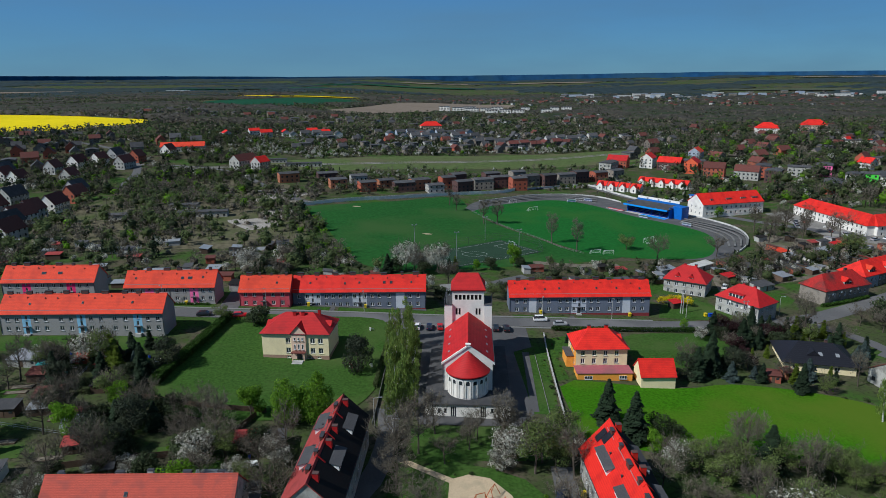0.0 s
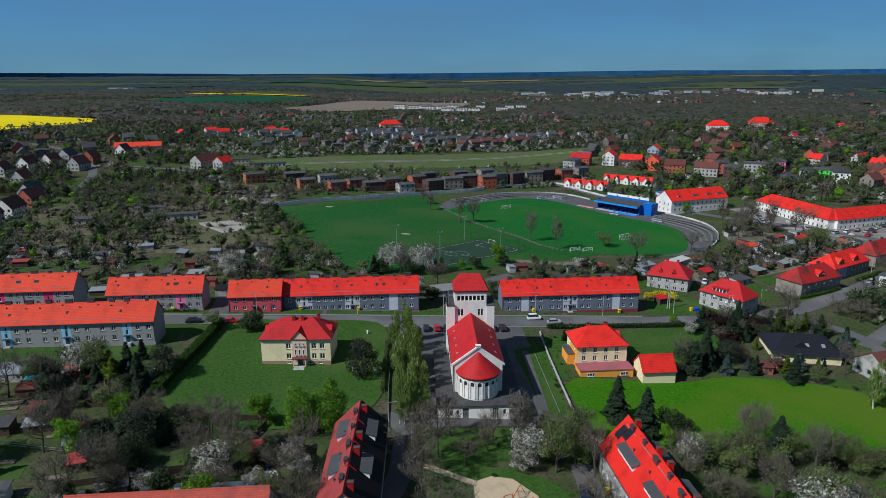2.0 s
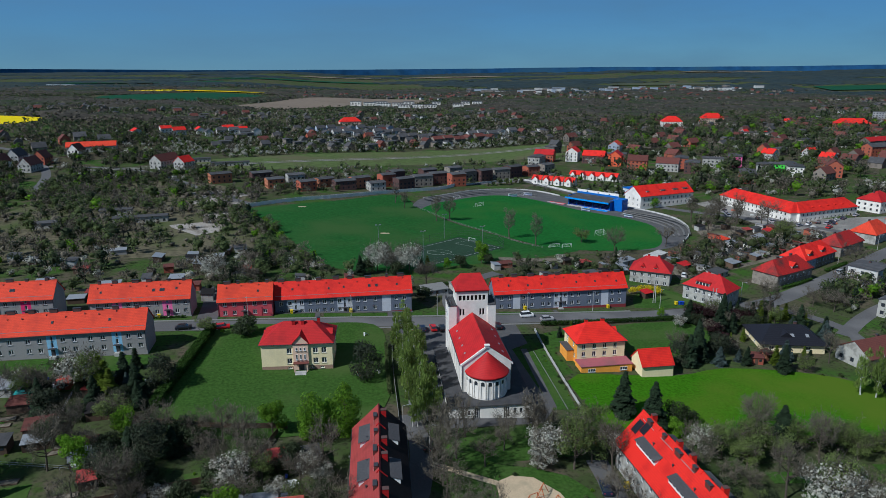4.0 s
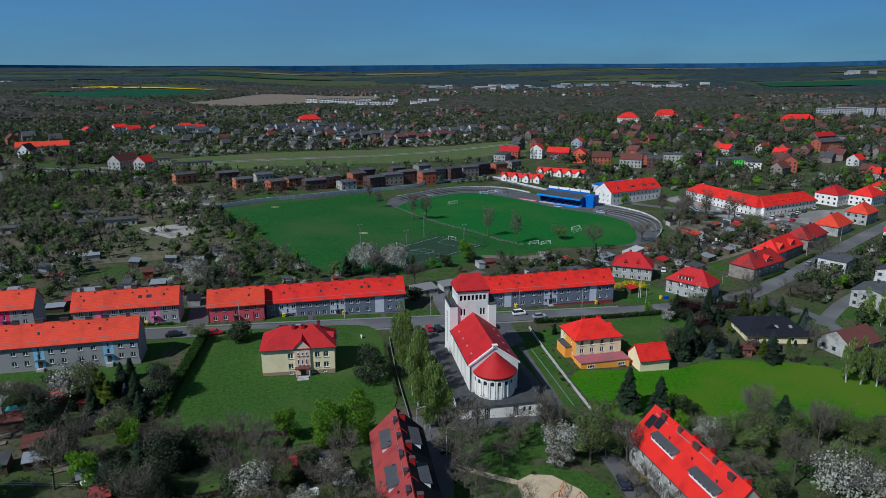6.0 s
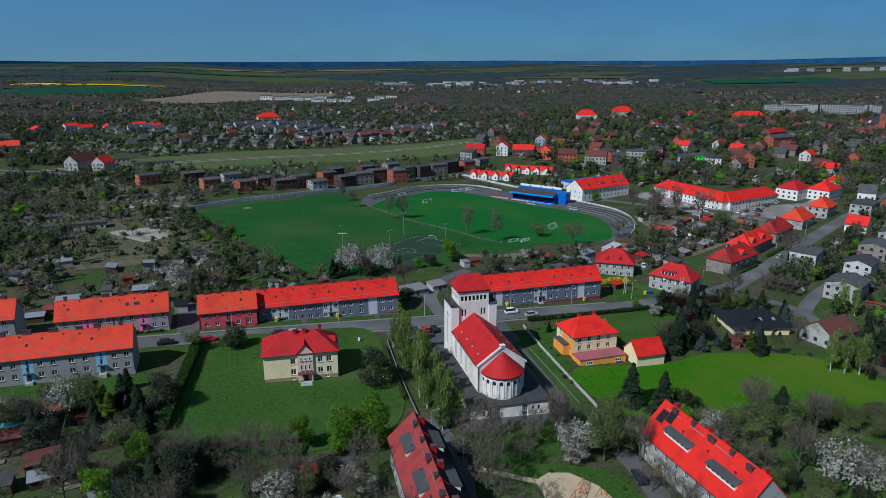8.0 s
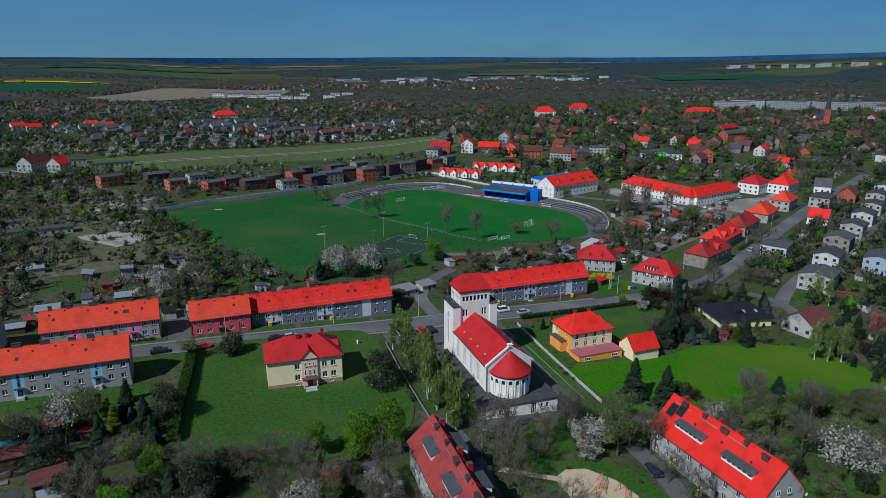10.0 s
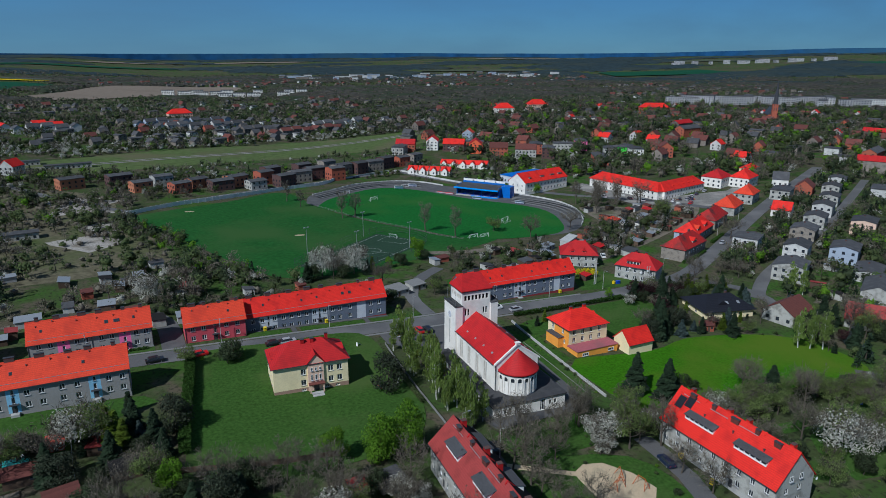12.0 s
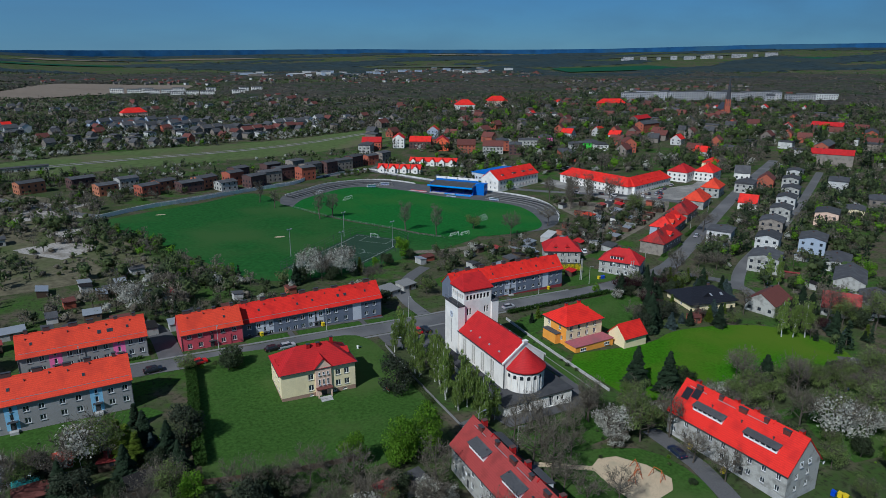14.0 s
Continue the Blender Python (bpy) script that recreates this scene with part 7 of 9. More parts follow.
LEAF_SPRING_PALE = leaf("pale_birch_leaves", (0.17, 0.235, 0.055))
SPECIES = {
    "spring": [tree_broad(1, 9, 8, LEAF_SPRING, "leafy tree in bright spring green", 3000, .35, .14, lobe_n=14), tree_broad(2, 8, 7, LEAF_SPRING, "leafy tree in bright spring green", 2700, .35, .14, lobe_n=14)],
    "mid": [tree_half(3, 9, 8, LEAF_OLIVE, "tree breaking into olive-green leaf"), tree_half(4, 10, 7.5, LEAF_OLIVE, "tree breaking into olive-green leaf"), tree_half(14, 8, 8.5, LEAF_OLIVE, "tree breaking into olive-green leaf", 300, 2500)],
    "dark": [tree_broad(5, 8, 8, LEAF_DARK, "dense dark green tree", 1900, .43, .12, lobe_n=13), tree_broad(6, 6, 7, LEAF_DARK, "dense dark green tree", 1700, .43, .12, lobe_n=13)],
    "bare": [tree_bare(7, 10, 9, "bare tree with grey-brown twigs", 1250), tree_bare(8, 12, 9, "tall bare tree with grey-brown twigs", 1350), tree_bare(9, 8, 8, "bare tree with grey-brown twigs", 1150)],
    "oval": [tree_half(31, 11, 5.4, LEAF_TWIG, "slender tree with a dense oval crown of bare twigs", 500, 1100, .2), tree_half(32, 10, 4.8, LEAF_TWIG, "slender tree with a dense oval crown of bare twigs", 450, 1000, .2)],
    "blossom": [tree_half(10, 6, 7.5, LEAF_BLOSSOM, "fruit tree in full white blossom", 500, 1900, .27), tree_half(11, 5, 5.5, LEAF_BLOSSOM, "fruit tree in full white blossom", 450, 1500, .25)],
    "fir": [tree_conifer(12, 12, 5.0, NEEDLE, "tall dark green fir tree", 2200, bare=.12), tree_conifer(13, 9, 4.8, NEEDLE, "dark green fir tree in a garden", 1800)],
    "blue": [tree_conifer(15, 8, 4.4, NEEDLE_BLUE, "blue-grey spruce in a garden", 2000)],
    "thuja": [tree_conifer(16, 6, 1.7, NEEDLE_THUJA, "slender clipped yellow-green thuja", 800, "thuja", .05, .0), tree_conifer(17, 5.5, 1.8, NEEDLE, "slender clipped dark thuja", 800, "thuja", .05, .0)],
    "birch": [tree_birch(18, 14, 4.6, "slender white-stemmed birch in pale leaf", 1500), tree_birch(19, 13, 4.0, "slender white-stemmed birch in pale leaf", 1300)],
    "shrub": [tree_broad(20, 2.2, 3.0, LEAF_DARK, "low dark green shrub", 480, .27, .1, name="shrub", category="shrub"), tree_broad(21, 2.6, 3.4, LEAF_MID, "low olive-green garden shrub", 480, .27, .1, name="shrub", category="shrub"), tree_broad(22, 1.8, 2.6, LEAF_SPRING, "low bright green shrub", 420, .26, .1, name="shrub", category="shrub")],
    "pine": [tree_broad(23, 10.5, 10.5, NEEDLE_PINE, "broad dark green pine tree", 3600, .42, .03, name="pine", lobe_n=18)],
    "poplar": [tree_upright(33, 11.5, 9.6, LEAF_SPRING, "upright leafy tree in bright spring green", 4200, .34)],
    "wine": [tree_broad(24, 7, 8, LEAF_WINE, "dark purple-leaved garden tree", 2000, .36)],
    "forsythia": [tree_broad(25, 2.6, 3.4, LEAF_FORSYTHIA, "forsythia bush in yellow flower", 800, .22, .1, name="forsythia", category="shrub")],
}
USED = {}


def plant(kind, x, y, s=1.0, rz=None, r=random.Random(3)):
    k = r.randrange(len(SPECIES[kind]))
    ob = SPECIES[kind][k]
    rz = r.uniform(0, 360) if rz is None else rz
    m = ground_pose(x, y, rz, 1.0) @ Matrix.Diagonal((s * r.uniform(.9, 1.1), s * r.uniform(.9, 1.1), s * r.uniform(.9, 1.1), 1))
    if (kind, k) in USED:
        return copy_thing(ob, m)
    USED[kind, k] = True
    ob.matrix_basis = m
    return ob


# single trees that mark the view
for kind, x, y, s in (("fir", 40.0, 147.2, 1.0), ("fir", 44.6, 140.0, 1.05), ("dark", 50.5, 141.0, .75), ("dark", 54.6, 141.2, .75), ("bare", 68.1, 134.0, 1.1), ("pine", -24.0, 169.6, .98), ("dark", -58.6, 200.0, 1.0), ("dark", -60.5, 198.5, .8),
                      ("poplar", -36.9, 140.4, 1.05), ("poplar", -33.9, 143.0, .72), ("poplar", -29.9, 141.4, 1.0), ("spring", -46.2, 144.0, 1.0), ("pine", -70.6, 135.0, .9), ("fir", -66.5, 137.5, .8), ("pine", -104.0, 165.0, .75), ("fir", -92.5, 174.5, .8), ("spring", -51.7, 113.4, .95), ("spring", -56.0, 112.4, .8),
                      ("blossom", -52.3, 124.6, 1.3), ("blossom", -37.2, 127.0, 1.1), ("blossom", -34.6, 124.6, .9), ("blossom", -95.5, 168.0, 1.35), ("blossom", -78.7, 257.7, 1.2), ("blossom", -70.8, 258.3, 1.2), ("blossom", -15.5, 263.5, 1.5), ("blossom", -8.0, 264.5, 1.6), ("blossom", -2.5, 263.8, 1.5), ("fir", 2.5, 262, .85), ("dark", -8, 259.5, 1.0), ("thuja", 5, 263, 1.3), ("bare", -12, 260, .9), ("dark", -19, 261, .9), ("fir", -22.5, 259, .7),
                      ("blossom", 51.7, 129.2, .9), ("blossom", 66, 106.5, 1.5), ("blossom", 72.6, 107.5, 1.4), ("blossom", 82.7, 199.2, .8), ("blossom", 14.6, 128.6, 1.45), ("blossom", 12.4, 126.2, 1.0), ("blossom", 30.5, 131.5, .9), ("blossom", 13.6, 131.5, 1.1),
                      ("fir", -80.4, 163.0, .8), ("fir", -89.1, 159.5, .8), ("fir", -100.4, 157.5, .8), ("thuja", -85.3, 179.8, 1.2), ("pine", -76.2, 168.5, .95), ("fir", -84.4, 167.5, .85), ("thuja", -89.5, 166, 1.4), ("thuja", -88, 164.5, 1.4), ("thuja", -86.5, 163.0, 1.3), ("pine", -98.3, 155.7, .75), ("dark", -74.6, 128.5, 1.25), ("pine", -78, 130.5, .8), ("pine", -71, 126.5, .75), ("spring", -78.6, 146.1, .8), ("bare", -70.5, 141, 1.0), ("bare", -62, 142, .95), ("bare", -56.9, 141.4, .9), ("fir", -79, 158.6, .95), *[("shrub", 28.9 + .5 * (k % 2), 150 + 3.4 * k, .42 + .12 * (k % 3)) for k in range(10)], *[("shrub", 33.6, 172 + 5.0 * k, .5) for k in range(5)],
                      ("fir", 71.1, 171.6, .85), ("pine", 68.5, 172.5, .7), ("blue", 80.8, 171.4, .7), ("blue", 88.1, 173.2, .7), ("blue", 103.0, 172.3, 1.15), ("blue", 121.4, 180.3, 1.1), ("fir", 76.7, 176.7, 1.0), ("fir", 79, 181, .9), ("thuja", 98, 170.0, .9), ("thuja", 109, 169.5, .8),
                      ("mid", 19.3, 125.2, 1.4), ("mid", 24.0, 127.0, 1.05), ("mid", 21.5, 129.5, 1.0), ("bare", 27.5, 123.5, 1.1), ("mid", 27.5, 135.7, .9), ("bare", 24.0, 113.5, 1.15), ("shrub", 20.5, 117.5, 1.0), ("shrub", 18.2, 115.2, .8), ("shrub", 17.5, 108.0, 1.3), ("bare", 70.1, 137.3, .9), ("mid", 82, 128, 1.1), ("mid", 87, 126, 1.0), ("mid", 62, 126, 1.05), ("spring", 48, 135, .7), ("dark", 75.3, 179.6, 1.0),
                      ("bare", -2.2, 139.2, .8), ("bare", 7.5, 138.0, .75), ("bare", -10.2, 121.8, 1.0), ("bare", -8.7, 138.0, .9), ("bare", -11.2, 127.4, 1.1), ("bare", -10.1, 118.1, 1.1), ("bare", 25.0, 105.5, 1.1), ("bare", -3.0, 109.5, .8), ("bare", -5.8, 130.8, 1.1), ("bare", 14, 138, .9), ("bare", 18.5, 141.5, .8),
                      ("oval", 4.2, 412.3, 1.25), ("oval", 8.1, 395.1, 1.25), ("oval", 22.9, 360.9, 1.25), ("oval", 30.2, 362.4, 1.25), ("oval", 54.4, 321.2, 1.25), ("oval", 63.8, 306.0, 1.25), ("mid", 88.9, 311.4, 1.0), ("bare", 96.8, 288.9, 1.1), ("bare", 127.3, 298.4, 1.1), ("spring", 163.2, 386.0, 1.2), ("spring", 30.8, 277.2, 1.15), ("dark", 33, 275, .8), ("dark", 20, 270, .9), ("spring", 14, 268, .6),
                      *[("birch", r4.uniform(-14.8, -7.2), r4.uniform(144, 193), r4.uniform(.75, 1.2)) for r4 in [random.Random(44)] for k in range(34)],
                      ("forsythia", 80.5, 232, 1.2), ("forsythia", 83.5, 231.2, 1.2), ("forsythia", 86.5, 230.5, 1.2), ("forsythia", 89.5, 229.5, 1.1), ("wine", 92, 207, .9), ("wine", 95, 205.5, .8), ("spring", 65.5, 176.5, .45), ("shrub", -66.5, 202.5, 1.4), ("shrub", -63.0, 203, 1.3), ("mid", -71, 199, .6),
                      ("birch", 110, 150, 1.1), ("birch", 113, 148, 1.05), ("birch", 116.5, 146, 1.1), ("spring", 193, 168, 1.3), ("birch", 150, 184, 1.0), ("birch", 153, 181, 1.0), ("spring", 186, 172, 1.2), *[("oval" if k % 3 else "bare", x, y, 1.15 + .1 * (k % 4)) for k, (x, y) in enumerate(((176, 322), (184, 330), (190, 338), (181, 343), (171, 333), (196, 325), (204, 331), (167, 347), (187, 352), (163, 322)))], ("mid", 193, 300, 1.1), ("mid", 186, 296, .9), ("mid", 138, 146, 1.2), ("dark", 141, 142, 1.1), ("bare", 135, 150, 1.2), ("mid", 144, 138, 1.3), ("bare", 151, 143.5, 1.2), ("fir", 132, 158, 1.0), ("dark", 128, 160, .9), ("shrub", 104, 166, 1.3), ("shrub", 112, 160, 1.4), ("shrub", 118, 153, 1.4), ("shrub", 121, 145, 1.3), ("dark", -1, 228, .9), ("bare", 2, 243, 1.0), ("dark", 22, 238, .8), ("mid", 18, 231, .8), ("shrub", 10, 244, 1.4), ("blossom", -6, 240, 1.0), ("bare", 188, 248, 1.6), ("mid", 97.5, 206, .8), ("spring", 80.5, 208.6, .55), ("fir", 88, 203, .8), ("wine", 99, 203, 1.0), ("wine", 104, 202, .9), ("dark", 108, 203, .9), ("thuja", 113, 205, 1.0), ("thuja", 100, 196, 1.1), ("fir", 93, 193, .9), ("bare", 118, 203, 1.1), ("bare", 126, 196, 1.0), ("dark", 120, 208, .8), ("pine", 84, 178, .75), ("bare", 145, 205, 1.2), ("bare", 141, 211, 1.0), ("dark", 150, 214, .9), ("thuja", 130, 190, 1.0), ("blue", 127, 186, 1.1), ("fir", 105, 206, .8), ("dark", 89, 199, .8)):
    plant(kind, x, y, s)


def fill(poly, n, mix, seed, lo=.6, hi=1.15, gap=1.5):
    """Scatter of trees over an area, off the roads, houses and lawns."""
    r = random.Random(seed)
    kinds, weights = list(mix), list(mix.values())
    xs, ys = [p[0] for p in poly], [p[1] for p in poly]
    done = tries = 0
    while done < n and tries < n * 30:
        tries += 1
        x, y = r.uniform(min(xs), max(xs)), r.uniform(min(ys), max(ys))
        if not inside(x, y, poly) or not is_free(x, y, gap) or any(inside(x, y, f) for f in FIELDS):
            continue
        plant(r.choices(kinds, weights)[0], x, y, r.uniform(lo, hi), None, r)
        done += 1


GARDEN = {"bare": 5, "mid": 3, "dark": 4, "fir": 2.5, "blossom": 1.6, "shrub": 6, "spring": .25, "thuja": 2, "blue": .4}
fill([(84, 188), (98, 192), (124, 198), (126, 205), (100, 206), (86, 205)], 26, {"dark": 4, "thuja": 4, "fir": 3, "shrub": 6, "wine": 1, "bare": 2}, 39, .5, .9, .6)
fill([(-150, 96), (-78, 96), (-75, 150), (-80, 176), (-150, 174)], 105, {**GARDEN, "fir": 2, "dark": 7, "bare": 6}, 21, .55, 1.05)
fill([(-82, 103), (-31, 103), (-31, 132), (-48, 140), (-76, 148)], 66, {"bare": 7, "dark": 6, "mid": 2, "shrub": 7, "blossom": 1.5, "fir": 1}, 22, .6, 1.0, .8)
fill([(-11, 121), (27, 127), (29, 138), (19, 139), (-8, 139)], 22, {"bare": 6, "shrub": 6, "mid": 2}, 23, .45, .75)
fill([(-14, 96), (-6, 96), (-7, 112), (-11, 118)], 6, {"dark": 2, "bare": 3, "shrub": 3}, 24, .6, .9)
fill([(44, 86), (132, 86), (122, 126), (96, 127), (58, 131), (44, 134)], 84, {"bare": 6, "mid": 7, "dark": 3, "blossom": 1.6, "shrub": 7, "spring": .5, "fir": .8}, 25, .6, 1.05)
fill([(64, 177), (98, 160), (120, 140), (140, 130), (150, 150), (130, 205), (95, 205)], 70, {"fir": 5, "blue": 3, "thuja": 4, "mid": 3, "shrub": 6, "bare": 3, "blossom": .7, "wine": 1}, 26, .5, .95)
fill([(52, 124), (112, 120), (121, 131), (104, 131), (84, 128), (58, 131)], 22, {"shrub": 8, "mid": 3, "bare": 2, "blossom": 1.5, "dark": 2}, 37, .5, .9, .8)
fill([(26, 188), (52, 199), (52, 204), (26, 202)], 9, {"thuja": 5, "shrub": 4, "fir": 1}, 35, .5, .8, .3)


# ---- woods and gardens beyond, as masses ----
WOODS = {"spring": (LEAF_SPRING, 0), "mid": (LEAF_MID, 0), "dark": (LEAF_DARK, 0), "bare": (LEAF_TWIG, 1), "blossom": (LEAF_BLOSSOM, 0), "fir": (NEEDLE, 2), "shrub": (LEAF_MID, 3), "bush": (LEAF_TWIG, 3)}


ICO = bmesh.new()
bmesh.ops.create_icosphere(ICO, subdivisions=1, radius=1.0)
ICO_V = np.array([tuple(v.co) for v in ICO.verts])
ICO_F = np.array([[v.index for v in f.verts] for f in ICO.faces])
ICO.free()


def far_tree(rs, style, per, tuft):
    """One tree, 1 m high: corners, triangles, which of them are rounded clumps, which are the stem."""
    v, f, soft = [], [], []

    def add(verts, tris, rounded):
        f.append(tris + sum(len(q) for q in v))
        v.append(verts)
        soft.append(np.full(len(tris), rounded))

    def loose(blade):
        blade[:, 2] = np.maximum(blade[:, 2], .0)
        add(blade, np.arange(len(blade)).reshape(-1, 3), 0)

    if style == 2:
        n = int(per * 1.1) + 20
        q = rs.uniform(0, 1, n) ** 1.3
        a, rad = rs.uniform(0, 2 * math.pi, n), .24 * (1 - q) * rs.uniform(.3, 1.05, n)
        loose(tufts(rs, np.stack([np.cos(a) * rad, np.sin(a) * rad, .06 + .94 * q], 1), tuft * .85))
    else:
        w, lift = (.42, .50) if style < 3 else (.62, .40)
        lob = [(0, 0, lift, w * .72)]
        for k in range(6):
            a = 2.4 * k + rs.uniform(-.5, .5)
            lob.append((math.cos(a) * w * rs.uniform(.3, .7), math.sin(a) * w * rs.uniform(.3, .7), lift + rs.uniform(-.30, .34), w * rs.uniform(.28, .5)))
        if style == 1:
            n = int(per * 1.5) + 34
            p, d = lobes_points(rs, n, lob, .3)
            d = p - np.array([0, 0, .25])
            d /= np.linalg.norm(d, axis=1, keepdims=True)
            d = d + unit(rs, n) * .8
            side = np.cross(d, unit(rs, n))
            side /= np.linalg.norm(side, axis=1, keepdims=True) + 1e-9
            loose(blades("", p, d * tuft * .36, side * tuft * .12, None))
        else:
            add(np.array([0, 0, lift]) + ICO_V * (w * .62) * rs.uniform(.55, 1.2, (12, 1)) * np.array([1, 1, .85]), ICO_F, 1)
            n = per + 35
            p, d = lobes_points(rs, n, lob, .6)
            loose(tufts(rs, p, tuft * .8, d))
    stem = []
    for k in range(3):
        a, b = 2.1 * k, 2.1 * (k + 1)
        stem += [(.026 * math.cos(a), .026 * math.sin(a), -.06), (.026 * math.cos(b), .026 * math.sin(b), -.06), (0, 0, .7)]
    loose(np.array(stem))
    return np.concatenate(v), np.concatenate(f), np.concatenate(soft)


def tree_mass(name, poly, n, mix, label, seed, h=(5, 10), tuft=.07, per=140, gap=2.0):
    """Many trees of mixed kinds over an area, off the roads, houses and fields."""
    r, rs = random.Random(seed), np.random.RandomState(seed)
    kinds, weights = list(mix), list(mix.values())
    shapes = {k: [far_tree(rs, WOODS[k][1], per, tuft) for _ in range(5)] for k in kinds}
    xs, ys = [p[0] for p in poly], [p[1] for p in poly]
    out, tris, soft, idx, done, tries, count = [], [], [], [], 0, 0, 0
    while done < n and tries < 25 * n:
        tries += 1
        x, y = r.uniform(min(xs), max(xs)), r.uniform(min(ys), max(ys))
        if not inside(x, y, poly) or not is_free(x, y, gap) or any(inside(x, y, f) for f in FIELDS + FARFIELDS) or noise.noise((x / 42, y / 42, seed)) < r.uniform(-.35, .28):
            continue
        k = r.choices(kinds, weights)[0]
        hh = r.uniform(*h) * {"shrub": .4, "bush": .5, "blossom": .65, "spring": .9}.get(k, 1.0)
        v, f, s = shapes[k][r.randrange(5)]
        a = r.uniform(0, 6.28)
        wide = hh * r.uniform(.85, 1.2)
        rot = np.array([[math.cos(a) * wide, -math.sin(a) * wide, 0], [math.sin(a) * wide, math.cos(a) * wide, 0], [0, 0, hh]])
        out.append(v @ rot.T + np.array([x, y, height(x, y)]))
        tris.append(f + count)
        soft.append(s)
        count += len(v)
        mi = np.full(len(f), kinds.index(k))
        mi[-3:] = len(kinds)
        idx.append(mi)
        done += 1
    tris, out = np.concatenate(tris), np.concatenate(out)
    me = bpy.data.meshes.new(name)
    me.vertices.add(len(out))
    me.vertices.foreach_set("co", out.ravel())
    me.loops.add(3 * len(tris))
    me.loops.foreach_set("vertex_index", tris.ravel().astype(np.int32))
    me.polygons.add(len(tris))
    me.polygons.foreach_set("loop_start", np.arange(0, 3 * len(tris), 3, dtype=np.int32))
    me.polygons.foreach_set("loop_total", np.full(len(tris), 3, dtype=np.int32))
    me.polygons.foreach_set("use_smooth", np.concatenate(soft).astype(bool))
    me.update(calc_edges=True)
    for m_ in [WOODS[k][0] for k in kinds] + [BARK]:
        me.materials.append(m_)
    me.polygons.foreach_set("material_index", np.concatenate(idx).astype(np.int32))
    return solid(name, me, None, label, "woodland", kind="stuff")


LEFT_MID = [(-520, 470), (-235, 430), (-215, 470), (-100, 500), (-60, 530), (-140, 545), (-220, 520), (-240, 640), (-200, 720), (-540, 730)]
CENTRE = [(-230, 620), (0, 665), (170, 720), (330, 760), (330, 1000), (60, 940), (-300, 850)]
RIGHT_MID = [(150, 610), (200, 520), (170, 440), (260, 400), (330, 330), (470, 300), (900, 480), (900, 900), (380, 1000), (300, 800)]
SCRUB = {"bare": 6, "bush": 6, "mid": 5, "shrub": 5, "spring": 1.0, "dark": 2}
PLOTS = {"bare": 6, "mid": 4, "dark": 2, "fir": 1.2, "blossom": 3.0, "shrub": 3, "bush": 3, "spring": .6}
TOWN = {"bare": 8, "mid": 5, "dark": 4, "fir": 1, "blossom": 1.4, "spring": 1.9, "bush": 1}
tree_mass("garden_trees", [(-240, 229), (-135, 230), (-135, 252), (-22, 250), (-24, 262), (-34, 264), (-62, 300), (-240, 300)], 430, PLOTS, "dense garden trees and bushes behind the flats", 41, (5, 10), .125, 92)
tree_mass("garden_trees", [(-135, 230), (2, 231), (-22, 250), (-135, 252)], 66, {"bare": 5, "mid": 3, "dark": 5, "fir": 3, "blossom": 1.6, "shrub": 6}, "garden trees and bushes behind the yellow villa", 27, (3.5, 7), .1, 170)
tree_mass("garden_trees", [(12, 232), (95, 258), (95, 270), (30, 258), (14, 252)], 28, {"bare": 4, "mid": 4, "dark": 2, "blossom": 2, "shrub": 5}, "bare and budding trees along the flats", 30, (4, 8), .1, 170)
tree_mass("garden_trees", [(112, 133), (132, 150), (150, 178), (186, 206), (215, 205), (190, 150), (150, 118)], 34, {"mid": 4, "dark": 5, "fir": 3, "bare": 4, "shrub": 4, "spring": 1}, "garden trees along the side street", 36, (5, 10), .1, 190)
tree_mass("scrub", [(-240, 300), (-62, 300), (-66, 340), (-88, 390), (-70, 402), (-90, 440), (-240, 470)], 760, SCRUB, "scrub and young trees on waste land", 42, (5, 10.5), .13, 62)
tree_mass("scrub", [(-60, 278), (-36, 267), (-50, 300), (-64, 345), (-86, 388), (-78, 330)], 70, {"mid": 5, "spring": 4, "bare": 2, "shrub": 3}, "young green trees beside the training field", 43, (4, 7.5), .12, 130)
tree_mass("garden_trees", [(14, 252), (30, 258), (95, 270), (95, 287), (60, 279), (30, 272)], 36, PLOTS, "garden trees between flats and field", 44, (4, 8), .105, 160)
tree_mass("garden_trees", [(110, 245), (205, 290), (235, 318), (165, 345), (150, 300), (120, 286)], 210, {"bare": 4, "mid": 3, "blossom": 1.5, "shrub": 6, "bush": 5, "fir": 1}, "bare trees and bushes among allotment plots", 45, (5, 10), .105, 130)
tree_mass("garden_trees", [(140, 150), (400, 255), (420, 350), (300, 318), (150, 232)], 760, {"bare": 4, "mid": 4, "dark": 4, "shrub": 4, "bush": 3, "blossom": 1.8, "spring": 1.2, "fir": 2.5}, "gardens between the small houses", 47, (4, 9.5), .125, 64, 1.0)
tree_mass("garden_trees", [(140, 150), (400, 255), (420, 350), (300, 318), (150, 232)], 380, {"bare": 4, "mid": 4, "dark": 3, "shrub": 5, "fir": 1.5, "spring": 1}, "gardens between the small houses", 57, (4, 9.5), .125, 70, .1)
tree_mass("scrub", [(-240, 290), (-70, 290), (-90, 400), (-110, 450), (-240, 470)], 520, {"shrub": 5, "bush": 6, "mid": 1}, "low bushes and brambles on waste land", 58, (2.5, 6), .16, 26, .4)
tree_mass("garden_trees", [(134, 80), (260, 110), (330, 215), (160, 140), (126, 120)], 220, TOWN, "garden trees of the suburb", 48, (5, 10), .115, 120)
tree_mass("garden_trees", LEFT_MID, 1500, TOWN, "garden trees of the village", 49, (5, 10), .15, 38)
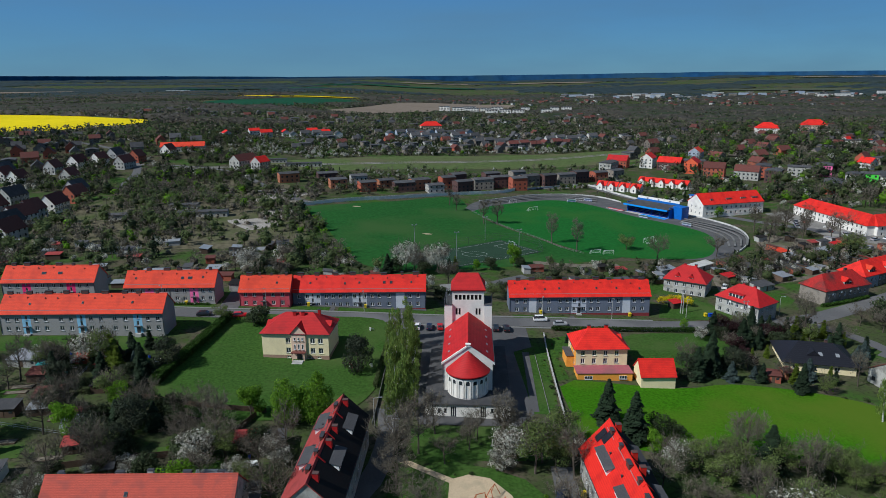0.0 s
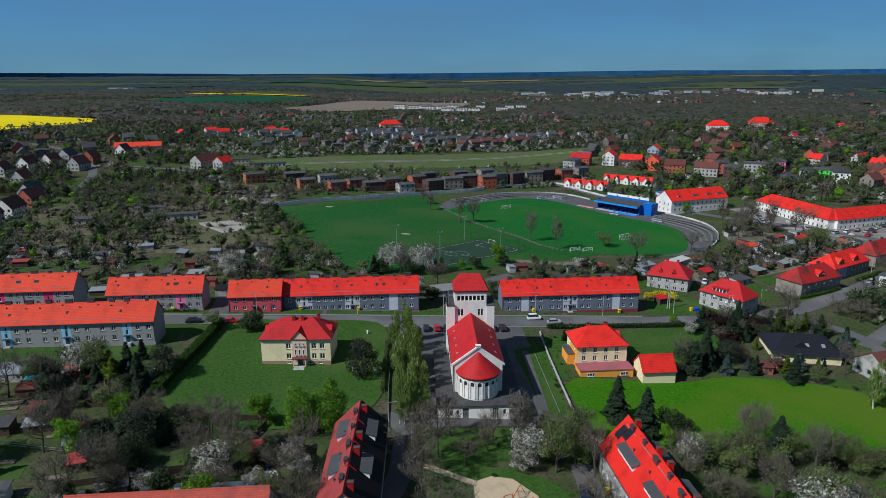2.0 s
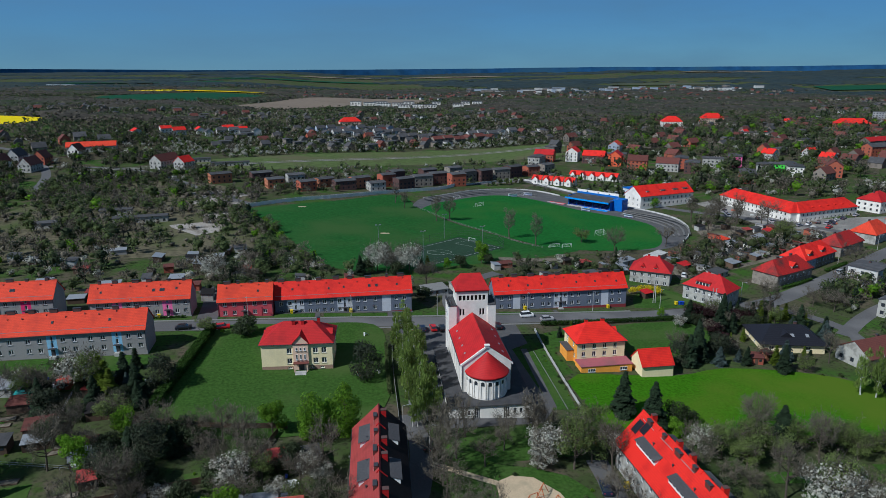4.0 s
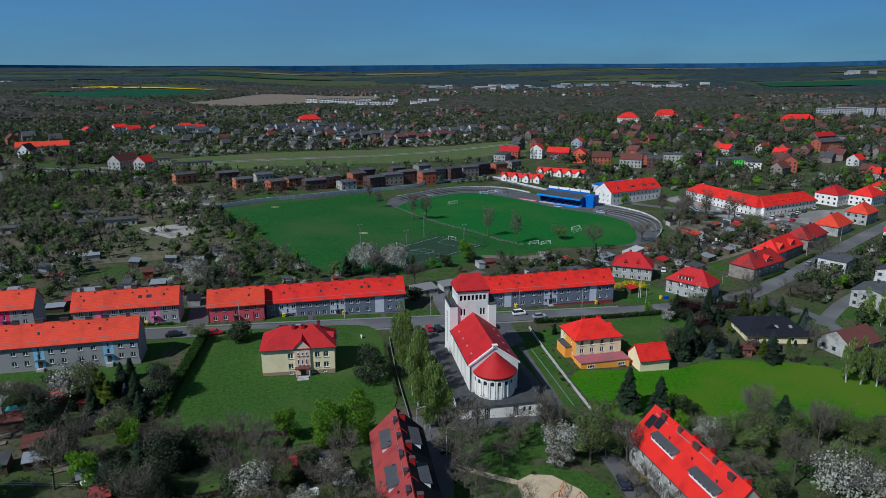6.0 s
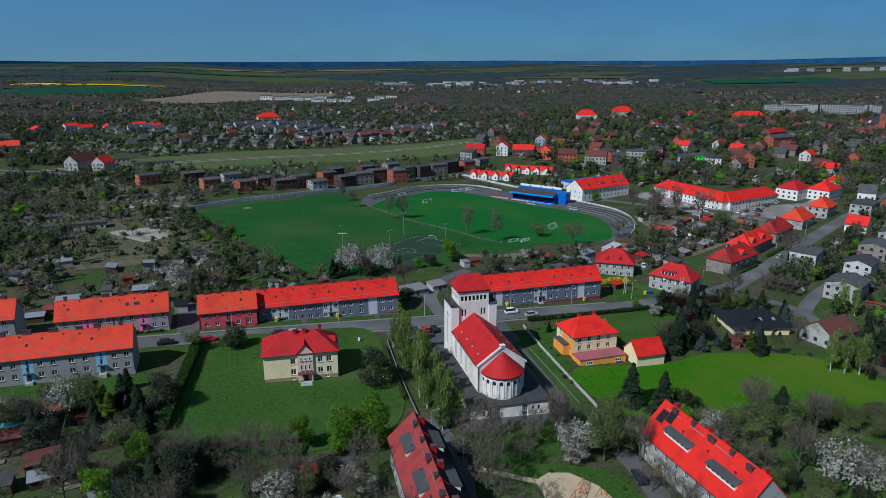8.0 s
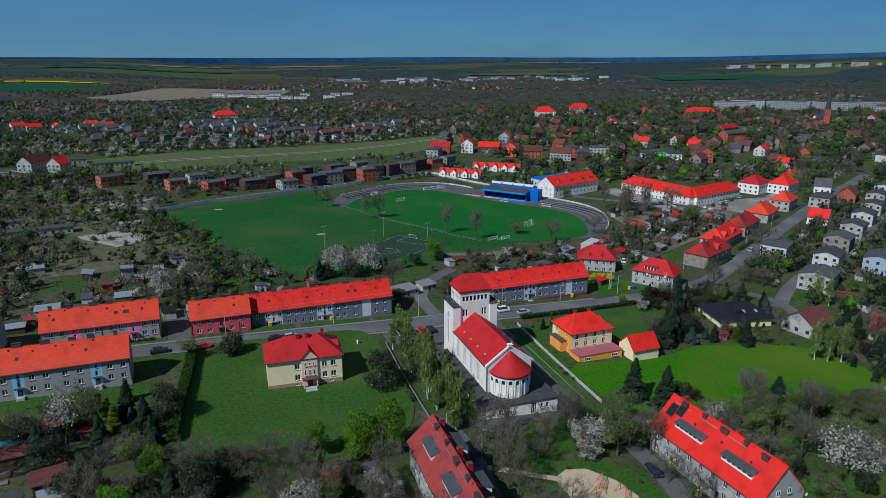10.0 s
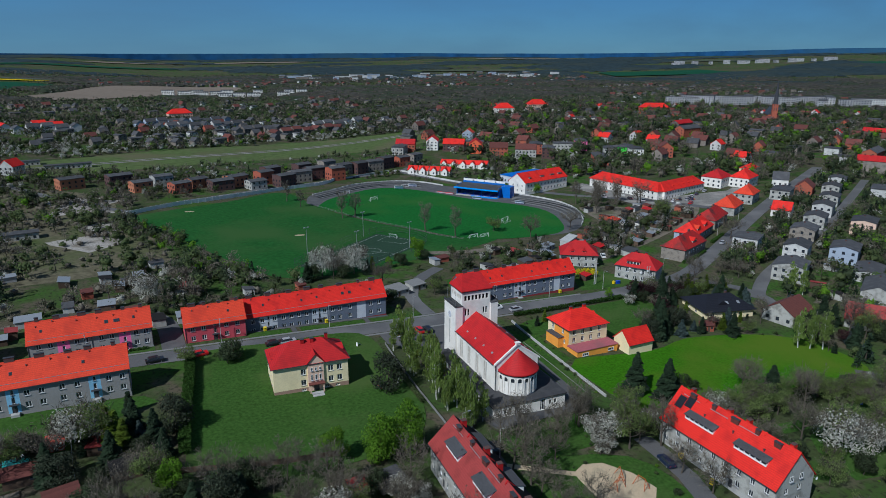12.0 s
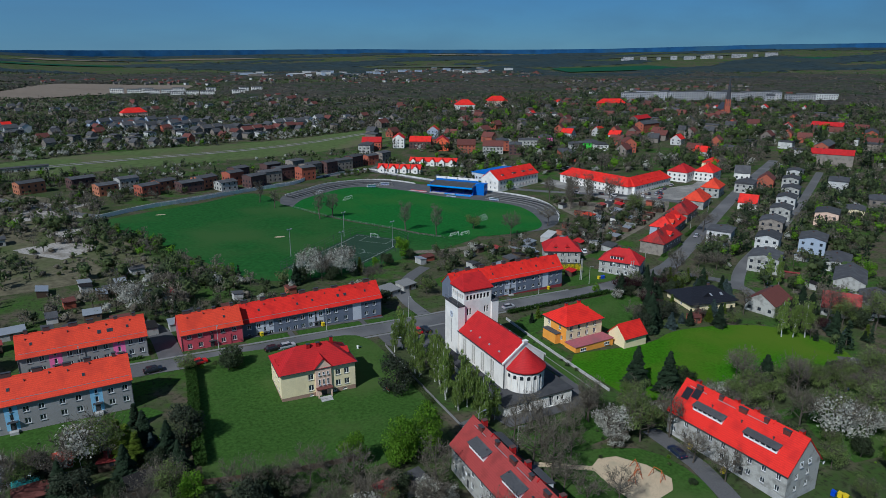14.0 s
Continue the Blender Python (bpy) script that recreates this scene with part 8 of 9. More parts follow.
tree_mass("garden_trees", CENTRE, 2500, {**PLOTS, "blossom": 5}, "trees and fruit blossom among allotments", 50, (5, 10), .17, 22)
tree_mass("orchard", [(-190, 590), (-134, 604), (-10, 665), (165, 719), (160, 790), (40, 775), (-190, 700)], 760, {"blossom": 7, "shrub": 3, "mid": 2, "bush": 3}, "dense orchard of white blossom along the railway", 56, (5, 8.5), .16, 26, 1.0)
tree_mass("garden_trees", [(-250, 500), (-160, 530), (-140, 600), (-240, 640)], 190, TOWN, "trees round the long orange-roofed house", 59, (5, 10), .15, 36)
tree_mass("town_trees", RIGHT_MID, 3000, TOWN, "trees between the houses of the town", 51, (8, 15.5), .145, 36)
tree_mass("scrub", [(-240, 440), (-90, 420), (0, 455), (-40, 500), (-110, 520), (-220, 500)], 460, SCRUB, "scrub by the railway", 52, (3, 7.5), .155, 70)
tree_mass("garden_trees", [(-100, 430), (150, 500), (150, 560), (60, 540), (-80, 520)], 430, PLOTS, "garden trees behind the field", 53, (3, 7), .155, 70)
tree_mass("garden_trees", [(100, 420), (170, 420), (260, 400), (240, 480), (150, 560), (120, 520)], 260, PLOTS, "garden trees behind the stand", 54, (3, 8), .155, 70)
tree_mass("garden_trees", [(-110, 505), (60, 545), (150, 575), (190, 618), (140, 616), (-10, 566), (-112, 530)], 210, PLOTS, "garden trees between terraces and railway", 60, (3, 7), .16, 30)
tree_mass("garden_trees", [(280, 80), (520, 200), (560, 330), (420, 320), (330, 220)], 480, TOWN, "garden trees of the suburb", 55, (4, 9.5), .15, 40)


def canopy(name, r0, r1, ratio, step, material, label, seed, thresh, scale, tall, az0=-44.0, az1=74.0, block=()):
    """Woods seen from afar: an uneven canopy with drops at its edges, in soft belts over the land."""
    rs = random.Random(seed)
    ds = [r0]
    while ds[-1] < r1:
        ds.append(ds[-1] * ratio)
    n = int((az1 - az0) / step)
    g = Geo()
    index = {}

    def wooded(i, j):
        d, a = ds[i], radians(az0 + (j + .5) * step)
        x, y = d * math.sin(a), d * math.cos(a)
        v = noise.noise((x / scale, y / (scale * .4), seed * .7)) + .35 * noise.noise((x / 60, y / 40, seed))
        for q0, q1, e0, e1, lift in block:
            if q0 < az0 + j * step < q1 and e0 < d < e1:
                v += lift
        return v > thresh and not any(inside(x, y, f) for f in FARFIELDS + FIELDS) and is_free(x, y, 4)

    mask = [[wooded(i, j) for j in range(n)] for i in range(len(ds) - 1)]

    def corner(i, j):
        if (i, j) not in index:
            d, a = ds[i] * rs.uniform(.996, 1.004), radians(az0 + (j + rs.uniform(-.3, .3)) * step)
            x, y = d * math.sin(a), d * math.cos(a)
            full = all(0 <= p < len(mask) and 0 <= q < n and mask[p][q] for p in (i - 1, i) for q in (j - 1, j))
            index[i, j] = len(g.v)
            g.v.append((x, y, height(x, y) + (tall * rs.uniform(.55, 1.1) if full else rs.uniform(-1.0, tall * .35))))
        return index[i, j]

    for i in range(len(ds) - 1):
        for j in range(n):
            if mask[i][j]:
                g.f.append((corner(i, j), corner(i, j + 1), corner(i + 1, j + 1), corner(i + 1, j)))
                g.m.append(0)
    me = g.mesh(name, material)
    me.polygons.foreach_set("use_smooth", [True] * len(me.polygons))
    return solid(name, me, None, label, "woodland", kind="stuff")


def far_woods(name, r0, r1, n, material, label, seed, h, tuft, per, thresh, scale):
    """Single trees and thickets strewn over the land beyond the town."""
    r, rs = random.Random(seed), np.random.RandomState(seed)
    out, done, tries = [], 0, 0
    while done < n and tries < n * 12:
        tries += 1
        d = r0 * (r1 / r0) ** r.random()
        az = radians(r.uniform(-42, 72))
        x, y = d * math.sin(az), d * math.cos(az)
        if noise.noise((x / scale, y / (scale * .45), seed * .7)) < thresh or any(inside(x, y, f) for f in FARFIELDS + FIELDS) or not is_free(x, y, 3):
            continue
        hh = r.uniform(*h)
        lob = [(0, 0, hh * .5, hh * .45)] + [(r.uniform(-.7, .7) * hh, r.uniform(-.7, .7) * hh, hh * r.uniform(.4, .7), hh * .32) for _ in range(3)]
        p, d = lobes_points(rs, per, lob, .4)
        out.append(tufts(rs, p + np.array([x, y, height(x, y)]), tuft, d))
        done += 1
    return solid(name, mesh_from_blades(name, np.concatenate(out), material), None, label, "woodland", kind="stuff")


canopy("woodland", 900, 2400, 1.007, .34, CANOPY, "grey-brown and green woods beyond the town", 61, .04, 330, 7, block=((-44, -14, 1080, 1500, .6), (8, 30, 1150, 1650, .35), (24, 60, 1200, 2100, .35), (-10, 8, 900, 1250, -.25)))
canopy("woodland", 2000, 4700, 1.008, .36, CANOPY_FAR_HAZE, "forest on the far hills, tinted with haze blue", 62, -.05, 520, 6)
far_woods("far_trees", 760, 2500, 8600, LEAF_TWIG, "bare grey-brown trees beyond the town", 63, (6, 11), 2.7, 10, -.42, 260)
far_woods("far_trees", 760, 2500, 6200, LEAF_DARK, "dark green trees beyond the town", 64, (6, 11), 2.8, 10, -.36, 260)
far_woods("far_trees", 760, 2200, 3200, LEAF_MID, "olive-green trees beyond the town", 65, (5, 10), 2.5, 10, -.3, 200)
far_woods("far_trees", 700, 1700, 1000, LEAF_BLOSSOM, "pale blossoming trees beyond the town", 66, (3, 5), 1.5, 10, .0, 200)


# ---- walls, fences, hedges ----
def fence_line(name, pts, h, thick, material, label, post=2.4, panel=True, rail=0, category="fence"):
    """Posts with panels or rails between them along a line."""
    ob = thing(name, Matrix(), label, category)
    line = curve(pts, post)
    for (xa, ya), (xb, yb) in zip(line, line[1:]):
        za, zb = height(xa, ya), height(xb, yb)
        d = Vector((xb - xa, yb - ya)).normalized() * thick * 0.5
        n = Vector((-d.y, d.x))
        part("post", Geo().box(-thick * .7, thick * .7, -thick * .7, thick * .7, -.4, h + .06), material, ob, at=pose(xa, ya, za))
        bars = [(0.02, h)] if panel else [(h * (k + 1) / rail - .06, h * (k + 1) / rail) for k in range(rail)]
        for lo, hi in bars:
            g, i = Geo(), 0
            q = [(xa - n.x, ya - n.y, za), (xb - n.x, yb - n.y, zb), (xb + n.x, yb + n.y, zb), (xa + n.x, ya + n.y, za)]
            g.v = [(x, y, z + lo - (.3 if panel else 0)) for x, y, z in q] + [(x, y, z + hi) for x, y, z in q]
            g.f = [(0, 3, 2, 1), (4, 5, 6, 7), (0, 1, 5, 4), (1, 2, 6, 5), (2, 3, 7, 6), (3, 0, 4, 7)]
            g.m = [0] * 6
            part("panel" if panel else "rail", g, material, ob)
    return ob


def hedge(pts, w, h, label, material=None, seed=1):
    rs = np.random.RandomState(seed)
    line = curve(pts, 1.0)
    out = []
    for (xa, ya), (xb, yb) in zip(line, line[1:]):
        n = int(58 * w * h)
        t = rs.uniform(0, 1, n)
        c = np.stack([xa + (xb - xa) * t + rs.uniform(-w / 2, w / 2, n), ya + (yb - ya) * t + rs.uniform(-w / 2, w / 2, n), np.zeros(n)], 1)
        c[:, 2] = height(xa, ya) + h * rs.uniform(0.05, 1.0, n) ** .6
        out.append(tufts(rs, c, .36))
    return solid("hedge", mesh_from_blades("hedge", np.concatenate(out), material or HEDGE_LEAF), None, label, "hedge")


fence_line("garden_wall", [(32.2, 199.5), (31.3, 187), (30.4, 165), (29.9, 147)], 0.8, .26, CONCRETE, "long pale concrete garden wall", 3.0, category="wall")
fence_line("garden_edging", [(27.2, 184), (26.8, 165), (26.4, 150)], .22, .12, KERB, "low pale concrete edging of a garden bed", 3.0, category="edging")
fence_line("garden_fence", [(-14.8, 196), (-15.6, 185), (-16.4, 168.7), (-16.8, 151), (-17.2, 142)], .8, .08, KERB, "grey concrete fence beside the birches", 2.6)
fence_line("field_fence", [(-84, 393), (-60, 411), (-28, 427), (10, 449), (40, 464), (53, 478)], 2.2, .15, RENDER_WHITE, "pale concrete panel fence round the field", 4.0)
fence_line("stadium_wall", [(24, 428), (41, 442), (63, 459), (90, 464), (109, 455), (119, 436)], 0.9, .3, RENDER_SOFT, "low white stadium wall", 4.0, category="wall")
fence_line("stadium_wall", [(141, 398), (152, 385), (161, 358), (158, 334), (147, 313), (140, 305)], 0.9, .3, RENDER_SOFT, "low white stadium wall", 4.0, category="wall")
fence_line("stadium_wall", [(53, 478), (108, 506), (122, 474), (136, 436)], 1.3, .25, RENDER_SOFT, "white wall along the stadium street", 5.0, category="wall")
fence_line("pitch_rail", [(15, 400), (32, 357), (49, 329), (57, 312), (66, 301)], 1.0, .09, KERB, "grey rail between the two fields", 5.0, False, 2)
hedge([(-69.5, 203), (-71, 190), (-73.5, 172), (-75, 158)], 2.5, 2.7, "tall clipped hedge along the lawn", None, 71)
hedge([(36, 203.6), (60, 204.6), (84, 205.6)], 1.5, 1.5, "clipped hedge along the street", None, 72)
hedge([(138, 228.5), (150, 232.8), (160, 237.5)], 1.6, 1.2, "clipped hedge before the old house", None, 73)
hedge([(174, 246.5), (190, 254.5)], 1.6, 1.2, "clipped hedge before the old house", None, 74)
hedge([(-99, 214.6), (-80, 215.0)], 1.0, .8, "low hedge before the flats", None, 75)
hedge([(96, 208), (116, 207), (128, 200)], 1.6, 1.6, "hedge round the bungalow garden", None, 76)
hedge([(58, 133.5), (75, 131.5), (98, 128.5), (112, 129)], 1.2, 1.3, "loose hedge at the end of the lawn", LEAF_TWIG, 77)
hedge([(-18.2, 160), (-17.8, 175), (-17.0, 190)], 1.0, 1.4, "loose hedge along the lawn fence", LEAF_MID, 78)


# ---- cars ----
def car(paint, label, van=False):
    ob = thing("car", Matrix(), label, "car", "parked cars")
    h = 1.0 if not van else 1.15
    body = Geo().sweep_x([(-.88, .28), (-.9, .62), (-.82, h * .9), (.82, h * .9), (.9, .62), (.88, .28)], -2.15, 2.15)
    part("body", body, paint, ob)
    t = 1.48 if not van else 1.85
    a, b = (-1.75, .75) if not van else (-2.1, 1.0)
    cab = Geo()
    lo, hi = [(a, .8), (b + .55, .8)], [(a + .35, .66), (b - .1, .66)]
    v = [(lo[0][0], -lo[0][1], h * .9), (lo[1][0], -lo[1][1], h * .9), (lo[1][0], lo[1][1], h * .9), (lo[0][0], lo[0][1], h * .9), (hi[0][0], -hi[0][1], t), (hi[1][0], -hi[1][1], t), (hi[1][0], hi[1][1], t), (hi[0][0], hi[0][1], t)]
    cab.v, cab.f, cab.m = v, [(4, 5, 6, 7), (0, 1, 5, 4), (1, 2, 6, 5), (2, 3, 7, 6), (3, 0, 4, 7)], [1, 0, 0, 0, 0]
    part("cabin", cab, [GLASS, paint], ob)
    for sx in (-1.35, 1.35):
        for sy in (-.82, .82):
            part("wheel", Geo().tube((sx, sy - .1, .32), (sx, sy + .1, .32), .32, .32, 12, 0).tube((sx, sy * 1.1 - .04, .32), (sx, sy * 1.1 + .04, .32), .18, .18, 8, 1), [METAL_DARK, METAL_GREY], ob)
    for sy in (-.6, .6):
        part("headlight", Geo().box(2.14, 2.17, sy - .18, sy + .18, .6, .75), METAL_WHITE, ob)
        part("tail_light", Geo().box(-2.17, -2.14, sy - .16, sy + .16, .65, .8), RENDER_RED, ob)
    return ob


def paint(name, c):
    return mat(name, c, 0.3, .03, .5, spec=.6)


CARS = {"w": car(paint("white_car_paint", (.75, .75, .75)), "white car parked by the kerb"), "k": car(paint("black_car_paint", (.012, .012, .014)), "black car parked by the kerb"), "s": car(paint("silver_car_paint", (.35, .36, .38)), "silver grey car parked by the kerb"),
        "b": car(paint("blue_car_paint", (.012, .020, .050)), "dark blue car parked by the kerb"), "r": car(paint("red_car_paint", (.5, .01, .012)), "red car parked by the kerb"), "v": car(paint("white_van_paint", (.8, .8, .8)), "white van parked on the street", True)}
placed = set()
for k, x, y, rz in (("w", -8.5, 201, 88), ("b", -4.6, 201.1, 90), ("r", -1.1, 201.5, 92), ("k", 1.8, 201.3, 90), ("k", 17.0, 202.3, 88), ("k", 20.4, 202.4, 92), ("v", 32.7, 211.5, 2), ("s", 38.9, 208.2, 2), ("k", -78.5, 205.6, 5), ("r", -67.0, 205.2, 10), ("k", -46.2, 205.6, 4), ("s", -42.0, 205.7, 3), ("b", 23.4, 117.5, 80),
                    ("k", -11.0, 135.5, 70), ("w", 112, 251.5, 60), ("s", 178, 243.5, 28), ("k", 162, 200.8, 20), ("r", 223, 236.8, 25), ("w", 250, 247.8, 25), ("k", 262, 284, 28), ("w", 285, 296.5, 28), ("s", 233, 322, 30), ("k", 238, 325, 30), ("w", 243, 328, 30), ("b", 250, 331, 30), ("r", 228, 314, 30), ("s", 262, 336, 30), ("w", 208, 334, 70), ("k", 205, 342, 70),
                    ("w", 152, 443, 120), ("k", 146, 452, 120), ("s", 160, 436, 40), ("b", 72, 486, 30), ("s", 190, 172, 0), ("w", 152, 144, 30), ("b", 168, 134.5, -10), ("k", -111.5, 173.5, 5), ("w", -104, 169.5, 20), *[("kbskwk"[i % 6], 233 + 3.0 * (i % 7), 421 + 7 * (i // 7) + .8 * (i % 7), 105) for i in range(7)], *[("swkbk"[i % 5], 216 + 7 * i, 322 + 1.5 * (i % 3), 25 + 9 * (i % 4)) for i in range(4)], ("s", 196, 360, 75), ("w", 194, 354, 75), ("k", 199, 366, 75)):
    m = ground_pose(x, y, rz, 1.05, .09)
    if k in placed:
        copy_thing(CARS[k], m)
    else:
        placed.add(k)
        CARS[k].matrix_basis = m


# ---- sheds and glasshouses in the gardens ----
def shed(x, y, rz, L, D, H, rise, wall, roof_m, label, category="shed", plain=False):
    ob = thing("shed", ground_pose(x, y, rz), label, category, "garden sheds")
    part("wall", Geo().sweep_x([(-D / 2, -.6), (-D / 2, H), (D / 2, H + rise), (D / 2, -.6)], -L / 2, L / 2), wall, ob)
    t = .1
    part("roof", Geo().sweep_x([(-D / 2 - .3, H + .01 - rise * .1), (-D / 2 - .3, H + .01 + t - rise * .1), (D / 2 + .3, H + rise * 1.1 + .01 + t), (D / 2 + .3, H + rise * 1.1 + .01)], -L / 2 - .25, L / 2 + .25), roof_m, ob)
    if not plain:
        part("door", Geo().box(-.45, .45, -D / 2 - .05, -D / 2 - .004, 0, 1.9), WOOD, ob)
        part("window", Geo().box(L / 2 - 1.3, L / 2 - .5, -D / 2 - .04, -D / 2 - .004, 1.0, 1.7), GLASS, ob)
    keep_out(x, y, L / 2, D / 2, rz)
    return ob


TURQ = paint("turquoise_pool_cover", (.05, .32, .30))
for x, y, rz, L, D, wall, rf, lab in ((-44.2, 131.5, 5, 4.5, 4, WOOD, ROOF_MAROON, "small wooden shed with a maroon roof"), (-38.0, 132.0, 10, 5.5, 4, CONCRETE, ROOF_FELT, "grey garden shed with a felt roof"), (-46.4, 116.0, 0, 7, 5, CONCRETE, METAL_GREY, "large shed with a pale metal roof"), (-39, 112.5, 8, 6, 5, CONCRETE, ROOF_FELT, "grey shed with a flat dark roof"),
                                   (-114.8, 170.0, -3, 8, 6, CONCRETE, METAL_GREY, "garage with a pale metal roof"), (-105.5, 160.5, 5, 6, 4, WOOD, ROOF_BROWN, "dark wooden shed"), (-97.5, 149.5, 12, 6, 4.5, WOOD, ROOF_BROWN, "brown garden hut"), (-92.0, 166.0, -8, 3.5, 3, WOOD, ROOF_MAROON, "small hut with a maroon roof"), (-104, 143, 4, 6, 4, WOOD, ROOF_FELT, "dark garden shed"),
                                   (-84, 136, 20, 5, 4, WOOD, METAL_GREY, "garden shed with a metal roof"), (-118, 150, 8, 7, 5, RENDER_OLD, ROOF_BROWN, "grey garden house"), (-112, 132, 0, 6, 5, WOOD, ROOF_BROWN, "brown garden hut"), (-92, 118, 10, 6, 4, RENDER_WHITE, ROOF_FELT, "white garden house with a dark roof"), (-128, 128, 10, 6, 5, WOOD, ROOF_MAROON, "garden hut with a maroon roof"),
                                   (-70, 120, 15, 5, 4, WOOD, ROOF_FELT, "dark garden shed"), (97.5, 173.5, 15, 3.0, 2.4, BRICK_ORANGE, ROOF_BROWN, "small orange garden hut"), (92.5, 171.8, -14, 4, 3, BRICK_RED, ROOF_BROWN, "brick red garden hut"), (4, 236, 15, 9, 6, RENDER_OLD, KERB, "long low shed with a grey roof"), (14, 240, 15, 6, 5, RENDER_OLD, KERB, "grey shed with a flat grey roof"), (84.2, 228.0, 20, 4, 3, WOOD, ROOF_CRIMSON, "small hut with a red roof"),
                                   (-104, 238, 5, 5, 4, WOOD, ROOF_CRIMSON, "garden hut with a red roof"), (-112, 246, 5, 7, 4, CONCRETE, METAL_GREY, "grey shed with a metal roof"), (-62, 240, 10, 4, 3.5, WOOD, ROOF_FELT, "dark garden shed"), (-34, 236, 5, 5, 4, RENDER_WHITE, METAL_GREY, "white shed with a metal roof"), (-88, 236, 0, 4, 3, RENDER_WHITE, ROOF_FELT, "white garden hut"), (-90.5, 252, 0, 5, 4, WOOD, METAL_GREY, "garden hut with a metal roof"),
                                   (126, 250, 25, 8, 5, CONCRETE, ROOF_FELT, "dark garage with a flat roof"), (118, 262, 25, 6, 4, WOOD, ROOF_CRIMSON, "hut with a red roof"), (140, 262, 25, 6, 5, WOOD, METAL_GREY, "hut with a metal roof"), (150, 272, 25, 6, 4, BRICK_RED, ROOF_FELT, "brick shed with a dark roof"), (132, 276, 25, 6, 4, WOOD, ROOF_FELT, "dark garden shed"), (165, 286, 25, 6, 5, RENDER_WHITE, ROOF_FELT, "white hut with a dark roof"),
                                   (158, 300, 25, 6, 5, WOOD, ROOF_ORANGE, "hut with an orange roof"), (178, 300, 25, 8, 4, CONCRETE, METAL_GREY, "long shed with a metal roof"), (190, 310, 25, 6, 4, WOOD, ROOF_CRIMSON, "hut with a red roof"), (104, 266, 25, 7, 5, RENDER_OLD, ROOF_CRIMSON, "grey hut with a red roof"), (95, 272, 25, 8, 4, CONCRETE, METAL_GREY, "long pale shed"), (112, 278, 35, 14, 4, RENDER_SOFT, RENDER_SOFT, "long low white shed"),
                                   (50.0, 240.0, 10, 6, 4, WOOD, SEAT_BLUE, "hut with a blue cover"), (62, 247, 10, 5, 4, WOOD, METAL_GREY, "hut with a metal roof"), (40, 244, 10, 5, 4, WOOD, ROOF_FELT, "dark hut"), (72, 254, 15, 6, 4, WOOD, ROOF_FELT, "dark garden shed"), (130, 118, 10, 5, 4, WOOD, ROOF_FELT, "dark garden shed"), (104, 110, 30, 6, 4, METAL_WHITE, METAL_WHITE, "pale glasshouse frame"), (88, 104, 20, 6, 4, CONCRETE, METAL_GREY, "grey shed with a metal roof")):
    if len(lab.split()) < 4:
        lab += " among garden beds"
    shed(x, y, rz, L, D, 2.2, .5, wall, rf, lab)
solid("garden_pool", Geo().prism([(2.2 * math.cos(2 * math.pi * k / 20), 2.2 * math.sin(2 * math.pi * k / 20)) for k in range(20)], 0, .9), TURQ, "round turquoise garden pool with cover", "pool", at=ground_pose(-103, 163.5, 0))


# heaps of rubble and timber in the gravelled yard
def heap(x, y, a, h, m_, lab, seed):
    rs = random.Random(seed)
    bm = bmesh.new()
    bmesh.ops.create_icosphere(bm, subdivisions=2, radius=1.0)
    for v in bm.verts:
        v.co = v.co * rs.uniform(.8, 1.15)
        v.co.x, v.co.y, v.co.z = v.co.x * a, v.co.y * a * .6, max(v.co.z, -.1) * h
    me = bpy.data.meshes.new("rubble_heap")
    bm.to_mesh(me)
    bm.free()
    me.materials.append(m_)
    solid("rubble_heap", me, None, lab, "rubble heap", at=ground_pose(x, y, rs.uniform(0, 180), 1, .05))


for i, (x, y, a, m_, lab) in enumerate(((212, 340, 2.4, CONCRETE, "low heap of grey building rubble"), (219, 333, 2.0, SAND, "low heap of yellow sand"), (208, 352, 2.2, CONCRETE, "low heap of grey building rubble"), (228, 327, 2.6, WOOD, "low heap of old timber"), (205, 366, 1.8, BRICK_RED, "low heap of broken bricks"), (238, 322, 2.0, BRICK_ORANGE, "low heap of broken orange bricks"), (222, 318, 1.6, CONCRETE, "low heap of grey building rubble"))):
    heap(x, y, a, .9, m_, lab, i)


# ---- sports ground fittings ----
def goal(x, y, rz, w=7.3, h=2.44):
    ob = thing("goal", ground_pose(x, y, rz, 1, .1), "white football goal with a net frame", "goal", "football goals")
    for s in (-1, 1):
        part("post", Geo().tube((s * w / 2, 0, 0), (s * w / 2, 0, h), .08, .08), METAL_WHITE, ob)
        part("stay", Geo().tube((s * w / 2, 0, h), (s * w / 2, 1.9, 0), .045, .045), METAL_WHITE, ob)
    part("crossbar", Geo().tube((-w / 2, 0, h), (w / 2, 0, h), .08, .08), METAL_WHITE, ob)
    part("ground_bar", Geo().tube((-w / 2, 1.9, .05), (w / 2, 1.9, .05), .05, .05), METAL_WHITE, ob)
    net = Geo()
    for k in range(15):
        u = -w / 2 + w * k / 14
        net.tube((u, .05, h - .05), (u, 1.85, .05), .012, .012, 3)
    part("net", net, METAL_WHITE, ob)


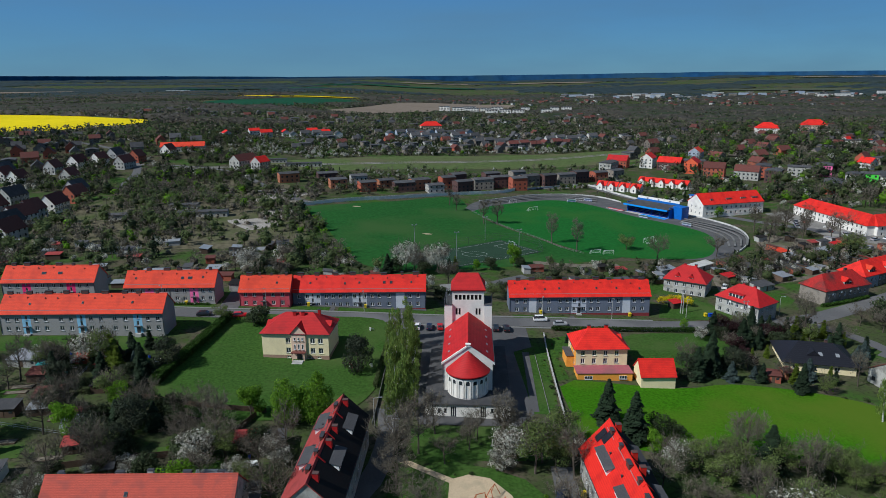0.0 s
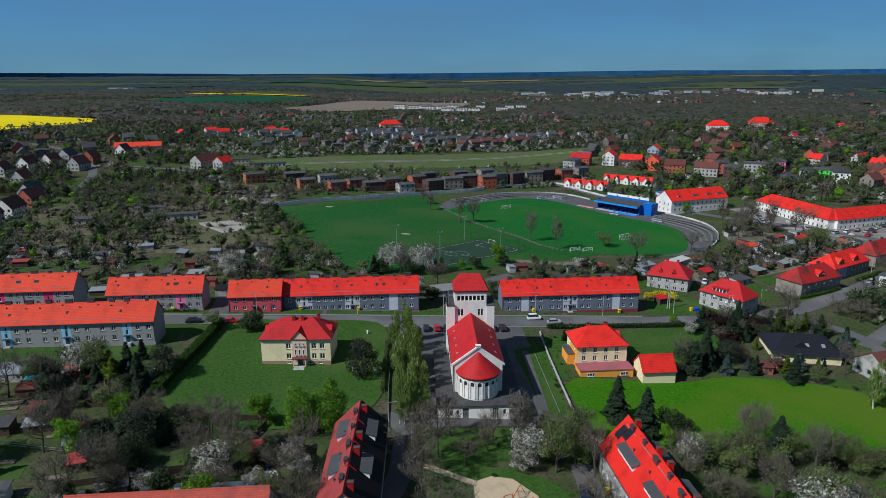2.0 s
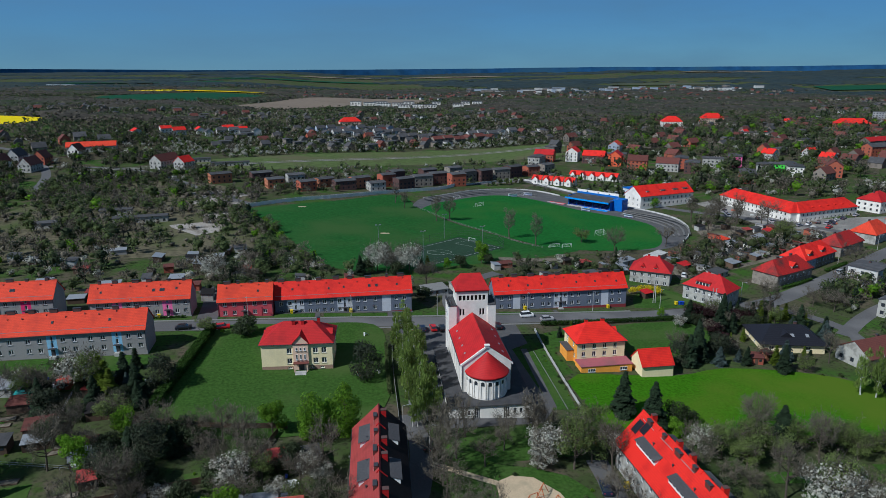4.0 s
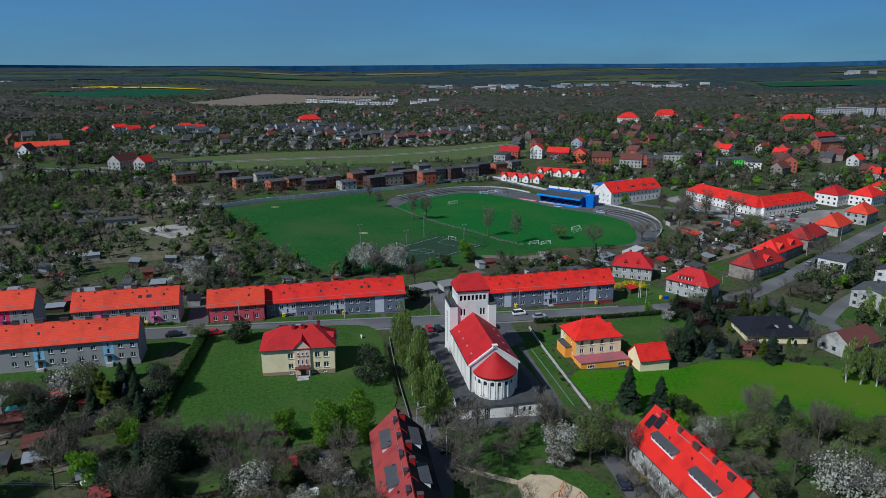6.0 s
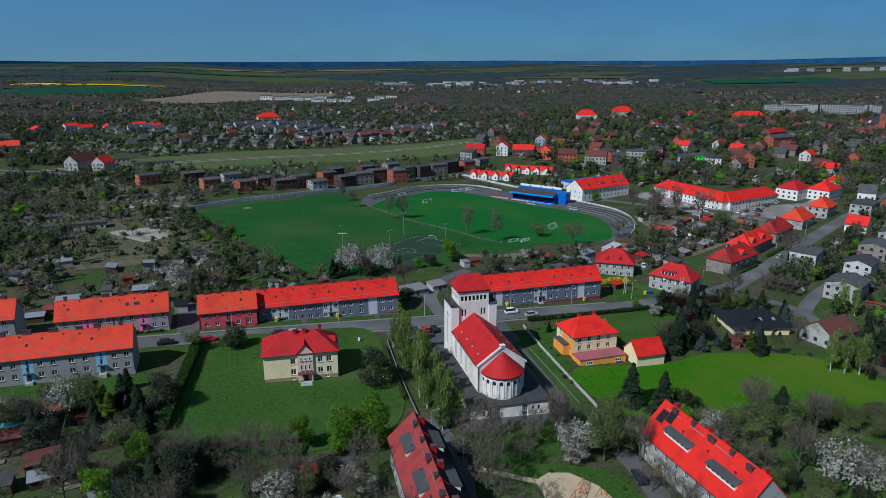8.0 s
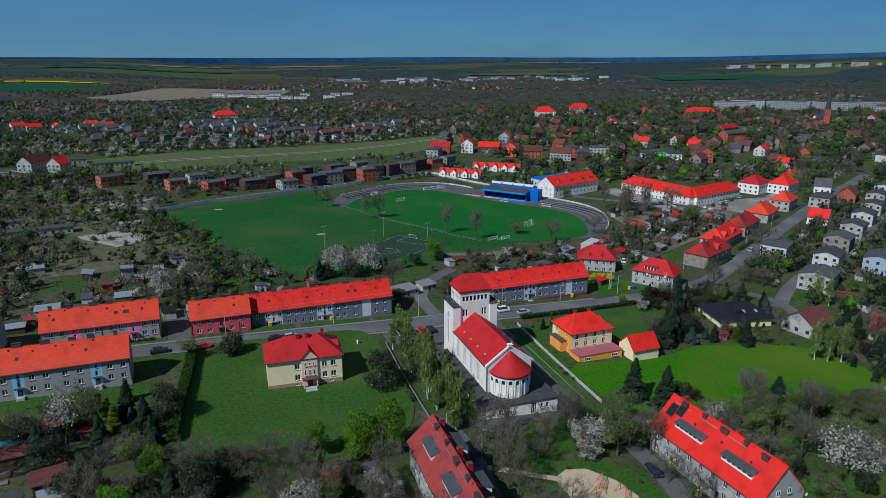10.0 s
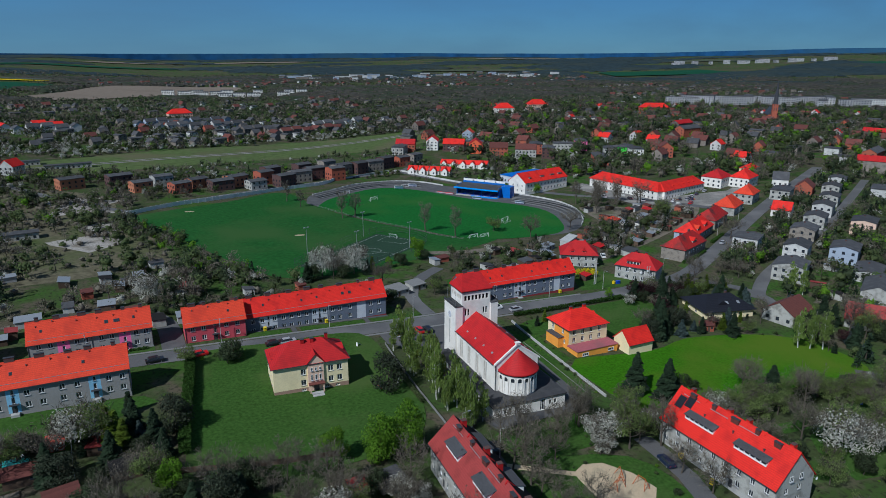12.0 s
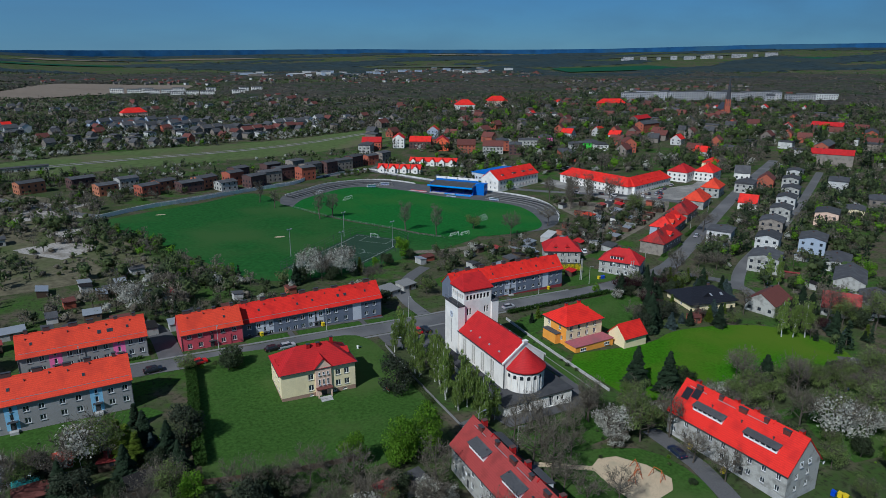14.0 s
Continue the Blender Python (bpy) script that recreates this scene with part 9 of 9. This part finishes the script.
for x, y, rz, w in ((56, 403, 32, 7.3), (104.5, 327, 212, 7.3), (72, 302, 12, 5.0), (78, 301.5, 12, 5.0), (33.5, 313.5, -50, 4.0), (-13.5, 279.5, 130, 4.0), (46, 428, 20, 5.0), (92, 440, -10, 5.0)):
    goal(x, y, rz, w, 2.44 if w > 5 else 2.0)
for x, y in ((-13, 296), (21, 321), (35, 296), (6, 285)):
    ob = thing("floodlight", ground_pose(x, y, 20), "tall slender grey floodlight mast", "floodlight", "court floodlights")
    part("pole", Geo().tube((0, 0, -.3), (0, 0, 12), .14, .08, 8), METAL_GREY, ob)
    part("crossarm", Geo().box(-1.2, 1.2, -.06, .06, 11.9, 12.05), METAL_GREY, ob)
    for s in (-1, 1):
        part("lamp_head", Geo().box(s * .9 - .35, s * .9 + .35, -.3, .1, 11.95, 12.35), METAL_GREY, ob)
court = [(-22.5, 279), (29, 324), (47, 303), (5, 270)]
fence_line("court_fence", court + [court[0]], 3.6, .07, METAL_DARK, "thin dark wire fence round the court", 7.0, False, 3)


def court_point(u, v):
    a, b, c, d = [Vector(p) for p in court]
    p = (a + (b - a) * u) * (1 - v) + (d + (c - d) * u) * v
    return (p.x, p.y)


for seg in ([(.03, .06), (.97, .06)], [(.97, .06), (.97, .94)], [(.97, .94), (.03, .94)], [(.03, .94), (.03, .06)], [(.5, .06), (.5, .94)], [(.82, .06 + .2), (.82, .74)], [(.97, .26), (.82, .26)], [(.97, .74), (.82, .74)], [(.18, .26), (.18, .74)], [(.03, .26), (.18, .26)], [(.03, .74), (.18, .74)]):
    strip("court_line", [court_point(*p) for p in seg], .16, .12, LINE_WHITE, "white painted court marking", category="marking")
strip("court_line", [court_point(.5 + .09 * math.cos(a), .5 + .17 * math.sin(a)) for a in [2 * math.pi * k / 20 for k in range(21)]], .16, .12, LINE_WHITE, "white painted centre circle", category="marking", step=1.5)
for x, y in ((-52, 395), (-8, 330), (60, 397)):
    patch("bare_patch", [(x + rx * math.cos(a), y + ry * math.sin(a)) for rx, ry in [(2.6 + (x % 2), 1.2)] for a in [.785 * k for k in range(8)]], .09, SAND, "bare worn patch in the turf", "worn patch")
for x, y, rz, L in ((86, 437, -30, 6), (98, 441, -36, 6), (119, 386, -52, 6), (137, 364, -56, 6)):
    ob = thing("team_bench", ground_pose(x, y, rz, 1, .1), "long covered white team bench", "bench", "team benches")
    part("shelter", Geo().sweep_x([(0, 0), (0, 1.9), (-1.3, 2.1), (-1.3, 2.0), (-.08, 1.82), (-.08, 0)], -L / 2, L / 2), METAL_WHITE, ob)
    part("seat", Geo().box(-L / 2 + .1, L / 2 - .1, -.6, -.1, .4, .48), PAINT_NAVY, ob)


# ---- street furniture ----
def street_lamp(x, y, rz, h=7.5):
    ob = thing("street_lamp", ground_pose(x, y, rz), "slender grey street lamp post", "street lamp", "street lamps")
    part("post", Geo().tube((0, 0, -.3), (0, 0, h), .1, .06, 8), CONCRETE, ob)
    part("arm", Geo().tube((0, 0, h), (0, -1.4, h + .3), .05, .04), METAL_GREY, ob)
    part("lamp_head", Geo().box(-.14, .14, -2.0, -1.3, h + .22, h + .36), METAL_GREY, ob)


for x, y, rz in ((-95, 213.6, 0), (-60, 212.8, 0), (-27, 213.4, 0), (2, 213.8, 0), (34, 215.2, 0), (58, 215.4, 0), (84, 216.5, 0), (118, 220, 20), (150, 236, 30), (185, 253.5, 30), (220, 271.5, 30), (-11.5, 132.5, 60), (-16.5, 141, 90), (172, 204.5, 28), (230, 229, 28)):
    street_lamp(x, y, rz)
for x, y in ((84.0, 222.0), (84.9, 222.0), (101.5, 211.5), (102.3, 211.5)):
    ob = thing("utility_pole", ground_pose(x, y, 0), "twin concrete overhead line pole", "utility pole", "line poles")
    part("pole", Geo().tube((0, 0, -.4), (.25 if x % 1 < .3 else -.25, 0, 9), .16, .1, 8), CONCRETE, ob)
    part("crossarm", Geo().box(-.7, .7, -.05, .05, 8.6, 8.72), METAL_GREY, ob)


def wheelie(x, y, m_, lab):
    ob = thing("waste_bin", ground_pose(x, y, 10, 1.0, .05), lab, "waste bin", "waste bins")
    part("body", Geo().prism([(-.4, -.4), (.4, -.4), (.45, .45), (-.45, .45)], 0, 1.05), m_, ob)
    part("lid", Geo().sweep_x([(-.48, 1.055), (-.48, 1.12), (.5, 1.22), (.5, 1.055)], -.5, .5), m_, ob)


BIN_Y, BIN_B = paint("yellow_bin_plastic", (.7, .5, .01)), paint("blue_bin_plastic", (.01, .06, .5))
for x, y, m_ in ((-46.5, 216.6, BIN_Y), (-27.0, 216.8, BIN_Y), (34, 218.2, BIN_Y), (65, 218.3, BIN_Y), (-88, 215.4, BIN_Y), (43.0, 92, BIN_B), (43.8, 91, BIN_Y), (44.2, 90, BIN_Y), (28.3, 118, BIN_Y), (27.5, 108, BIN_Y), (92, 219.6, BIN_Y), (93.4, 219.4, BIN_B), (94.4, 219.4, BIN_B)):
    wheelie(x, y, m_, "yellow plastic waste bin by the path" if m_ == BIN_Y else "blue plastic waste bin by the path")
# rust-orange climbing frame
RUST = paint("rust_orange_steel", (.45, .10, .02))
for x, y, rz in ((7.0, 114.5, 20), (9.6, 117.0, 60), (12.0, 113.0, 100)):
    ob = thing("climbing_frame", ground_pose(x, y, rz), "rust-orange steel climbing frame on sand", "play equipment", "playground")
    for s in (-1, 1):
        for q in (-1, 1):
            part("leg", Geo().tube((s * 1.6, q * 1.0, -.1), (s * .9, 0, 2.4), .07, .07), RUST, ob)
    part("top_bar", Geo().tube((-1.0, 0, 2.4), (1.0, 0, 2.4), .07, .07), RUST, ob)
    for q in range(3):
        part("rung", Geo().tube((-1.45 + .22 * q, -.8 + .25 * q, .5 + .6 * q), (-1.45 + .22 * q, .8 - .25 * q, .5 + .6 * q), .045, .045), RUST, ob)
# satellite dishes
for k, (x, y, z, rz) in enumerate(((101.0, 221.0, 3.6, -146), (103.5, 217.2, 2.6, -146), (105.0, 215.0, 3.8, -146), (142.0, 230.2, 2.8, -68), (146, 231.8, 3.2, -68), (150.5, 233.7, 3.0, -68), (154.0, 235, 3.4, -68), (40.9, 94.6, 4.0, -88), (-28.6, 126, 6.0, -183))):
    ob = thing("satellite_dish", pose(x, y, z, 0, 0, rz + 90), "white satellite dish on a wall bracket", "satellite dish", "satellite dishes")
    g = Geo()
    ring = [(.42 * math.cos(.524 * q), .42 * math.sin(.524 * q)) for q in range(12)]
    for q in range(12):
        a, b = ring[q], ring[(q + 1) % 12]
        g.face([(a[0], -.45, a[1]), (b[0], -.45, b[1]), (0, -.3, 0)])
    part("dish", g, METAL_WHITE, ob)
    part("bracket", Geo().tube((0, .4, -.2), (0, -.3, 0), .03, .03), METAL_GREY, ob)


# ---- loose things in the gardens ----
def barrel(x, y, m_, lab):
    ob = thing("water_butt", ground_pose(x, y, 0), lab, "water butt", "garden bits")
    g = Geo().tube((0, 0, 0), (0, 0, .45), .27, .31, 10).tube((0, 0, .45), (0, 0, .9), .31, .27, 10)
    part("body", g, m_, ob)
    part("rim", Geo().tube((0, 0, .9), (0, 0, .94), .29, .29, 10), METAL_DARK, ob)


def garden_table(x, y, rz, m_):
    ob = thing("garden_table", ground_pose(x, y, rz), "pale garden table with two benches", "table", "garden bits")
    part("tabletop", Geo().box(-.9, .9, -.4, .4, .70, .75), m_, ob)
    for sx in (-.75, .75):
        part("leg", Geo().box(sx - .04, sx + .04, -.35, .35, 0, .70), m_, ob)
    for sy in (-.8, .8):
        b = part("bench", Geo().box(-.9, .9, sy - .15, sy + .15, .40, .45), m_, ob)
        for sx in (-.7, .7):
            part("bench_leg", Geo().box(sx - .03, sx + .03, sy - .12, sy + .12, 0, .40), m_, b)


def parasol(x, y, m_, lab):
    ob = thing("parasol", ground_pose(x, y, 10), lab, "parasol", "garden bits")
    part("pole", Geo().tube((0, 0, 0), (0, 0, 2.4), .03, .03, 6), METAL_GREY, ob)
    part("foot", Geo().tube((0, 0, 0), (0, 0, .1), .25, .22, 10), CONCRETE, ob)
    g = Geo()
    for q in range(8):
        a, b = math.pi * q / 4, math.pi * (q + 1) / 4
        g.face([(1.5 * math.cos(a), 1.5 * math.sin(a), 1.95), (1.5 * math.cos(b), 1.5 * math.sin(b), 1.95), (0, 0, 2.5)])
        g.face([(1.5 * math.cos(a), 1.5 * math.sin(a), 1.82), (1.5 * math.cos(b), 1.5 * math.sin(b), 1.82), (1.5 * math.cos(b), 1.5 * math.sin(b), 1.95), (1.5 * math.cos(a), 1.5 * math.sin(a), 1.95)])
    part("canopy", g, m_, ob)


def toy_slide(x, y, rz, m_, m2):
    ob = thing("toy_slide", ground_pose(x, y, rz), "small red and white plastic slide", "toy", "garden toys")
    part("chute", Geo().sweep_x([(-1.0, .1), (-1.0, .2), (.5, 1.15), (.5, 1.05)], -.28, .28), m_, ob)
    part("ladder", Geo().box(-.3, .3, .52, .62, 0, 1.3), m2, ob)
    for sx in (-.3, .3):
        part("side", Geo().sweep_x([(-1.0, .1), (-1.0, .32), (.5, 1.3), (.5, 1.05)], sx - .03, sx + .03), m2, ob)


def bed(x, y, rz, a, b):
    ob = thing("garden_bed", ground_pose(x, y, rz), "dug garden bed with a low board edge", "garden bed", "garden beds")
    part("soil", Geo().box(-a, a, -b, b, -.3, .14), DIRT, ob)
    for sy in (-1, 1):
        part("edge_board", Geo().box(-a - .05, a + .05, sy * b - .03 + sy * .03, sy * b + .03 + sy * .03, -.3, .2), WOOD, ob)
    for sx in (-1, 1):
        part("edge_board", Geo().box(sx * a - .03 + sx * .03, sx * a + .03 + sx * .03, -b, b, -.3, .2), WOOD, ob)


for x, y in ((-105.8, 175.2), (-83.1, 173.8), (-94.5, 150.8), (-42, 127), (-58, 121), (94.5, 118.5)):
    barrel(x, y, BIN_B, "blue plastic water butt in a garden")
garden_table(-80.1, 171.7, 20, METAL_WHITE)
garden_table(-104.0, 172.6, 5, WOOD)
garden_table(-40.5, 124.5, 40, METAL_WHITE)
parasol(-83.7, 133.1, METAL_WHITE, "open white parasol in a garden")
parasol(-41.0, 122.0, WHITE, "open white parasol by a shed")
toy_slide(-26.0, 171.2, 30, RENDER_VERMILION, METAL_WHITE)
toy_slide(-22.8, 197.4, 120, RENDER_VERMILION, WHITE)
toy_slide(-20.4, 172.4, 200, RENDER_GREEN, WHITE)
for x, y, rz, a, b in ((-108, 156, 8, 2.6, 1.0), (-108, 153, 8, 2.6, .8), (-90, 143, 15, 2.2, .8), (-90.5, 140.8, 15, 2.2, .8), (-66, 118.5, 10, 2.4, .8), (-66.4, 116.4, 10, 2.4, .7), (-96.5, 131, 5, 2.0, .9), (-54, 125.5, 12, 2.2, .7), (-84, 125, 12, 2.6, .8), (-112, 143.5, 5, 2.4, .9), (88, 110, -8, 2.4, .8), (100, 114.5, -8, 2.4, .8)):
    bed(x, y, rz, a, b)
shed(-86.6, 155.2, 8, 5.5, 4, 2.2, .5, WOOD, FELT_AND_SHADE_BLACK, "dark boarded shed with a felt roof")
shed(-106.0, 163.0, 4, 5, 4, 2.2, .4, WOOD, TURQ, "garden shed with a turquoise sheet roof")
shed(-100.0, 170.5, 4, 3.2, 2.8, 2.0, .5, BRICK_RED, ROOF_FADED, "small brick hut with an orange roof")
for pts, lab in (([(-113.5, 168.4), (-105.6, 167.2), (-99.5, 166.2)], "white picket fence between garden plots"), ([(-97.5, 176), (-96.8, 166), (-95.4, 152)], "grey wire fence between garden plots"), ([(-79.0, 152), (-60, 147.6), (-43, 145.6)], "dark boarded fence at the lawn"), ([(-104, 138), (-88, 134.4), (-78, 132.4)], "grey wire fence between garden plots"), ([(-82, 121), (-66, 125), (-52, 128)], "dark boarded fence between gardens"), ([(-52, 128), (-48, 136), (-45, 144)], "dark boarded fence between gardens")):
    white, board = lab.startswith("white"), lab.startswith("dark")
    fence_line("garden_fence", pts, 1.5 if board else 1.0, .06, METAL_WHITE if white else WOOD if board else METAL_GREY, lab, 3.2, board, 2)


def huts(poly, n, seed, turn):
    """Little huts, sheds and tarpaulined heaps strewn over garden plots."""
    r = random.Random(seed)
    looks = ((WOOD, ROOF_FELT, "dark boarded hut with a felt roof"), (WOOD, ROOF_MAROON, "boarded hut with a dull red roof"), (CONCRETE, METAL_GREY, "grey shed with a pale metal roof"), (RENDER_OLD, FELT_AND_SHADE_BLACK, "grey rendered hut with a black roof"),
             (BRICK_RED, ROOF_BROWN, "small brick hut with a brown roof"), (WOOD, METAL_GREY, "boarded hut with a metal roof"), (RENDER_SOFT, ROOF_FELT, "pale hut with a dark roof"), (WOOD, FELT_AND_SHADE_BLACK, "dark hut under black felt"))
    xs, ys = [p[0] for p in poly], [p[1] for p in poly]
    done = 0
    for _ in range(n * 20):
        x, y = r.uniform(min(xs), max(xs)), r.uniform(min(ys), max(ys))
        if done < n and inside(x, y, poly) and is_free(x, y, 2.5) and not any(inside(x, y, f) for f in FIELDS):
            wall, rf, lab = r.choice(looks)
            shed(x, y, turn + r.choice((0, 90)) + r.uniform(-8, 8), r.uniform(3, 6.5), r.uniform(2.6, 4), r.uniform(1.9, 2.4), r.uniform(.25, .6), wall, rf, lab, plain=y > 200)
            done += 1


huts([(110, 247), (205, 290), (232, 316), (196, 322), (165, 342), (150, 300), (120, 284)], 34, 81, 25)
huts([(-135, 231), (-2, 232), (-24, 252), (-135, 256)], 20, 82, 5)
huts([(-210, 232), (-136, 232), (-136, 290), (-210, 300)], 22, 83, 8)
huts([(-130, 258), (-60, 258), (-66, 296), (-130, 296)], 12, 84, 8)
huts([(16, 236), (92, 256), (92, 284), (30, 268)], 12, 85, 12)
huts([(-135, 105), (-80, 105), (-80, 150), (-135, 160)], 10, 86, 8)
huts([(140, 190), (230, 232), (300, 262), (310, 250), (230, 205), (150, 165)], 10, 87, 28)
for x, y, rz, a, b in [(x, y, 25, 3.2, 1.6) for x, y in ((122, 256), (134, 268), (146, 278), (160, 276), (172, 288), (184, 296), (168, 306), (196, 304))] + [(x, y, 6, 3.0, 1.5) for x, y in ((-120, 246), (-98, 247), (-70, 248), (-46, 244), (-28, 243))]:
    bed(x, y, rz, a, b)
